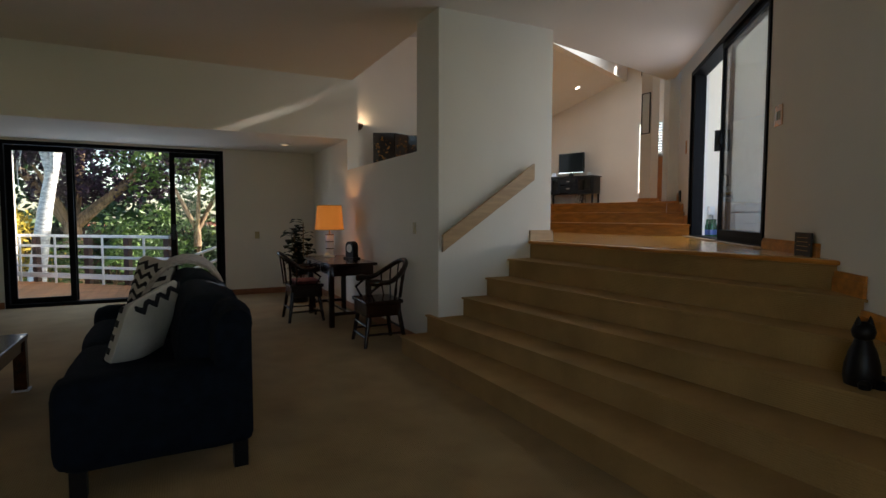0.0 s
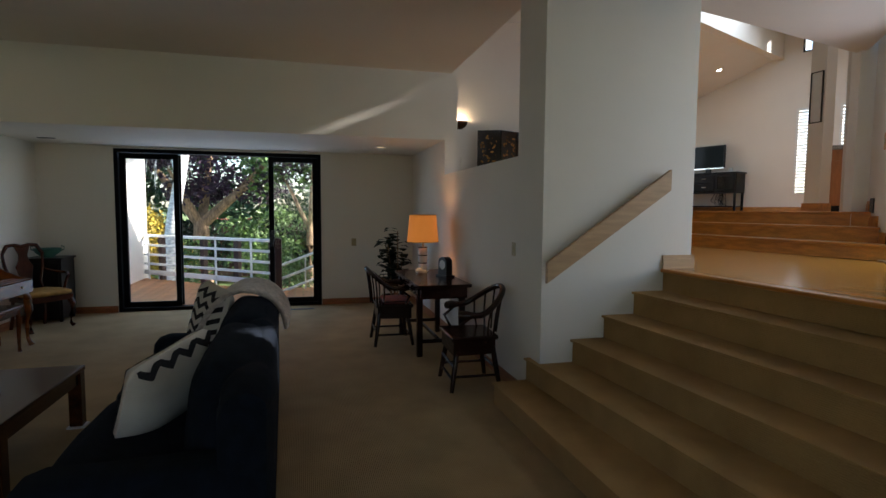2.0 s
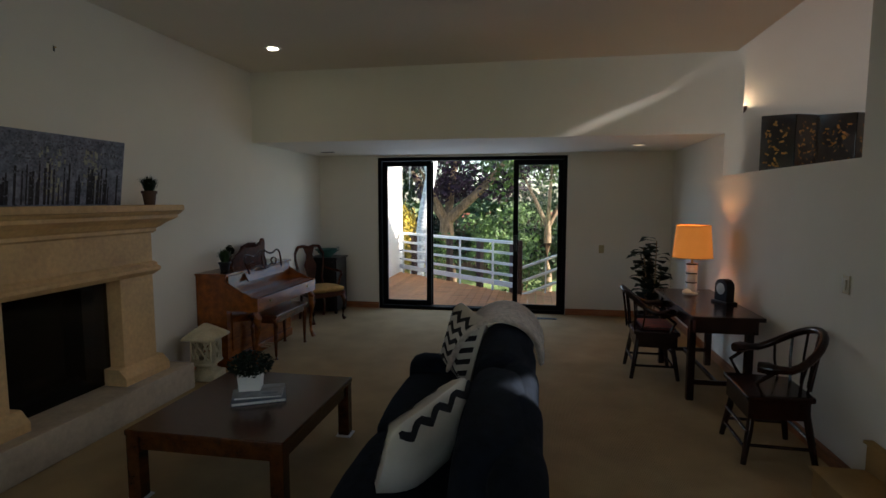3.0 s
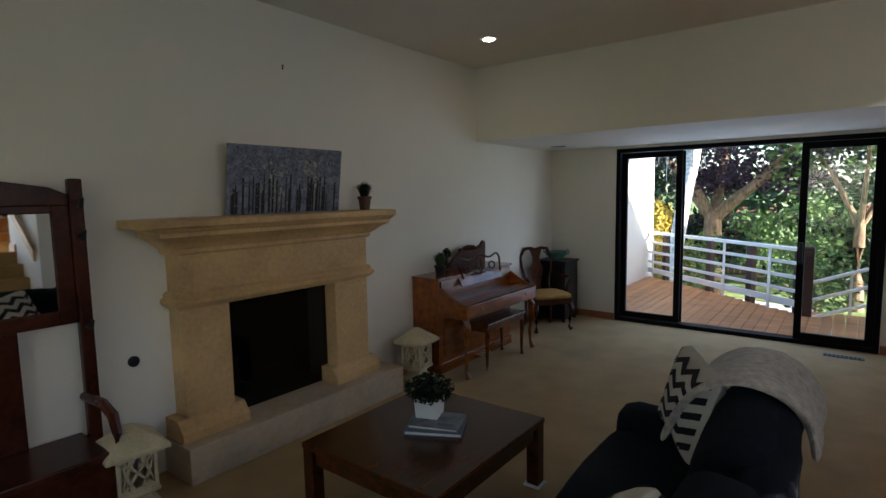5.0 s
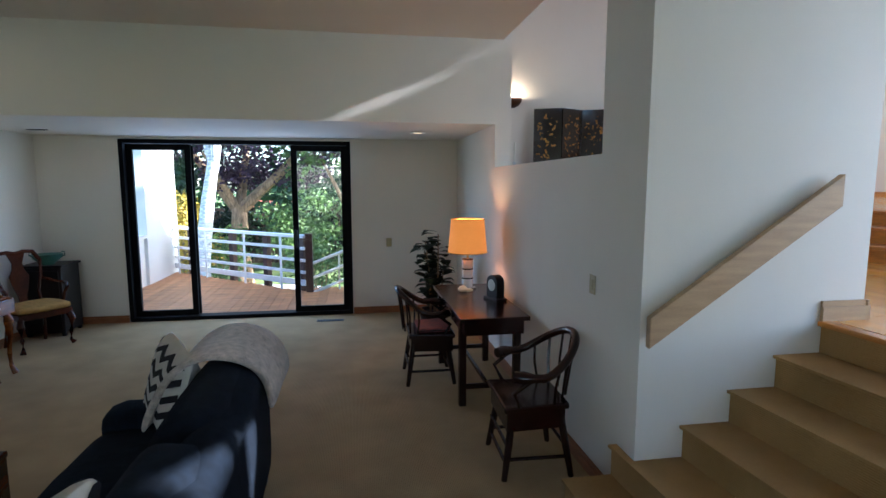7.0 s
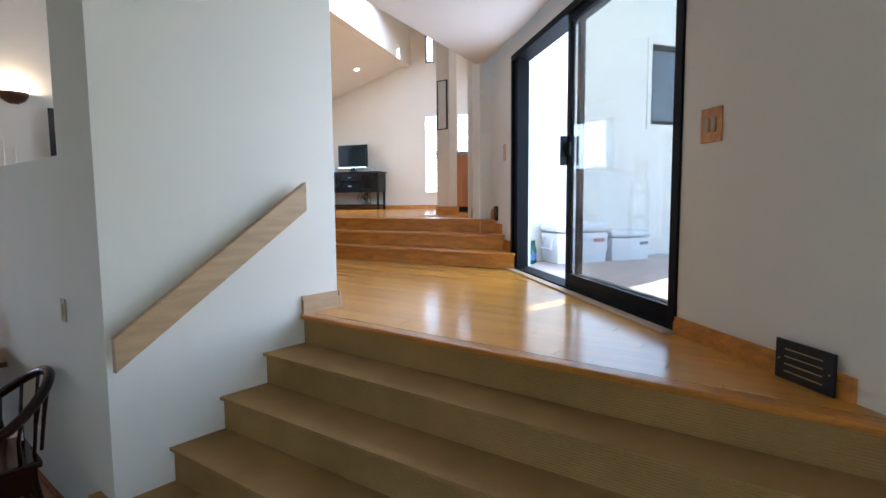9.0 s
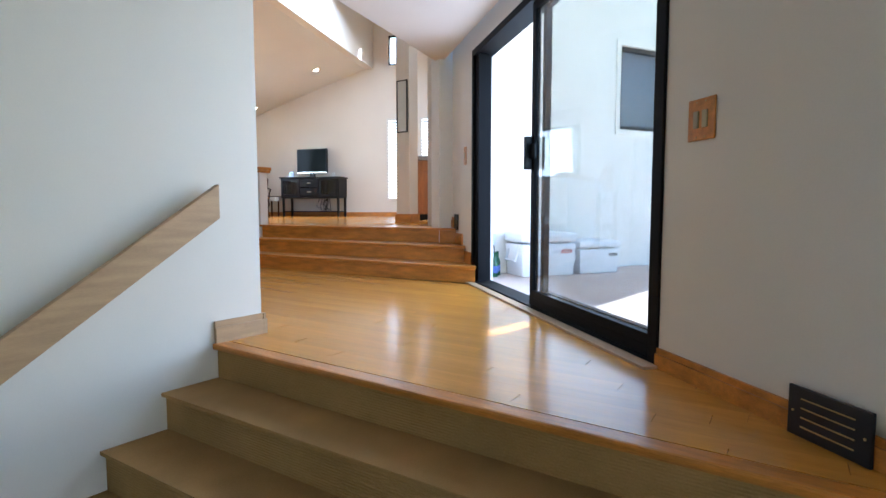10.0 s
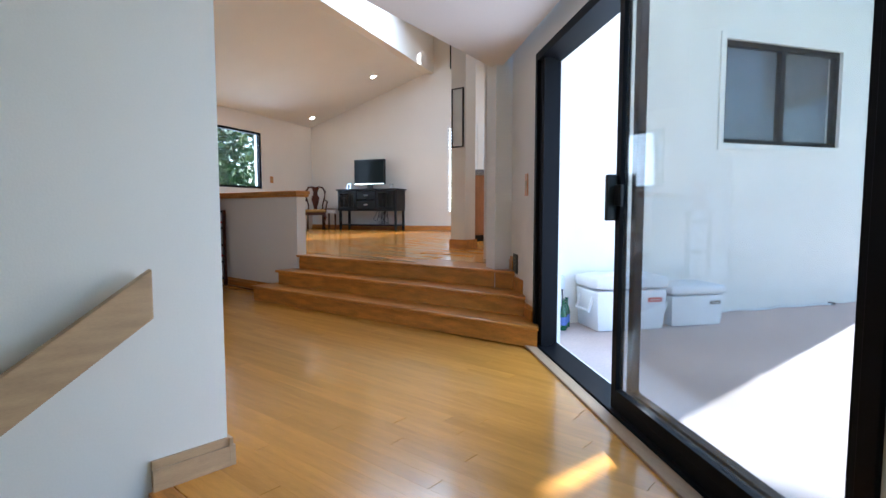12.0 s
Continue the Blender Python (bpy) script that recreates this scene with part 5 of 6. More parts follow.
# ---- chair and cabinet by the piano ----
def splat_chair(m, label, cloth=GOLDCLOTH):
    """A cabriole-legged chair with a pierced back; it faces +x."""
    ob = thing("splat_back_chair", m, label, "chair", "splat-back chairs")
    part("seat", soft_block(-0.22, 0.25, -0.26, 0.26, 0.43, 0.50, 0.03, 6, 0.1), cloth, ob, "gold upholstered seat", smooth=True)
    part("seat_rail", prism(nb(), [(-0.22, -0.22), (0.25, -0.27), (0.25, 0.27), (-0.22, 0.22)], 0.36, 0.43), MAHOGANY, ob, bevel=0.01)
    for sy in (-1, 1):
        part("back_post", tube(nb(), [(-0.20, sy * 0.19, 0.40), (-0.23, sy * 0.17, 0.60), (-0.26, sy * 0.225, 0.80), (-0.29, sy * 0.235, 0.95), (-0.30, sy * 0.17, 1.05), (-0.30, sy * 0.08, 1.06), (-0.30, 0, 1.04)], [0.022, 0.018, 0.02, 0.024, 0.024, 0.022, 0.02], 10), MAHOGANY, ob, smooth=True)
        part("front_leg", tube(nb(), [(0.21, sy * 0.23, 0.40), (0.245, sy * 0.26, 0.30), (0.225, sy * 0.245, 0.15), (0.22, sy * 0.24, 0.05), (0.25, sy * 0.26, 0.012)], [0.035, 0.036, 0.022, 0.017, 0.03], 10), MAHOGANY, ob, smooth=True)
        part("rear_leg", tube(nb(), [(-0.19, sy * 0.19, 0.40), (-0.20, sy * 0.19, 0.2), (-0.24, sy * 0.2, 0.0)], [0.022, 0.02, 0.02], 8), MAHOGANY, ob, smooth=True)
        part("arm", tube(nb(), [(-0.26, sy * 0.22, 0.74), (-0.08, sy * 0.29, 0.70), (0.08, sy * 0.31, 0.69), (0.12, sy * 0.30, 0.66), (0.09, sy * 0.28, 0.58), (0.06, sy * 0.26, 0.42)], [0.018, 0.018, 0.02, 0.018, 0.016, 0.018], 8), MAHOGANY, ob, smooth=True)
    prof = [(-0.05, 0.42), (0.05, 0.42), (0.04, 0.55), (0.075, 0.66), (0.10, 0.78), (0.06, 0.86), (0.05, 0.93), (0.09, 1.04), (-0.09, 1.04), (-0.05, 0.93), (-0.06, 0.86), (-0.10, 0.78), (-0.075, 0.66), (-0.04, 0.55)]
    b = nb()
    lo = [b.verts.new((-0.20 - 0.16 * (z - 0.42) - 0.007, y, z)) for y, z in prof]
    hi = [b.verts.new((-0.20 - 0.16 * (z - 0.42) + 0.007, y, z)) for y, z in prof]
    b.faces.new(lo[::-1])
    b.faces.new(hi)
    for i in range(len(prof)):
        b.faces.new((lo[i], lo[(i + 1) % len(prof)], hi[(i + 1) % len(prof)], hi[i]))
    part("splat", b, MAHOGANY, ob)
    return ob


qa = splat_chair(pose(-5.03, 4.04, 0, 0, 0, -36), "mahogany splat-back armchair with a gold seat beside the piano")
cb = thing("corner_cabinet", pose(-5.14, 4.62, 0), "small black cabinet in the corner", "cabinet")
part("body", bx(-0.22, 0.22, -0.20, 0.22, 0.04, 0.84), EBONY, cb, bevel=0.004)
part("top", bx(-0.24, 0.24, -0.22, 0.24, 0.84, 0.865), EBONY, cb, bevel=0.004)
for x in (-0.19, 0.19):
    for y in (-0.17, 0.19):
        part("foot", bx(x - 0.02, x + 0.02, y - 0.02, y + 0.02, 0, 0.04), EBONY, cb)
dr = part("door", bx(-0.19, 0.19, -0.212, -0.20, 0.08, 0.80), EBONY, cb, bevel=0.003)
part("knob", lathe(nb(), [(0.012, 0), (0.012, 0.015)], n=10, m=pose(0.15, -0.212, 0.45, 90)), BRASS, dr)
bw = thing("bronze_bowl", pose(-5.12, 4.55, 0.865), "green patinated bowl with two handles on the cabinet", "bowl")
part("body", lathe(nb(), [(0.07, 0), (0.08, 0.02), (0.14, 0.07), (0.16, 0.12), (0.165, 0.125), (0.145, 0.115), (0.05, 0.05)], n=24), PATINA, bw, smooth=True)
for s in (-1, 1):
    part("handle", tube(nb(), [(s * 0.15, 0, 0.09), (s * 0.195, 0, 0.11), (s * 0.195, 0, 0.15), (s * 0.16, 0, 0.155)], 0.008, 6), PATINA, bw)

# ---- hall tree with mirror ----
ht = thing("hall_tree", pose(WX + 0.02, -1.86, 0), "red-brown wooden hall stand with seat and mirror", "hall stand")
# local: x out, y along (0 in the middle)
for s in (-1, 1):
    part("post", bx(0.0, 0.06, s * 0.62 - 0.035, s * 0.62 + 0.035, 0, 1.95), MAHOGANY, ht, bevel=0.012)
    part("arm", tube(nb(), [(0.03, s * 0.58, 0.68), (0.25, s * 0.60, 0.68), (0.38, s * 0.60, 0.64), (0.42, s * 0.60, 0.55), (0.40, s * 0.60, 0.45)], [0.025, 0.028, 0.03, 0.026, 0.025], 8), MAHOGANY, ht, smooth=True)
    part("seat_side", bx(0.02, 0.42, s * 0.58 - 0.02, s * 0.58 + 0.02, 0.0, 0.44), MAHOGANY, ht, bevel=0.005)
    for z in (1.10, 1.62, 1.80):
        hk = part("coat_hook", tube(nb(), [(0.06, s * 0.62, z), (0.12, s * 0.62, z - 0.01), (0.14, s * 0.62, z + 0.04)], 0.012, 8), BLACK, ht, "black iron hook")
part("seat", bx(0.0, 0.44, -0.56, 0.56, 0.42, 0.46), MAHOGANY, ht, bevel=0.008)
part("seat_front", bx(0.40, 0.42, -0.56, 0.56, 0.06, 0.42), MAHOGANY, ht, bevel=0.004)
part("back_panel", bx(0.0, 0.03, -0.30, 0.30, 0.46, 1.12), MAHOGANY, ht, bevel=0.006)
part("crest", profile(nb(), [(-0.585, 1.80), (0.585, 1.80), (0.585, 1.86), (0.50, 1.90), (0.30, 1.93), (0.0, 2.0), (-0.30, 1.93), (-0.50, 1.90), (-0.585, 1.86)], -0.0, 0.04, pose(0.04, 0, 0, 0, 0, 90)), MAHOGANY, ht, bevel=0.006)
b = nb()
box(b, 0.0, 0.035, -0.585, -0.50, 1.12, 1.80)
box(b, 0.0, 0.035, 0.50, 0.585, 1.12, 1.80)
box(b, 0.0, 0.035, -0.50, 0.50, 1.12, 1.20)
box(b, 0.0, 0.035, -0.50, 0.50, 1.76, 1.80)
part("mirror_frame", b, MAHOGANY, ht, bevel=0.006)
part("mirror", bx(0.012, 0.022, -0.50, 0.50, 1.20, 1.76), MIRROR, ht, "bevelled mirror glass", bevel=0.008)
ot = thing("cable_socket", pose(WX, -0.98, 0.80, 0, 0, 90), "small black socket on the fireplace wall", "socket")
part("ring", lathe(nb(), [(0.035, 0), (0.035, 0.012), (0.02, 0.016)], n=16, m=pose(0, 0, 0, 90)), BLACK, ot)

hk = thing("picture_hook", pose(WX, 0.255, 2.835, 0, 0, 90), "small bare picture hook on the fireplace wall", "hook")
part("plate", bx(-0.006, 0.006, -0.004, -0.0005, -0.02, 0.02), BLACK, hk, bevel=0.001)
part("nail", lathe(nb(), [(0.004, 0.0), (0.004, 0.014), (0.006, 0.016)], n=8, m=pose(0, -0.004, 0.008, 90)), BRASS, hk)

# black cat figure on the stairs
cat = nb()
lathe(cat, [(0.085, 0.0), (0.095, 0.05), (0.09, 0.12), (0.07, 0.20), (0.05, 0.25), (0.045, 0.27)], n=14)
lathe(cat, [(0.02, 0.255), (0.055, 0.285), (0.062, 0.32), (0.05, 0.355), (0.02, 0.375)], n=14)
for s in (-1, 1):
    lathe(cat, [(0.022, 0.355), (0.012, 0.385), (0.002, 0.41)], s * 0.035, 0, n=8)
    lathe(cat, [(0.03, 0.0), (0.035, 0.03), (0.015, 0.05)], s * 0.045, -0.09, n=10)
tube(cat, [(0.06, 0.05, 0.02), (0.12, 0.08, 0.025), (0.16, 0.03, 0.03)], [0.025, 0.022, 0.012], 8)
o = part("cat_figure", cat, EBONY, None, "black carved seated cat figure on a carpeted step", smooth=True, category="figurine")
o.matrix_world = pose(0.63, -3.22, 0.54, 0, 0, -30) @ Matrix.Scale(0.8, 4)

# ---- dining room seen over the ledge ----
sc = thing("wall_sconce", pose(0.86, 5.25, 3.00), "half-bowl bronze wall sconce throwing light upwards", "sconce")
b = nb()
rows = []
for j in range(6):
    t = radians(90 * j / 5)
    rows.append([b.verts.new((0.15 * math.sin(t) * math.cos(radians(180 + 15 * i)), 0.15 * math.sin(t) * math.sin(radians(180 + 15 * i)) - 0.001, 0.13 - 0.13 * math.cos(t) - 0.06)) for i in range(13)])
for p, q in zip(rows, rows[1:]):
    for i in range(12):
        b.faces.new((p[i], p[i + 1], q[i + 1], q[i]))
bmesh.ops.remove_doubles(b, verts=b.verts[:], dist=0.0005)
o = part("bowl", b, material("bronze_bowl", (0.09, 0.04, 0.02), 0.45, 0.5, vary=0.15), sc, smooth=True)
o.modifiers.new("thick", "SOLIDIFY").thickness = 0.004
part("back_plate", bx(-0.05, 0.05, -0.012, -0.0005, -0.06, 0.05), BLACK, sc, bevel=0.003)
lamp_light("sconce_bulb", (0.86, 5.16, 3.06), 2.5, (1.0, 0.72, 0.42), 0.03)

fs = thing("folding_screen", pose(1.12, 4.95, Z1), "black lacquer folding screen painted with gilt leaves", "screen")
x, y = 0.0, 0.06
rng = random.Random(21)
for i in range(5):
    a = 24 if i % 2 == 0 else -24
    pm = Matrix.Translation((x, y, 0)) @ pose(0, 0, 0, 0, 0, -a)
    b = box(nb(), 0.004, 0.40, -0.012, 0.012, 0.04, 1.82, 0, pm)
    pn = part("panel", b, LACQUER, fs, bevel=0.003)
    b = nb()
    for _ in range(46):
        px, pz, s = rng.uniform(0.05, 0.35), rng.uniform(0.9, 1.72), rng.uniform(0.008, 0.03)
        m = pm @ Matrix.Translation((px, -0.0135, pz)) @ pose(0, 0, 0, 0, rng.uniform(0, 180), 0)
        box(b, -s, s, -0.001, 0.001, -s * 0.45, s * 0.45, 0, m)
    part("gilt_leaves", b, GILT, pn)
    x, y = x + 0.402 * math.cos(radians(a)), y - 0.402 * math.sin(radians(a))
hc = thing("tall_cabinet", pose(0.36, 5.0, Z1), "narrow honey-brown wooden cabinet by the sconce", "cabinet")
part("body", bx(-0.10, 0.12, -0.2, 0.22, 0.05, 1.66), CABINETWOOD, hc, bevel=0.005)
part("top", bx(-0.12, 0.14, -0.22, 0.24, 1.66, 1.70), CABINETWOOD, hc, bevel=0.005)
part("plinth", bx(-0.10, 0.12, -0.2, 0.22, 0.0, 0.05), CABINETWOOD, hc)
sb = thing("sideboard", pose(0.62, 4.35, Z1), "low dark sideboard behind the ledge", "sideboard")
part("body", bx(-0.25, 0.35, -0.3, 0.3, 0.08, 0.86), MAHOGANY, sb, bevel=0.005)
part("top", bx(-0.27, 0.37, -0.32, 0.32, 0.86, 0.885), MAHOGANY, sb, bevel=0.004)
for px in (-0.2, 0.3):
    for py in (-0.25, 0.25):
        part("foot", bx(px - 0.02, px + 0.02, py - 0.02, py + 0.02, 0, 0.08), MAHOGANY, sb)
for i, (dx, dy, h) in enumerate(((-0.08, -0.05, 0.20), (0.04, 0.06, 0.15))):
    cd = thing("candlestick", pose(0.62 + dx, 4.35 + dy, Z1 + 0.885), "crystal candlestick with a white candle", "candlestick", "candlesticks")
    part("holder", lathe(nb(), [(0.05, 0), (0.05, 0.01), (0.015, 0.03), (0.025, h * 0.5), (0.012, h * 0.8), (0.025, h)], n=16), CRYSTAL, cd, smooth=True)
    part("candle", lathe(nb(), [(0.011, h), (0.011, h + 0.26), (0.004, h + 0.265)], n=10), LINEN, cd)

# wine rack beside the half wall
wr = thing("wine_rack", pose(3.36, 5.05, Z1), "tall dark wooden wine rack standing against the half wall", "rack")
for x in (-0.14, 0.14):
    for y in (-0.22, 0.0, 0.22):
        part("upright", bx(x - 0.018, x + 0.018, y - 0.018, y + 0.018, 0, 0.98), MAHOGANY, wr, bevel=0.003)
for z in (0.08, 0.30, 0.52, 0.74, 0.96):
    for x in (-0.14, 0.14):
        part("cross_bar", bx(x - 0.012, x + 0.012, -0.22, 0.22, z - 0.012, z + 0.012), MAHOGANY, wr)
for z in (0.34, 0.78):
    bt = thing("wine_bottle", pose(3.36, 4.95, Z1 + z + 0.012 - 0.01, 0, 0, 0), "dark wine bottle lying in the rack", "bottle", "wine bottles")
    part("glass", lathe(nb(), [(0.036, -0.15), (0.036, 0.05), (0.014, 0.1), (0.014, 0.17)], n=14, m=pose(0, 0, 0.01 + 0.026, 0, 90)), EBONY, bt, smooth=True)
    part("capsule", lathe(nb(), [(0.015, 0.12), (0.015, 0.172)], n=12, m=pose(0, 0, 0.036, 0, 90)), REDLABEL, bt)
wc = thing("shelf_clock", pose(3.36, 5.02, Z1 + 0.98), "brown wooden shelf clock on the wine rack", "clock")
part("case", bx(-0.09, 0.09, -0.14, 0.14, 0.0, 0.34), CABINETWOOD, wc, bevel=0.006)
part("pediment", profile(nb(), [(-0.16, 0.34), (0.16, 0.34), (0.0, 0.42)], -0.09, 0.09, pose(0, 0, 0, 0, 0, 90)), CABINETWOOD, wc)
part("dial", lathe(nb(), [(0.09, 0), (0.09, 0.004)], n=20, m=pose(-0.09, 0, 0.2, 0, -90)), PAPER, wc)

# ---- upper room things ----
cs = thing("media_console", ROOM @ pose(2.39, -0.32, Z2) @ Matrix.Scale(1.1, 4), "espresso-stained media console with glass doors and drawers", "console")
part("top", bx(-0.75, 0.75, -0.24, 0.24, 0.87, 0.90), EBONY, cs, bevel=0.005)
b = nb()
box(b, -0.72, 0.72, -0.21, 0.22, 0.42, 0.45)
box(b, -0.72, 0.72, 0.20, 0.22, 0.45, 0.87)
for x in (-0.72, -0.25, 0.23, 0.70):
    box(b, x, x + 0.02, -0.21, 0.20, 0.45, 0.87)
part("carcass", b, EBONY, cs)
for x in (-0.70, 0.66):
    for y in (-0.20, 0.18):
        part("leg", bx(x, x + 0.045, y, y + 0.045, 0.0, 0.42), EBONY, cs, bevel=0.004)
part("lower_shelf", bx(-0.70, 0.70, -0.18, 0.2, 0.10, 0.125), EBONY, cs)
for x0, x1 in ((-0.70, -0.25), (0.25, 0.70)):
    dr = part("door", ring_box(nb(), x0, x1, 0.46, 0.86, -0.232, -0.212, 0.05), EBONY, cs, bevel=0.003)
    pn = part("pane", bx(x0 + 0.05, x1 - 0.05, -0.224, -0.220, 0.51, 0.81), GLASS, dr)
    for k in (1, 2):
        part("glazing_bar", bx(x0 + (x1 - x0) * k / 3 - 0.006, x0 + (x1 - x0) * k / 3 + 0.006, -0.231, -0.225, 0.51, 0.81), EBONY, dr)
for z in (0.47, 0.67):
    dw = part("drawer", bx(-0.225, 0.225, -0.232, -0.212, z, z + 0.18), EBONY, cs, bevel=0.004)
    part("pull", bx(-0.05, 0.05, -0.25, -0.233, z + 0.08, z + 0.10), CHROME, dw)
b = nb()
for k in range(5):
    tube(b, [(0.1 + 0.06 * k, 0.1, 0.42), (0.08 + 0.09 * k, -0.05, 0.24 - 0.02 * k), (0.2 + 0.05 * k, 0.05, 0.13), (0.3 - 0.05 * k, 0.14, 0.30), (0.25, 0.19, 0.42)], 0.007, 5)
part("cable", b, BLACK, cs, "tangled black cables")
tv = thing("television", ROOM @ pose(2.35, -0.30, Z2 + 0.99, 0, 0, -6) @ Matrix.Scale(1.12, 4), "flat black television on a low stand", "television")
part("panel", bx(-0.39, 0.39, -0.03, 0.03, 0.10, 0.64), BLACK, tv, bevel=0.006)
part("screen", bx(-0.365, 0.365, -0.034, -0.031, 0.135, 0.615), SCREEN, tv, "dark glossy screen")
part("speaker_strip", bx(-0.38, 0.38, -0.036, -0.031, 0.102, 0.125), CHROME, tv)
part("neck", bx(-0.06, 0.06, -0.02, 0.02, 0.015, 0.10), BLACK, tv)
part("stand", lathe(nb(), [(0.18, 0), (0.18, 0.01), (0.1, 0.02)], n=24), BLACK, tv)
for x, h in ((1.76, 0.12), (2.92, 0.10)):
    fr = thing("photo_frame", ROOM @ pose(x, -0.30, Z2 + 0.99, -8, 0, 0), "small silver photo frame on the console", "photo frame", "photo frames")
    part("frame", ring_box(nb(), -0.05, 0.05, 0, h + 0.02, -0.01, 0.01, 0.012), CHROME, fr)
    part("picture", bx(-0.04, 0.04, -0.002, 0.004, 0.01, h + 0.01), PAPER, fr)
st = thing("side_table", ROOM @ pose(1.28, -0.32, Z2), "small white-fronted side table beside the console", "table")
part("top", bx(-0.22, 0.22, -0.18, 0.18, 0.50, 0.52), MAHOGANY, st, bevel=0.003)
part("apron", bx(-0.20, 0.20, -0.16, 0.16, 0.40, 0.50), SHUTTER, st)
part("drawer", bx(-0.12, 0.12, -0.172, -0.16, 0.42, 0.48), SHUTTER, st)
for x in (-0.18, 0.18):
    for y in (-0.14, 0.14):
        part("leg", bx(x - 0.015, x + 0.015, y - 0.015, y + 0.015, 0, 0.40), MAHOGANY, st)
dc = copy_thing(qa, ROOM @ pose(0.98, -0.62, Z2, 0, 0, -60))
tagged(dc, "dark splat-back chair standing behind the half wall")


def shuttered(name, u0, u1, z0, z1):
    ob = thing(name, ROOM, "white plantation-shuttered window", "window")
    ob["kind"] = "structure"
    part("casing", ring_box(nb(), u0, u1, z0, z1, -0.03, 0.03, 0.05), SHUTTER, ob, bevel=0.003)
    n = int((z1 - z0 - 0.1) / 0.075)
    for i in range(n):
        z = z0 + 0.06 + (z1 - z0 - 0.12) * (i + 0.5) / n
        m = Matrix.Translation(((u0 + u1) / 2, 0.0, z)) @ pose(0, 0, 0, 48, 0, 0)
        part("slat", box(nb(), -(u1 - u0) / 2 + 0.05, (u1 - u0) / 2 - 0.05, -0.032, 0.032, -0.004, 0.004, 0, m), SHUTTER, ob)
    part("tilt_rod", bx((u0 + u1) / 2 - 0.008, (u0 + u1) / 2 + 0.008, -0.05, -0.035, z0 + 0.08, z1 - 0.08), SHUTTER, ob)
    p = part("pane", bx(u0, u1, 0.12, 0.126, z0, z1), GLASS, ob)
    p.visible_shadow = False
    return ob


shuttered("window_far", *W1)
shuttered("window_kitchen", *W2)
hw = thing("window_high", ROOM, "narrow high window in a dark frame", "window")
hw["kind"] = "structure"
part("frame", ring_box(nb(), W3[0], W3[1], W3[2], W3[3], 0.02, 0.08, 0.035), DARKFRAME, hw)
part("pane", bx(W3[0] + 0.035, W3[1] - 0.035, 0.045, 0.051, W3[2] + 0.035, W3[3] - 0.035), GLASS, hw).visible_shadow = False
pw = thing("window_picture", ROOM @ pose(U0, 0, 0, 0, 0, 90), "fixed picture window in a dark frame", "window")
pw["kind"] = "structure"
part("frame", ring_box(nb(), PV0, PV1, PZ0, PZ1, 0.02, 0.10, 0.05), DARKFRAME, pw, bevel=0.003)
part("pane", bx(PV0 + 0.05, PV1 - 0.05, 0.05, 0.056, PZ0 + 0.05, PZ1 - 0.05), GLASS, pw).visible_shadow = False
fr = thing("framed_print", COLM @ pose(-0.10, 0.0, 2.86, 0, 0, -90), "framed white print with a black border on the column", "picture")
part("frame", ring_box(nb(), -0.095, 0.095, 0, 0.74, -0.025, -0.001, 0.012), BLACK, fr)
part("print", bx(-0.083, 0.083, -0.012, -0.003, 0.012, 0.728), PAPER, fr)
kc = thing("kitchen_counter", pose(7.10, 3.62, Z2, 0, 0, -40), "cherry kitchen cabinet run under the granite top", "cabinet")
part("body", bx(-0.2, 1.4, -0.3, 0.3, 0.10, 1.04), CABINETWOOD, kc, bevel=0.004)
part("toe_kick", bx(-0.2, 1.4, -0.24, 0.3, 0.0, 0.10), EBONY, kc)
for x in (-0.17, 0.36, 0.89):
    d = part("door", bx(x, x + 0.5, -0.318, -0.301, 0.14, 0.84), CABINETWOOD, kc, bevel=0.004)
    part("knob", lathe(nb(), [(0.012, 0), (0.012, 0.02)], n=10, m=pose(x + 0.44, -0.318, 0.7, 90)), BRASS, d)
    part("drawer", bx(x, x + 0.5, -0.318, -0.301, 0.86, 1.02), CABINETWOOD, kc, bevel=0.004)
d = part("end_panel", bx(-0.218, -0.201, -0.28, 0.28, 0.14, 1.0), CABINETWOOD, kc, bevel=0.004)
gt = thing("granite_worktop", pose(7.10, 3.62, Z2 + 1.04, 0, 0, -40), "speckled granite worktop on the cherry cabinets", "worktop")
part("slab", bx(-0.25, 1.45, -0.35, 0.35, 0, 0.04), GRANITE, gt, bevel=0.006)
part("upstand", bx(-0.25, 1.45, 0.31, 0.35, 0.04, 0.14), GRANITE, gt)

# ---- patio things ----
wp = thing("window_patio", PW, "dark-framed two-light window in the patio wall", "window")
wp["kind"] = "structure"
part("trim", ring_box(nb(), WA - 0.06, WB + 0.06, 2.66, 3.78, -0.02, -0.001, 0.06), STUCCO, wp)
part("frame", ring_box(nb(), WA, WB, 2.72, 3.72, 0.02, 0.08, 0.05), DARKFRAME, wp)
part("mullion", bx((WA + WB) / 2 - 0.03, (WA + WB) / 2 + 0.03, 0.02, 0.08, 2.77, 3.67), DARKFRAME, wp)
for a, c in ((WA + 0.05, (WA + WB) / 2 - 0.03), ((WA + WB) / 2 + 0.03, WB - 0.05)):
    part("pane", bx(a, c, 0.045, 0.051, 2.77, 3.67), GLASS, wp).visible_shadow = False


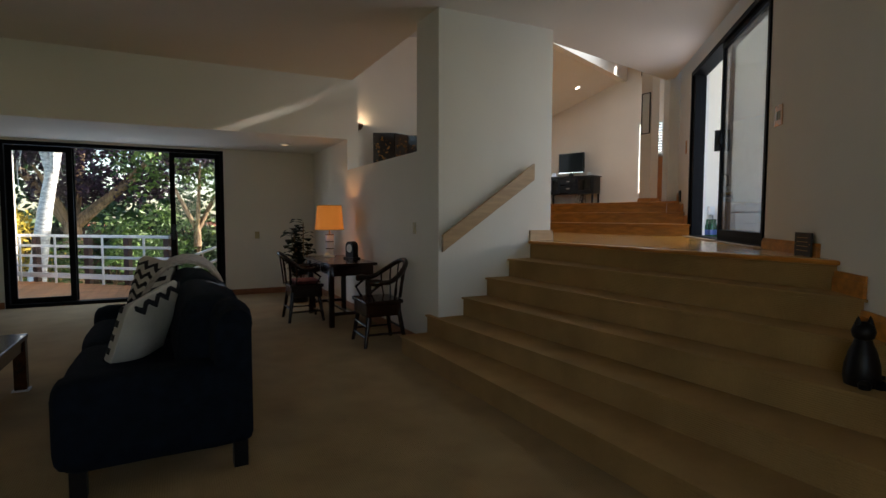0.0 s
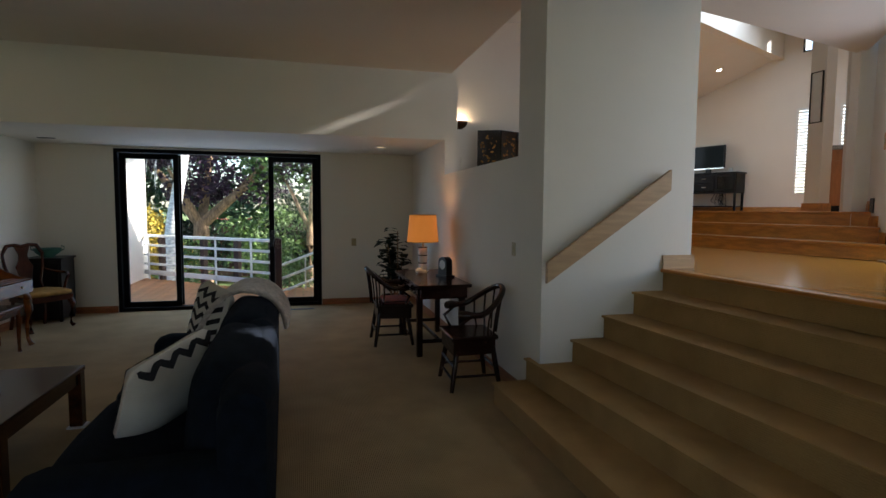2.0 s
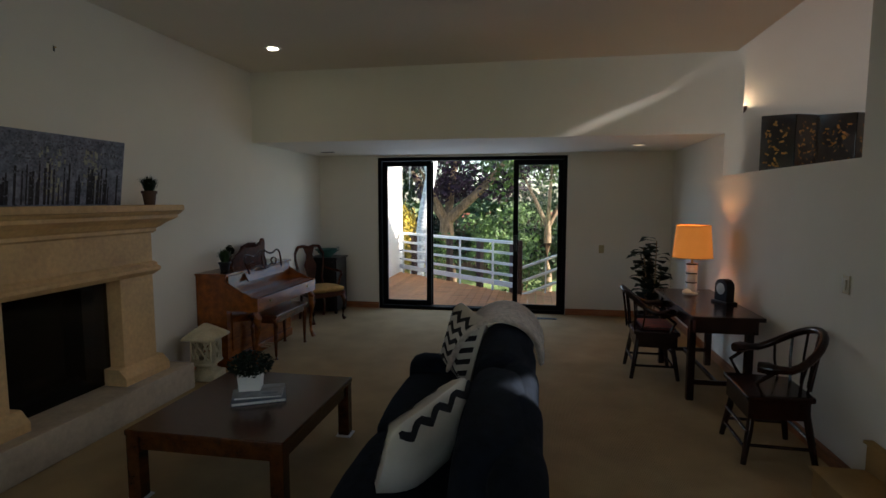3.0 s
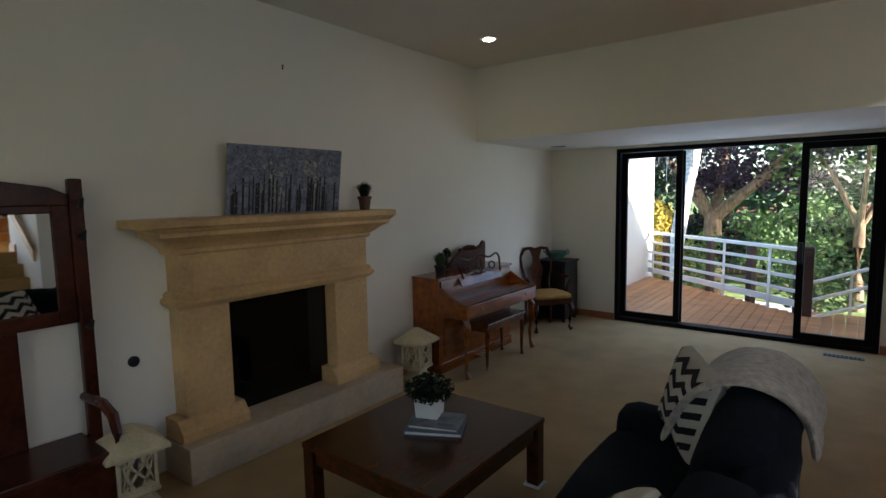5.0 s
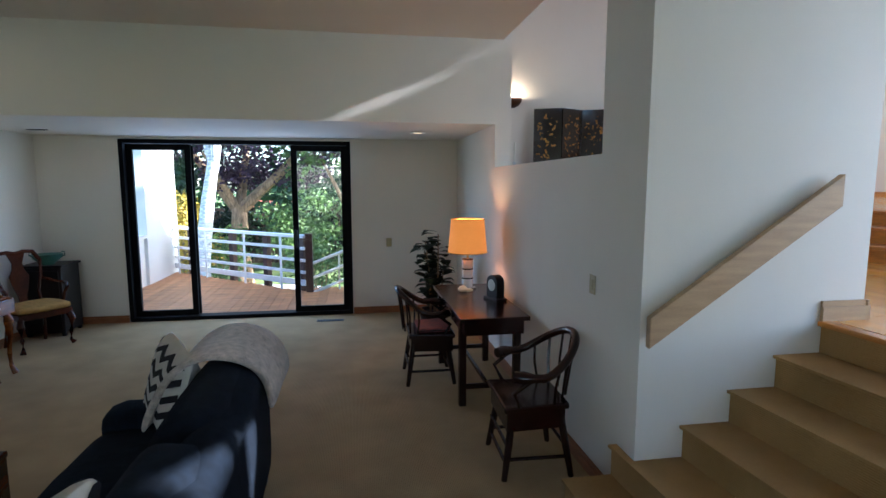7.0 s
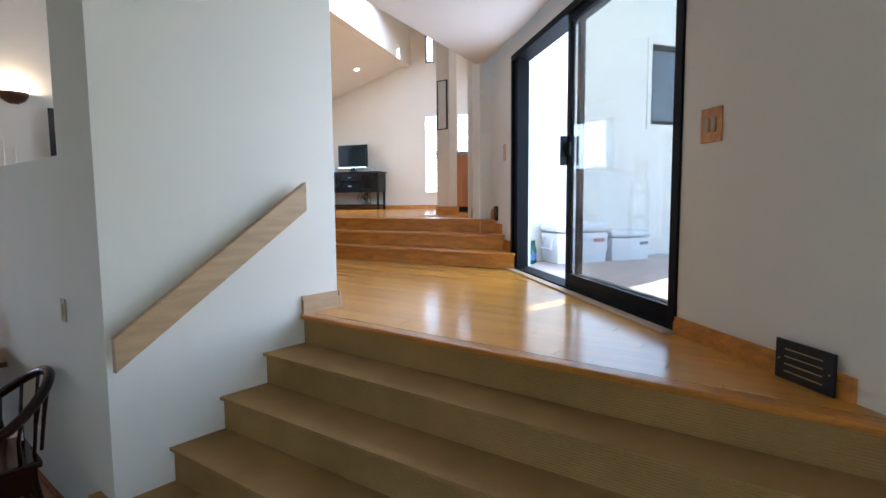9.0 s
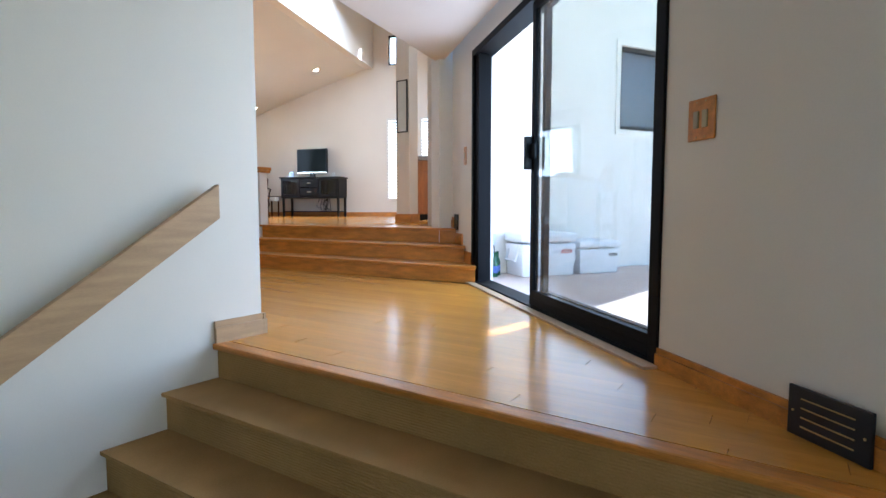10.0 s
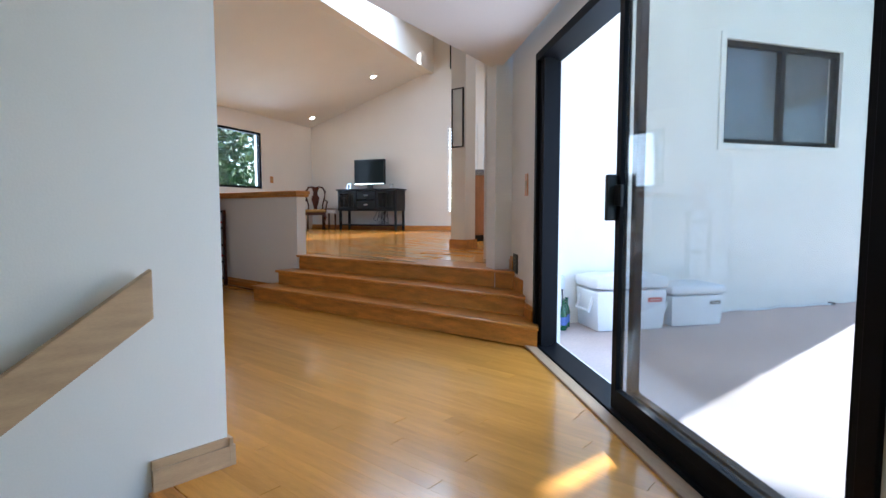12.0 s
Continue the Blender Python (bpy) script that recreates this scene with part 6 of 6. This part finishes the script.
def cooler(m, w, d, h, label, sticker):
    ob = thing("ice_chest", m, label, "cooler", "ice chests on the patio")
    b = nb()
    lo = [b.verts.new((x * 0.94, y * 0.92, 0)) for x, y in ((-w / 2, -d / 2), (w / 2, -d / 2), (w / 2, d / 2), (-w / 2, d / 2))]
    hi = [b.verts.new((x, y, h * 0.74)) for x, y in ((-w / 2, -d / 2), (w / 2, -d / 2), (w / 2, d / 2), (-w / 2, d / 2))]
    b.faces.new(lo[::-1])
    b.faces.new(hi)
    for i in range(4):
        b.faces.new((lo[i], lo[(i + 1) % 4], hi[(i + 1) % 4], hi[i]))
    part("tub", b, COOLER, ob, bevel=0.025, smooth=True)
    part("lid", soft_block(-w / 2 - 0.012, w / 2 + 0.012, -d / 2 - 0.012, d / 2 + 0.012, h * 0.75, h, 0.04, 6, 0.04), COOLER, ob, smooth=True)
    for s in (-1, 1):
        part("handle", tube(nb(), [(s * w * 0.49, -0.11, h * 0.62), (s * (w / 2 + 0.03), -0.11, h * 0.36), (s * (w / 2 + 0.03), 0.11, h * 0.36), (s * w * 0.49, 0.11, h * 0.62)], 0.014, 6), COOLER, ob)
        part("hinge", bx(s * w * 0.3 - 0.03, s * w * 0.3 + 0.03, d / 2 - 0.005, d / 2 + 0.012, h * 0.66, h * 0.80), COOLER, ob)
    part("badge", bx(w * 0.22, w * 0.42, -d / 2 - 0.004, -d / 2 + 0.004, h * 0.52, h * 0.60), sticker, ob, "printed maker's badge")
    part("badge_bar", bx(w * 0.25, w * 0.39, -d / 2 - 0.0055, -d / 2 - 0.004, h * 0.55, h * 0.57), PAPER, ob)
    return ob


aw = math.degrees(math.atan2(-0.484, 0.875))
cooler(pose(4.89, 0.055, 1.04, 0, 0, aw - 5), 0.66, 0.40, 0.47, "large white plastic ice chest by the patio wall", REDLABEL)
cooler(pose(5.46, -0.30, 1.04, 0, 0, aw - 4), 0.54, 0.36, 0.37, "small white plastic ice chest by the patio wall", BLACK)
for dx, dy in ((0, 0), (0.07, 0.03), (0.02, 0.085), (0.09, 0.10), (0.14, 0.05)):
    bt = thing("beer_bottle", pose(4.41 + dx, 0.34 + dy, 1.04), "empty green glass beer bottle standing on the patio", "bottle", "green bottles")
    part("glass", lathe(nb(), [(0.031, 0), (0.032, 0.01), (0.032, 0.14), (0.027, 0.165), (0.014, 0.20), (0.013, 0.245), (0.015, 0.25), (0.015, 0.26)], n=16), BOTTLE, bt, smooth=True)
    part("label", lathe(nb(), [(0.0325, 0.045), (0.0325, 0.115)], n=16), BLUELABEL, bt, "blue paper label")
so = thing("outdoor_socket", PW @ pose(0.62, 0, 1.42), "grey weatherproof socket box on the patio wall", "socket")
part("box", bx(-0.04, 0.04, -0.05, -0.0005, -0.06, 0.06), RAILPAINT, so, bevel=0.006)
part("cord", tube(nb(), [(0.02, -0.03, -0.06), (0.03, -0.035, -0.2), (0.05, -0.03, -0.374)], 0.006, 6), BLACK, so)
cd = thing("extension_cord", PW @ pose(1.4, -0.05, 1.04), "grey cord lying along the foot of the patio wall", "cord")
part("wire", tube(nb(), [(0.18 * i, 0.02 * math.sin(i * 1.3), 0.012 + 0.012 * (i % 3 == 1)) for i in range(15)], 0.011, 6), RAILPAINT, cd)
part("plug", bx(2.5, 2.56, -0.02, 0.02, 0.0, 0.03), BLACK, cd)

# ---- deck and railing ----
def rail_y(x):
    return 9.16 - 0.872 * (x + 4.86)


b = nb()
box(b, -5.45, -5.30, 5.2, 8.0, -1.2, 0.84)
box(b, -5.50, -5.25, 5.2, 8.05, 0.84, 0.90)
structure("wall_deck_low", b, STUCCO, "low white deck wall", "wall")
structure("wall_fin", bx(-5.46, -5.26, 8.05, 9.75, -1.2, 4.6), STUCCO, "white stucco fin wall at the deck's end", "wall")
rl = thing("deck_railing", pose(0, 0, 0), "grey-white railing with flat rails and dark posts round the deck", "railing")
ax, bxx = -5.26, -2.30


def along(x0, x1, zz0, zz1, t0, t1):
    d = Vector((1, -0.872, 0)).normalized()
    n = Vector((0.872, 1, 0)).normalized()
    p = [Vector((x0, rail_y(x0), 0)), Vector((x1, rail_y(x1), 0))]
    q = [p[0] + n * t0, p[1] + n * t0, p[1] + n * t1, p[0] + n * t1]
    return prism(nb(), [(v.x, v.y) for v in q], zz0, zz1)


part("cap_rail", along(ax, bxx, 0.90, 0.95, -0.07, 0.07), RAILPAINT, rl, bevel=0.006)
for z in (0.06, 0.27, 0.48, 0.69):
    part("rail", along(ax, bxx, z, z + (0.10 if z < 0.1 else 0.05), -0.04, 0.0), RAILPAINT, rl, bevel=0.004)
for x in (-4.86, -3.85, -3.11, -2.40):
    part("post", along(x - 0.045, x + 0.045, -0.3, 0.90, 0.001, 0.10), POSTPAINT, rl, bevel=0.004)
for x in (-4.4, -3.5, -2.75, -5.1):
    part("baluster", along(x - 0.018, x + 0.018, -0.05, 0.90, -0.055, -0.041), RAILPAINT, rl)
sr = thing("stair_railing", pose(-2.25, rail_y(-2.30) - 0.02, 0), "grey railing running down beside the garden steps", "railing")
part("newel", bx(-0.06, 0.06, -0.06, 0.06, -0.3, 0.98), POSTPAINT, sr, bevel=0.005)
for z in (0.88, 0.62, 0.36):
    part("rail", tube(nb(), [(0.06, 0, z - 0.42), (1.0, 0.35, z - 0.10), (2.2, 0.8, z + 0.02)], 0.028, 8), RAILPAINT, sr)
for t in (0.5, 1.1, 1.7):
    part("baluster", bx(t - 0.015, t + 0.015, 0.36 * t - 0.015, 0.36 * t + 0.015, -0.3, 0.55 + 0.1 * t), RAILPAINT, sr)

# ---- garden ----
def tree(name, x, y, z, h, r, bark, limbs, label, lean=0.0):
    ob = thing(name, pose(x, y, z), label, "tree")
    part("trunk", tube(nb(), [(0, 0, -0.2), (lean * 0.2, 0, h * 0.3), (lean * 0.6, 0.05, h * 0.7), (lean, 0.1, h)], [r * 1.35, r, r * 0.85, r * 0.7], 14), bark, ob, smooth=True)
    for dx, dy, dz, rr in limbs:
        part("limb", tube(nb(), [(lean, 0.1, h * 0.92), (lean + dx * 0.4, dy * 0.4, h + dz * 0.35), (lean + dx * 0.75, dy * 0.7, h + dz * 0.75), (lean + dx, dy, h + dz)], [rr, rr * 0.8, rr * 0.55, rr * 0.25], 8), bark, ob, smooth=True)
    return ob


rng = random.Random(30)
plum = tree("plum_tree", -4.9, 14.2, -1.15, 2.35, 0.30, BARK, ((-1.6, 0.3, 1.9, 0.18), (1.7, -0.3, 1.25, 0.19), (0.3, 0.8, 2.6, 0.16), (2.6, 0.2, 2.4, 0.12), (-0.7, -0.9, 1.5, 0.12)), "broad plum tree with a forked trunk and purple leaves")
b = nb()
for _ in range(64):
    c = (rng.uniform(-2.2, 5.2), rng.uniform(-1.0, 2.2), rng.uniform(3.1, 7.0))
    leaves(b, c, (rng.uniform(0.5, 1.1), rng.uniform(0.5, 1.0), rng.uniform(0.35, 0.7)), 210, 0.085, rng, 0.1)
part("crown", b, PLUMLEAF, plum, "dark purple leaves")
b = nb()
for _ in range(26):
    c = (rng.uniform(-1.6, 4.6), rng.uniform(-2.4, -0.8), rng.uniform(4.2, 6.6))
    leaves(b, c, (rng.uniform(0.3, 0.7), rng.uniform(0.3, 0.6), rng.uniform(0.25, 0.5)), 60, 0.10, rng, 0.1)
part("young_leaves", b, GREENLEAF, plum, "sunlit light green leaves")
for k in range(16):
    a, bb = rng.uniform(-1.9, 0.6), rng.uniform(-1.2, 0.2)
    part("hanging_twig", tube(nb(), [(a, bb, 4.9), (a - 0.25, bb - 0.3, 4.6), (a - 0.35 + rng.uniform(-0.1, 0.3), bb - 0.45, 3.9), (a - 0.3, bb - 0.5, 3.2 + rng.uniform(0, 0.5))], [0.03, 0.02, 0.014, 0.008], 5), BIRCH, plum)
bt = tree("birch_tree", -5.35, 11.5, -1.15, 3.6, 0.19, BIRCH, ((0.5, 0.1, 2.4, 0.11), (-0.6, 0.3, 2.2, 0.10), (0.2, -0.4, 1.6, 0.07)), "pale-barked tree leaning beside the deck", 0.45)
b = nb()
leaves(b, (0.4, 0, 6.2), (1.4, 1.2, 0.9), 500, 0.09, rng, 0.2)
part("crown", b, GREENLEAF, bt)
gr = tree("leafy_tree", -1.6, 13.6, -1.15, 2.2, 0.14, BARK, ((0.9, 0.2, 1.6, 0.08), (-0.8, 0.1, 1.5, 0.08), (0.1, -0.6, 1.9, 0.07)), "dense green tree in the garden")
b = nb()
for _ in range(40):
    c = (rng.uniform(-1.9, 2.6), rng.uniform(-1.2, 1.2), rng.uniform(1.0, 6.6))
    leaves(b, c, (rng.uniform(0.4, 0.9), rng.uniform(0.4, 0.8), rng.uniform(0.3, 0.6)), 130, 0.085, rng, 0.1)
part("crown", b, GREENLEAF, gr, "dense mid-green leaves")


def bush(x, y, z, r, n, size, mat, label, zs=0.8):
    ob = thing("garden_bush", pose(x, y, z), label, "bush")
    b = nb()
    for _ in range(12):
        leaves(b, (rng.uniform(-0.6, 0.6) * r, rng.uniform(-0.6, 0.6) * r, r * zs + rng.uniform(-0.6, 0.5) * r * zs), (r * 0.55, r * 0.55, r * 0.45), n // 12, size, rng, 0.2)
    part("foliage", b, mat, ob)
    for k in range(5):
        part("stem", tube(nb(), [(0, 0, -0.05), (0.3 * r * math.cos(k * 1.26), 0.3 * r * math.sin(k * 1.26), r * zs)], [0.03, 0.01], 5), BARK, ob)
    return ob


bush(-2.3, 10.2, -1.15, 0.85, 1300, 0.06, GREENLEAF, "round sunlit green bush beside the deck steps", 1.6)
bush(-4.95, 12.2, -1.15, 0.75, 1300, 0.06, GREENLEAF, "pale green bush under the birch", 1.5)
bush(-6.0, 12.5, -1.15, 1.25, 2400, 0.07, YELLOWLEAF, "tall bush covered in yellow flowers", 1.3)
bush(-8.4, 13.5, -1.15, 1.6, 2000, 0.07, YELLOWLEAF, "tall bush covered in yellow flowers", 1.5)
bush(-3.2, 15.6, -1.15, 1.0, 1000, 0.08, GREENLEAF, "green bush at the fence", 1.0)
for k in range(10):
    bush(-11.0 + 1.7 * k + rng.uniform(-0.3, 0.3), 17.2, -1.15, 1.25, 1300, 0.10, DARKLEAF if k % 2 else LEAF, "dark hedge bush along the fence", 1.0)
wd = nb()
for _ in range(420):
    c = (rng.uniform(-26, 14), rng.uniform(22, 27), rng.uniform(0.6, 9.5))
    leaves(wd, c, (rng.uniform(1.0, 2.0), rng.uniform(0.8, 1.6), rng.uniform(0.7, 1.4)), 90, 0.2, rng, 0.1)
part("far_trees", wd, LEAF, None, "dark mass of trees beyond the garden", kind="stuff", category="trees")
fn = thing("garden_fence", pose(0, 18.4, -1.15), "dark weathered board fence at the end of the garden", "fence")
me = None
for i in range(90):
    o = part("board", bx(-0.09, 0.09, -0.012, 0.012, 0, 2.1), FENCE, fn) if me is None else None
    if o is None:
        o = new("board", me)
        o.parent = fn
    me = o.data
    o.matrix_basis = pose(-13 + 0.19 * i, 0, rng.uniform(-0.04, 0.02))
for z in (0.4, 1.7):
    part("fence_rail", bx(-13.1, 4.1, 0.014, 0.06, z, z + 0.09), FENCE, fn)
hs = thing("neighbour_house", pose(-2.2, 30, -1.15), "low red-brown neighbouring house beyond the fence", "house")
part("wall", bx(-5, 5, 0, 4, 0, 1.55), BRICKRED, hs)
part("roof", profile(nb(), [(-0.5, 1.55), (4.5, 1.55), (2.0, 2.1)], -5.3, 5.3, pose(0, 0, 0, 0, 0, -90) @ pose(-4, 0, 0)), BRICKRED, hs)
part("window", bx(-1.0, 0.4, -0.03, 0.0, 0.5, 1.3), WHITEPOT, hs)
structure("pavement_garden", prism(nb(), [(-9.0, 9.0), (-1.2, 6.8), (-1.5, 9.2), (-2.4, 13.2), (-9.0, 15.2)], -1.2, -1.13), GRAVEL, "pale sunlit gravel under the deck's edge", "pavement")
# tree outside the picture window of the upper room
px = ROOM @ Vector((-7.5, -2.6, 0))
pine = tree("pine_tree", px.x, px.y, -1.15, 3.6, 0.2, BARK, ((0.9, 0.2, 1.4, 0.1), (-0.9, 0.3, 1.3, 0.1), (0.1, -0.5, 1.8, 0.09)), "blue-green conifer outside the picture window")
b = nb()
for _ in range(34):
    c = (rng.uniform(-1.3, 1.3), rng.uniform(-1.0, 1.0), rng.uniform(3.2, 6.6))
    leaves(b, c, (0.5, 0.5, 0.35), 130, 0.06, rng, 0.1, narrow=0.25)
part("crown", b, material("conifer_leaf", (0.03, 0.085, 0.06), 0.6, vary=0.4, scale=4), pine)
hz = nb()
for k in range(40):
    a = rng.uniform(0, 12)
    leaves(hz, (px.x - 14 + rng.uniform(0, 28), px.y + 14 + rng.uniform(0, 4), rng.uniform(-1.0, 2.2)), (1.6, 1.0, 0.7), 40, 0.25, rng, 0.2)
part("far_hedge", hz, LEAF, None, "low trees beyond the upper window", kind="stuff", category="trees")

# ---- boards of the deck ----
me = {}
dk = tagged(new("deck"), "reddish-brown timber deck outside the garden door", "deck", kind="structure")
part("joist", bx(-5.3, 2.0, 5.25, 5.35, -0.25, -0.078), POSTPAINT, dk)
i = 0
x = -5.29
while x < 1.6:
    y1 = min(rail_y(x + 0.07) + 0.02, 9.6) if x < -2.4 else 7.3
    part("deck_board", bx(x, x + 0.134, 5.202, y1, -0.075, -0.045 + 0.002 * rng.random()), DECKWOOD, dk)
    x += 0.14

# ---- oak strips of the landing ----
rng = random.Random(77)
fl = bpy.data.objects["floor_landing"]
SW = 0.082
lens = (0.95, 1.4, 1.9)
strips = {}


def strip(L):
    if L not in strips:
        b = bx(0.0003, SW - 0.0003, 0.0003, L - 0.0003, 0, 0.008)
        me = bpy.data.meshes.new("oak_strip")
        b.to_mesh(me)
        b.free()
        me.materials.append(OAK)
        strips[L] = me
    return strips[L]


count = 0
tilt = math.degrees(math.atan(0.06))
rest = nb()
for k in range(-1, 46):
    x0 = nose(6, 0) + 0.052 + SW * k
    y = -4.4 + rng.uniform(0, 0.9)
    while y < 5.2:
        L = rng.choice(lens)
        m = Matrix.Translation((x0 - 0.06 * y, y, Z1 - 0.008)) @ pose(0, 0, 0, 0, 0, tilt)
        c = [m @ Vector(p) for p in ((0, 0, 0), (SW, 0, 0), (0, L, 0), (SW, L, 0))]

        def inside(p):
            side = (p.x - BX) * -DY + (p.y - BY) * DX
            return side > 0.0 and p.x < 3.55 - 0.06 * p.y and p.x > nose(6, p.y) + 0.045 and not (p.y > -0.004 and p.x < 1.337 and p.y < 0.175) and p.x > 0.175 and p.y < 5.24

        hits = [inside(p) for p in c]
        if all(hits) and count < 300 and y < 4.4:
            o = new("oak_strip", strip(L))
            o.parent = fl
            o.matrix_basis = m
            count += 1
        elif min(p.x for p in c) < 3.6:
            # trimmed strips along the edges
            poly = [c[0], c[1], c[3], c[2]]
            planes = [(Vector((BX, BY, 0)), Vector((-DY, DX, 0))), (Vector((3.55, 0, 0)), Vector((-1, -0.06, 0))), (Vector((1.126, 0, 0)), Vector((1, 0.04, 0))), (Vector((0, 5.24, 0)), Vector((0, -1, 0)))]
            if c[0].y > -0.5 and min(p.x for p in c) < 1.34:
                planes.append((Vector((1.337, 0, 0)), Vector((1, 0, 0))) if c[0].y > -0.004 and max(p.x for p in c) > 1.345 else (Vector((0, -0.002, 0)), Vector((0, -1, 0))))
            for co, no in planes:
                out = []
                for i in range(len(poly)):
                    p, q = poly[i], poly[(i + 1) % len(poly)]
                    dp, dq = (p - co).dot(no), (q - co).dot(no)
                    if dp >= 0:
                        out.append(p)
                    if dp * dq < 0:
                        out.append(p.lerp(q, dp / (dp - dq)))
                poly = out
                if len(poly) < 3:
                    break
            if len(poly) >= 3:
                prism(rest, [(p.x, p.y) for p in poly], Z1 - 0.008, Z1)
        y += L
part("oak_strip_rest", rest, OAK, fl, kind="stuff")
# upper floor strips, joined: they stay far off
up = nb()
for k in range(70):
    x0, y = 3.98 + SW * k, 1.7 + rng.uniform(0, 0.9)
    while y < 9.5:
        L = rng.choice(lens)
        p0 = Vector((x0 - 0.06 * y, y, 0))
        q = ROOM.inverted() @ p0
        if q.y < -0.15 and q.x > U0 + 0.1 and p0.x > 3.85 - 0.06 * (y - 1.7):
            box(up, x0 - 0.06 * y + 0.0008, x0 - 0.06 * y + SW - 0.0008, y + 0.0008, y + L - 0.0008, Z2 - 0.008, Z2 + 0.0005 * rng.random())
        y += L
part("oak_strip_upper", up, OAK, bpy.data.objects["floor_upper"], kind="stuff")
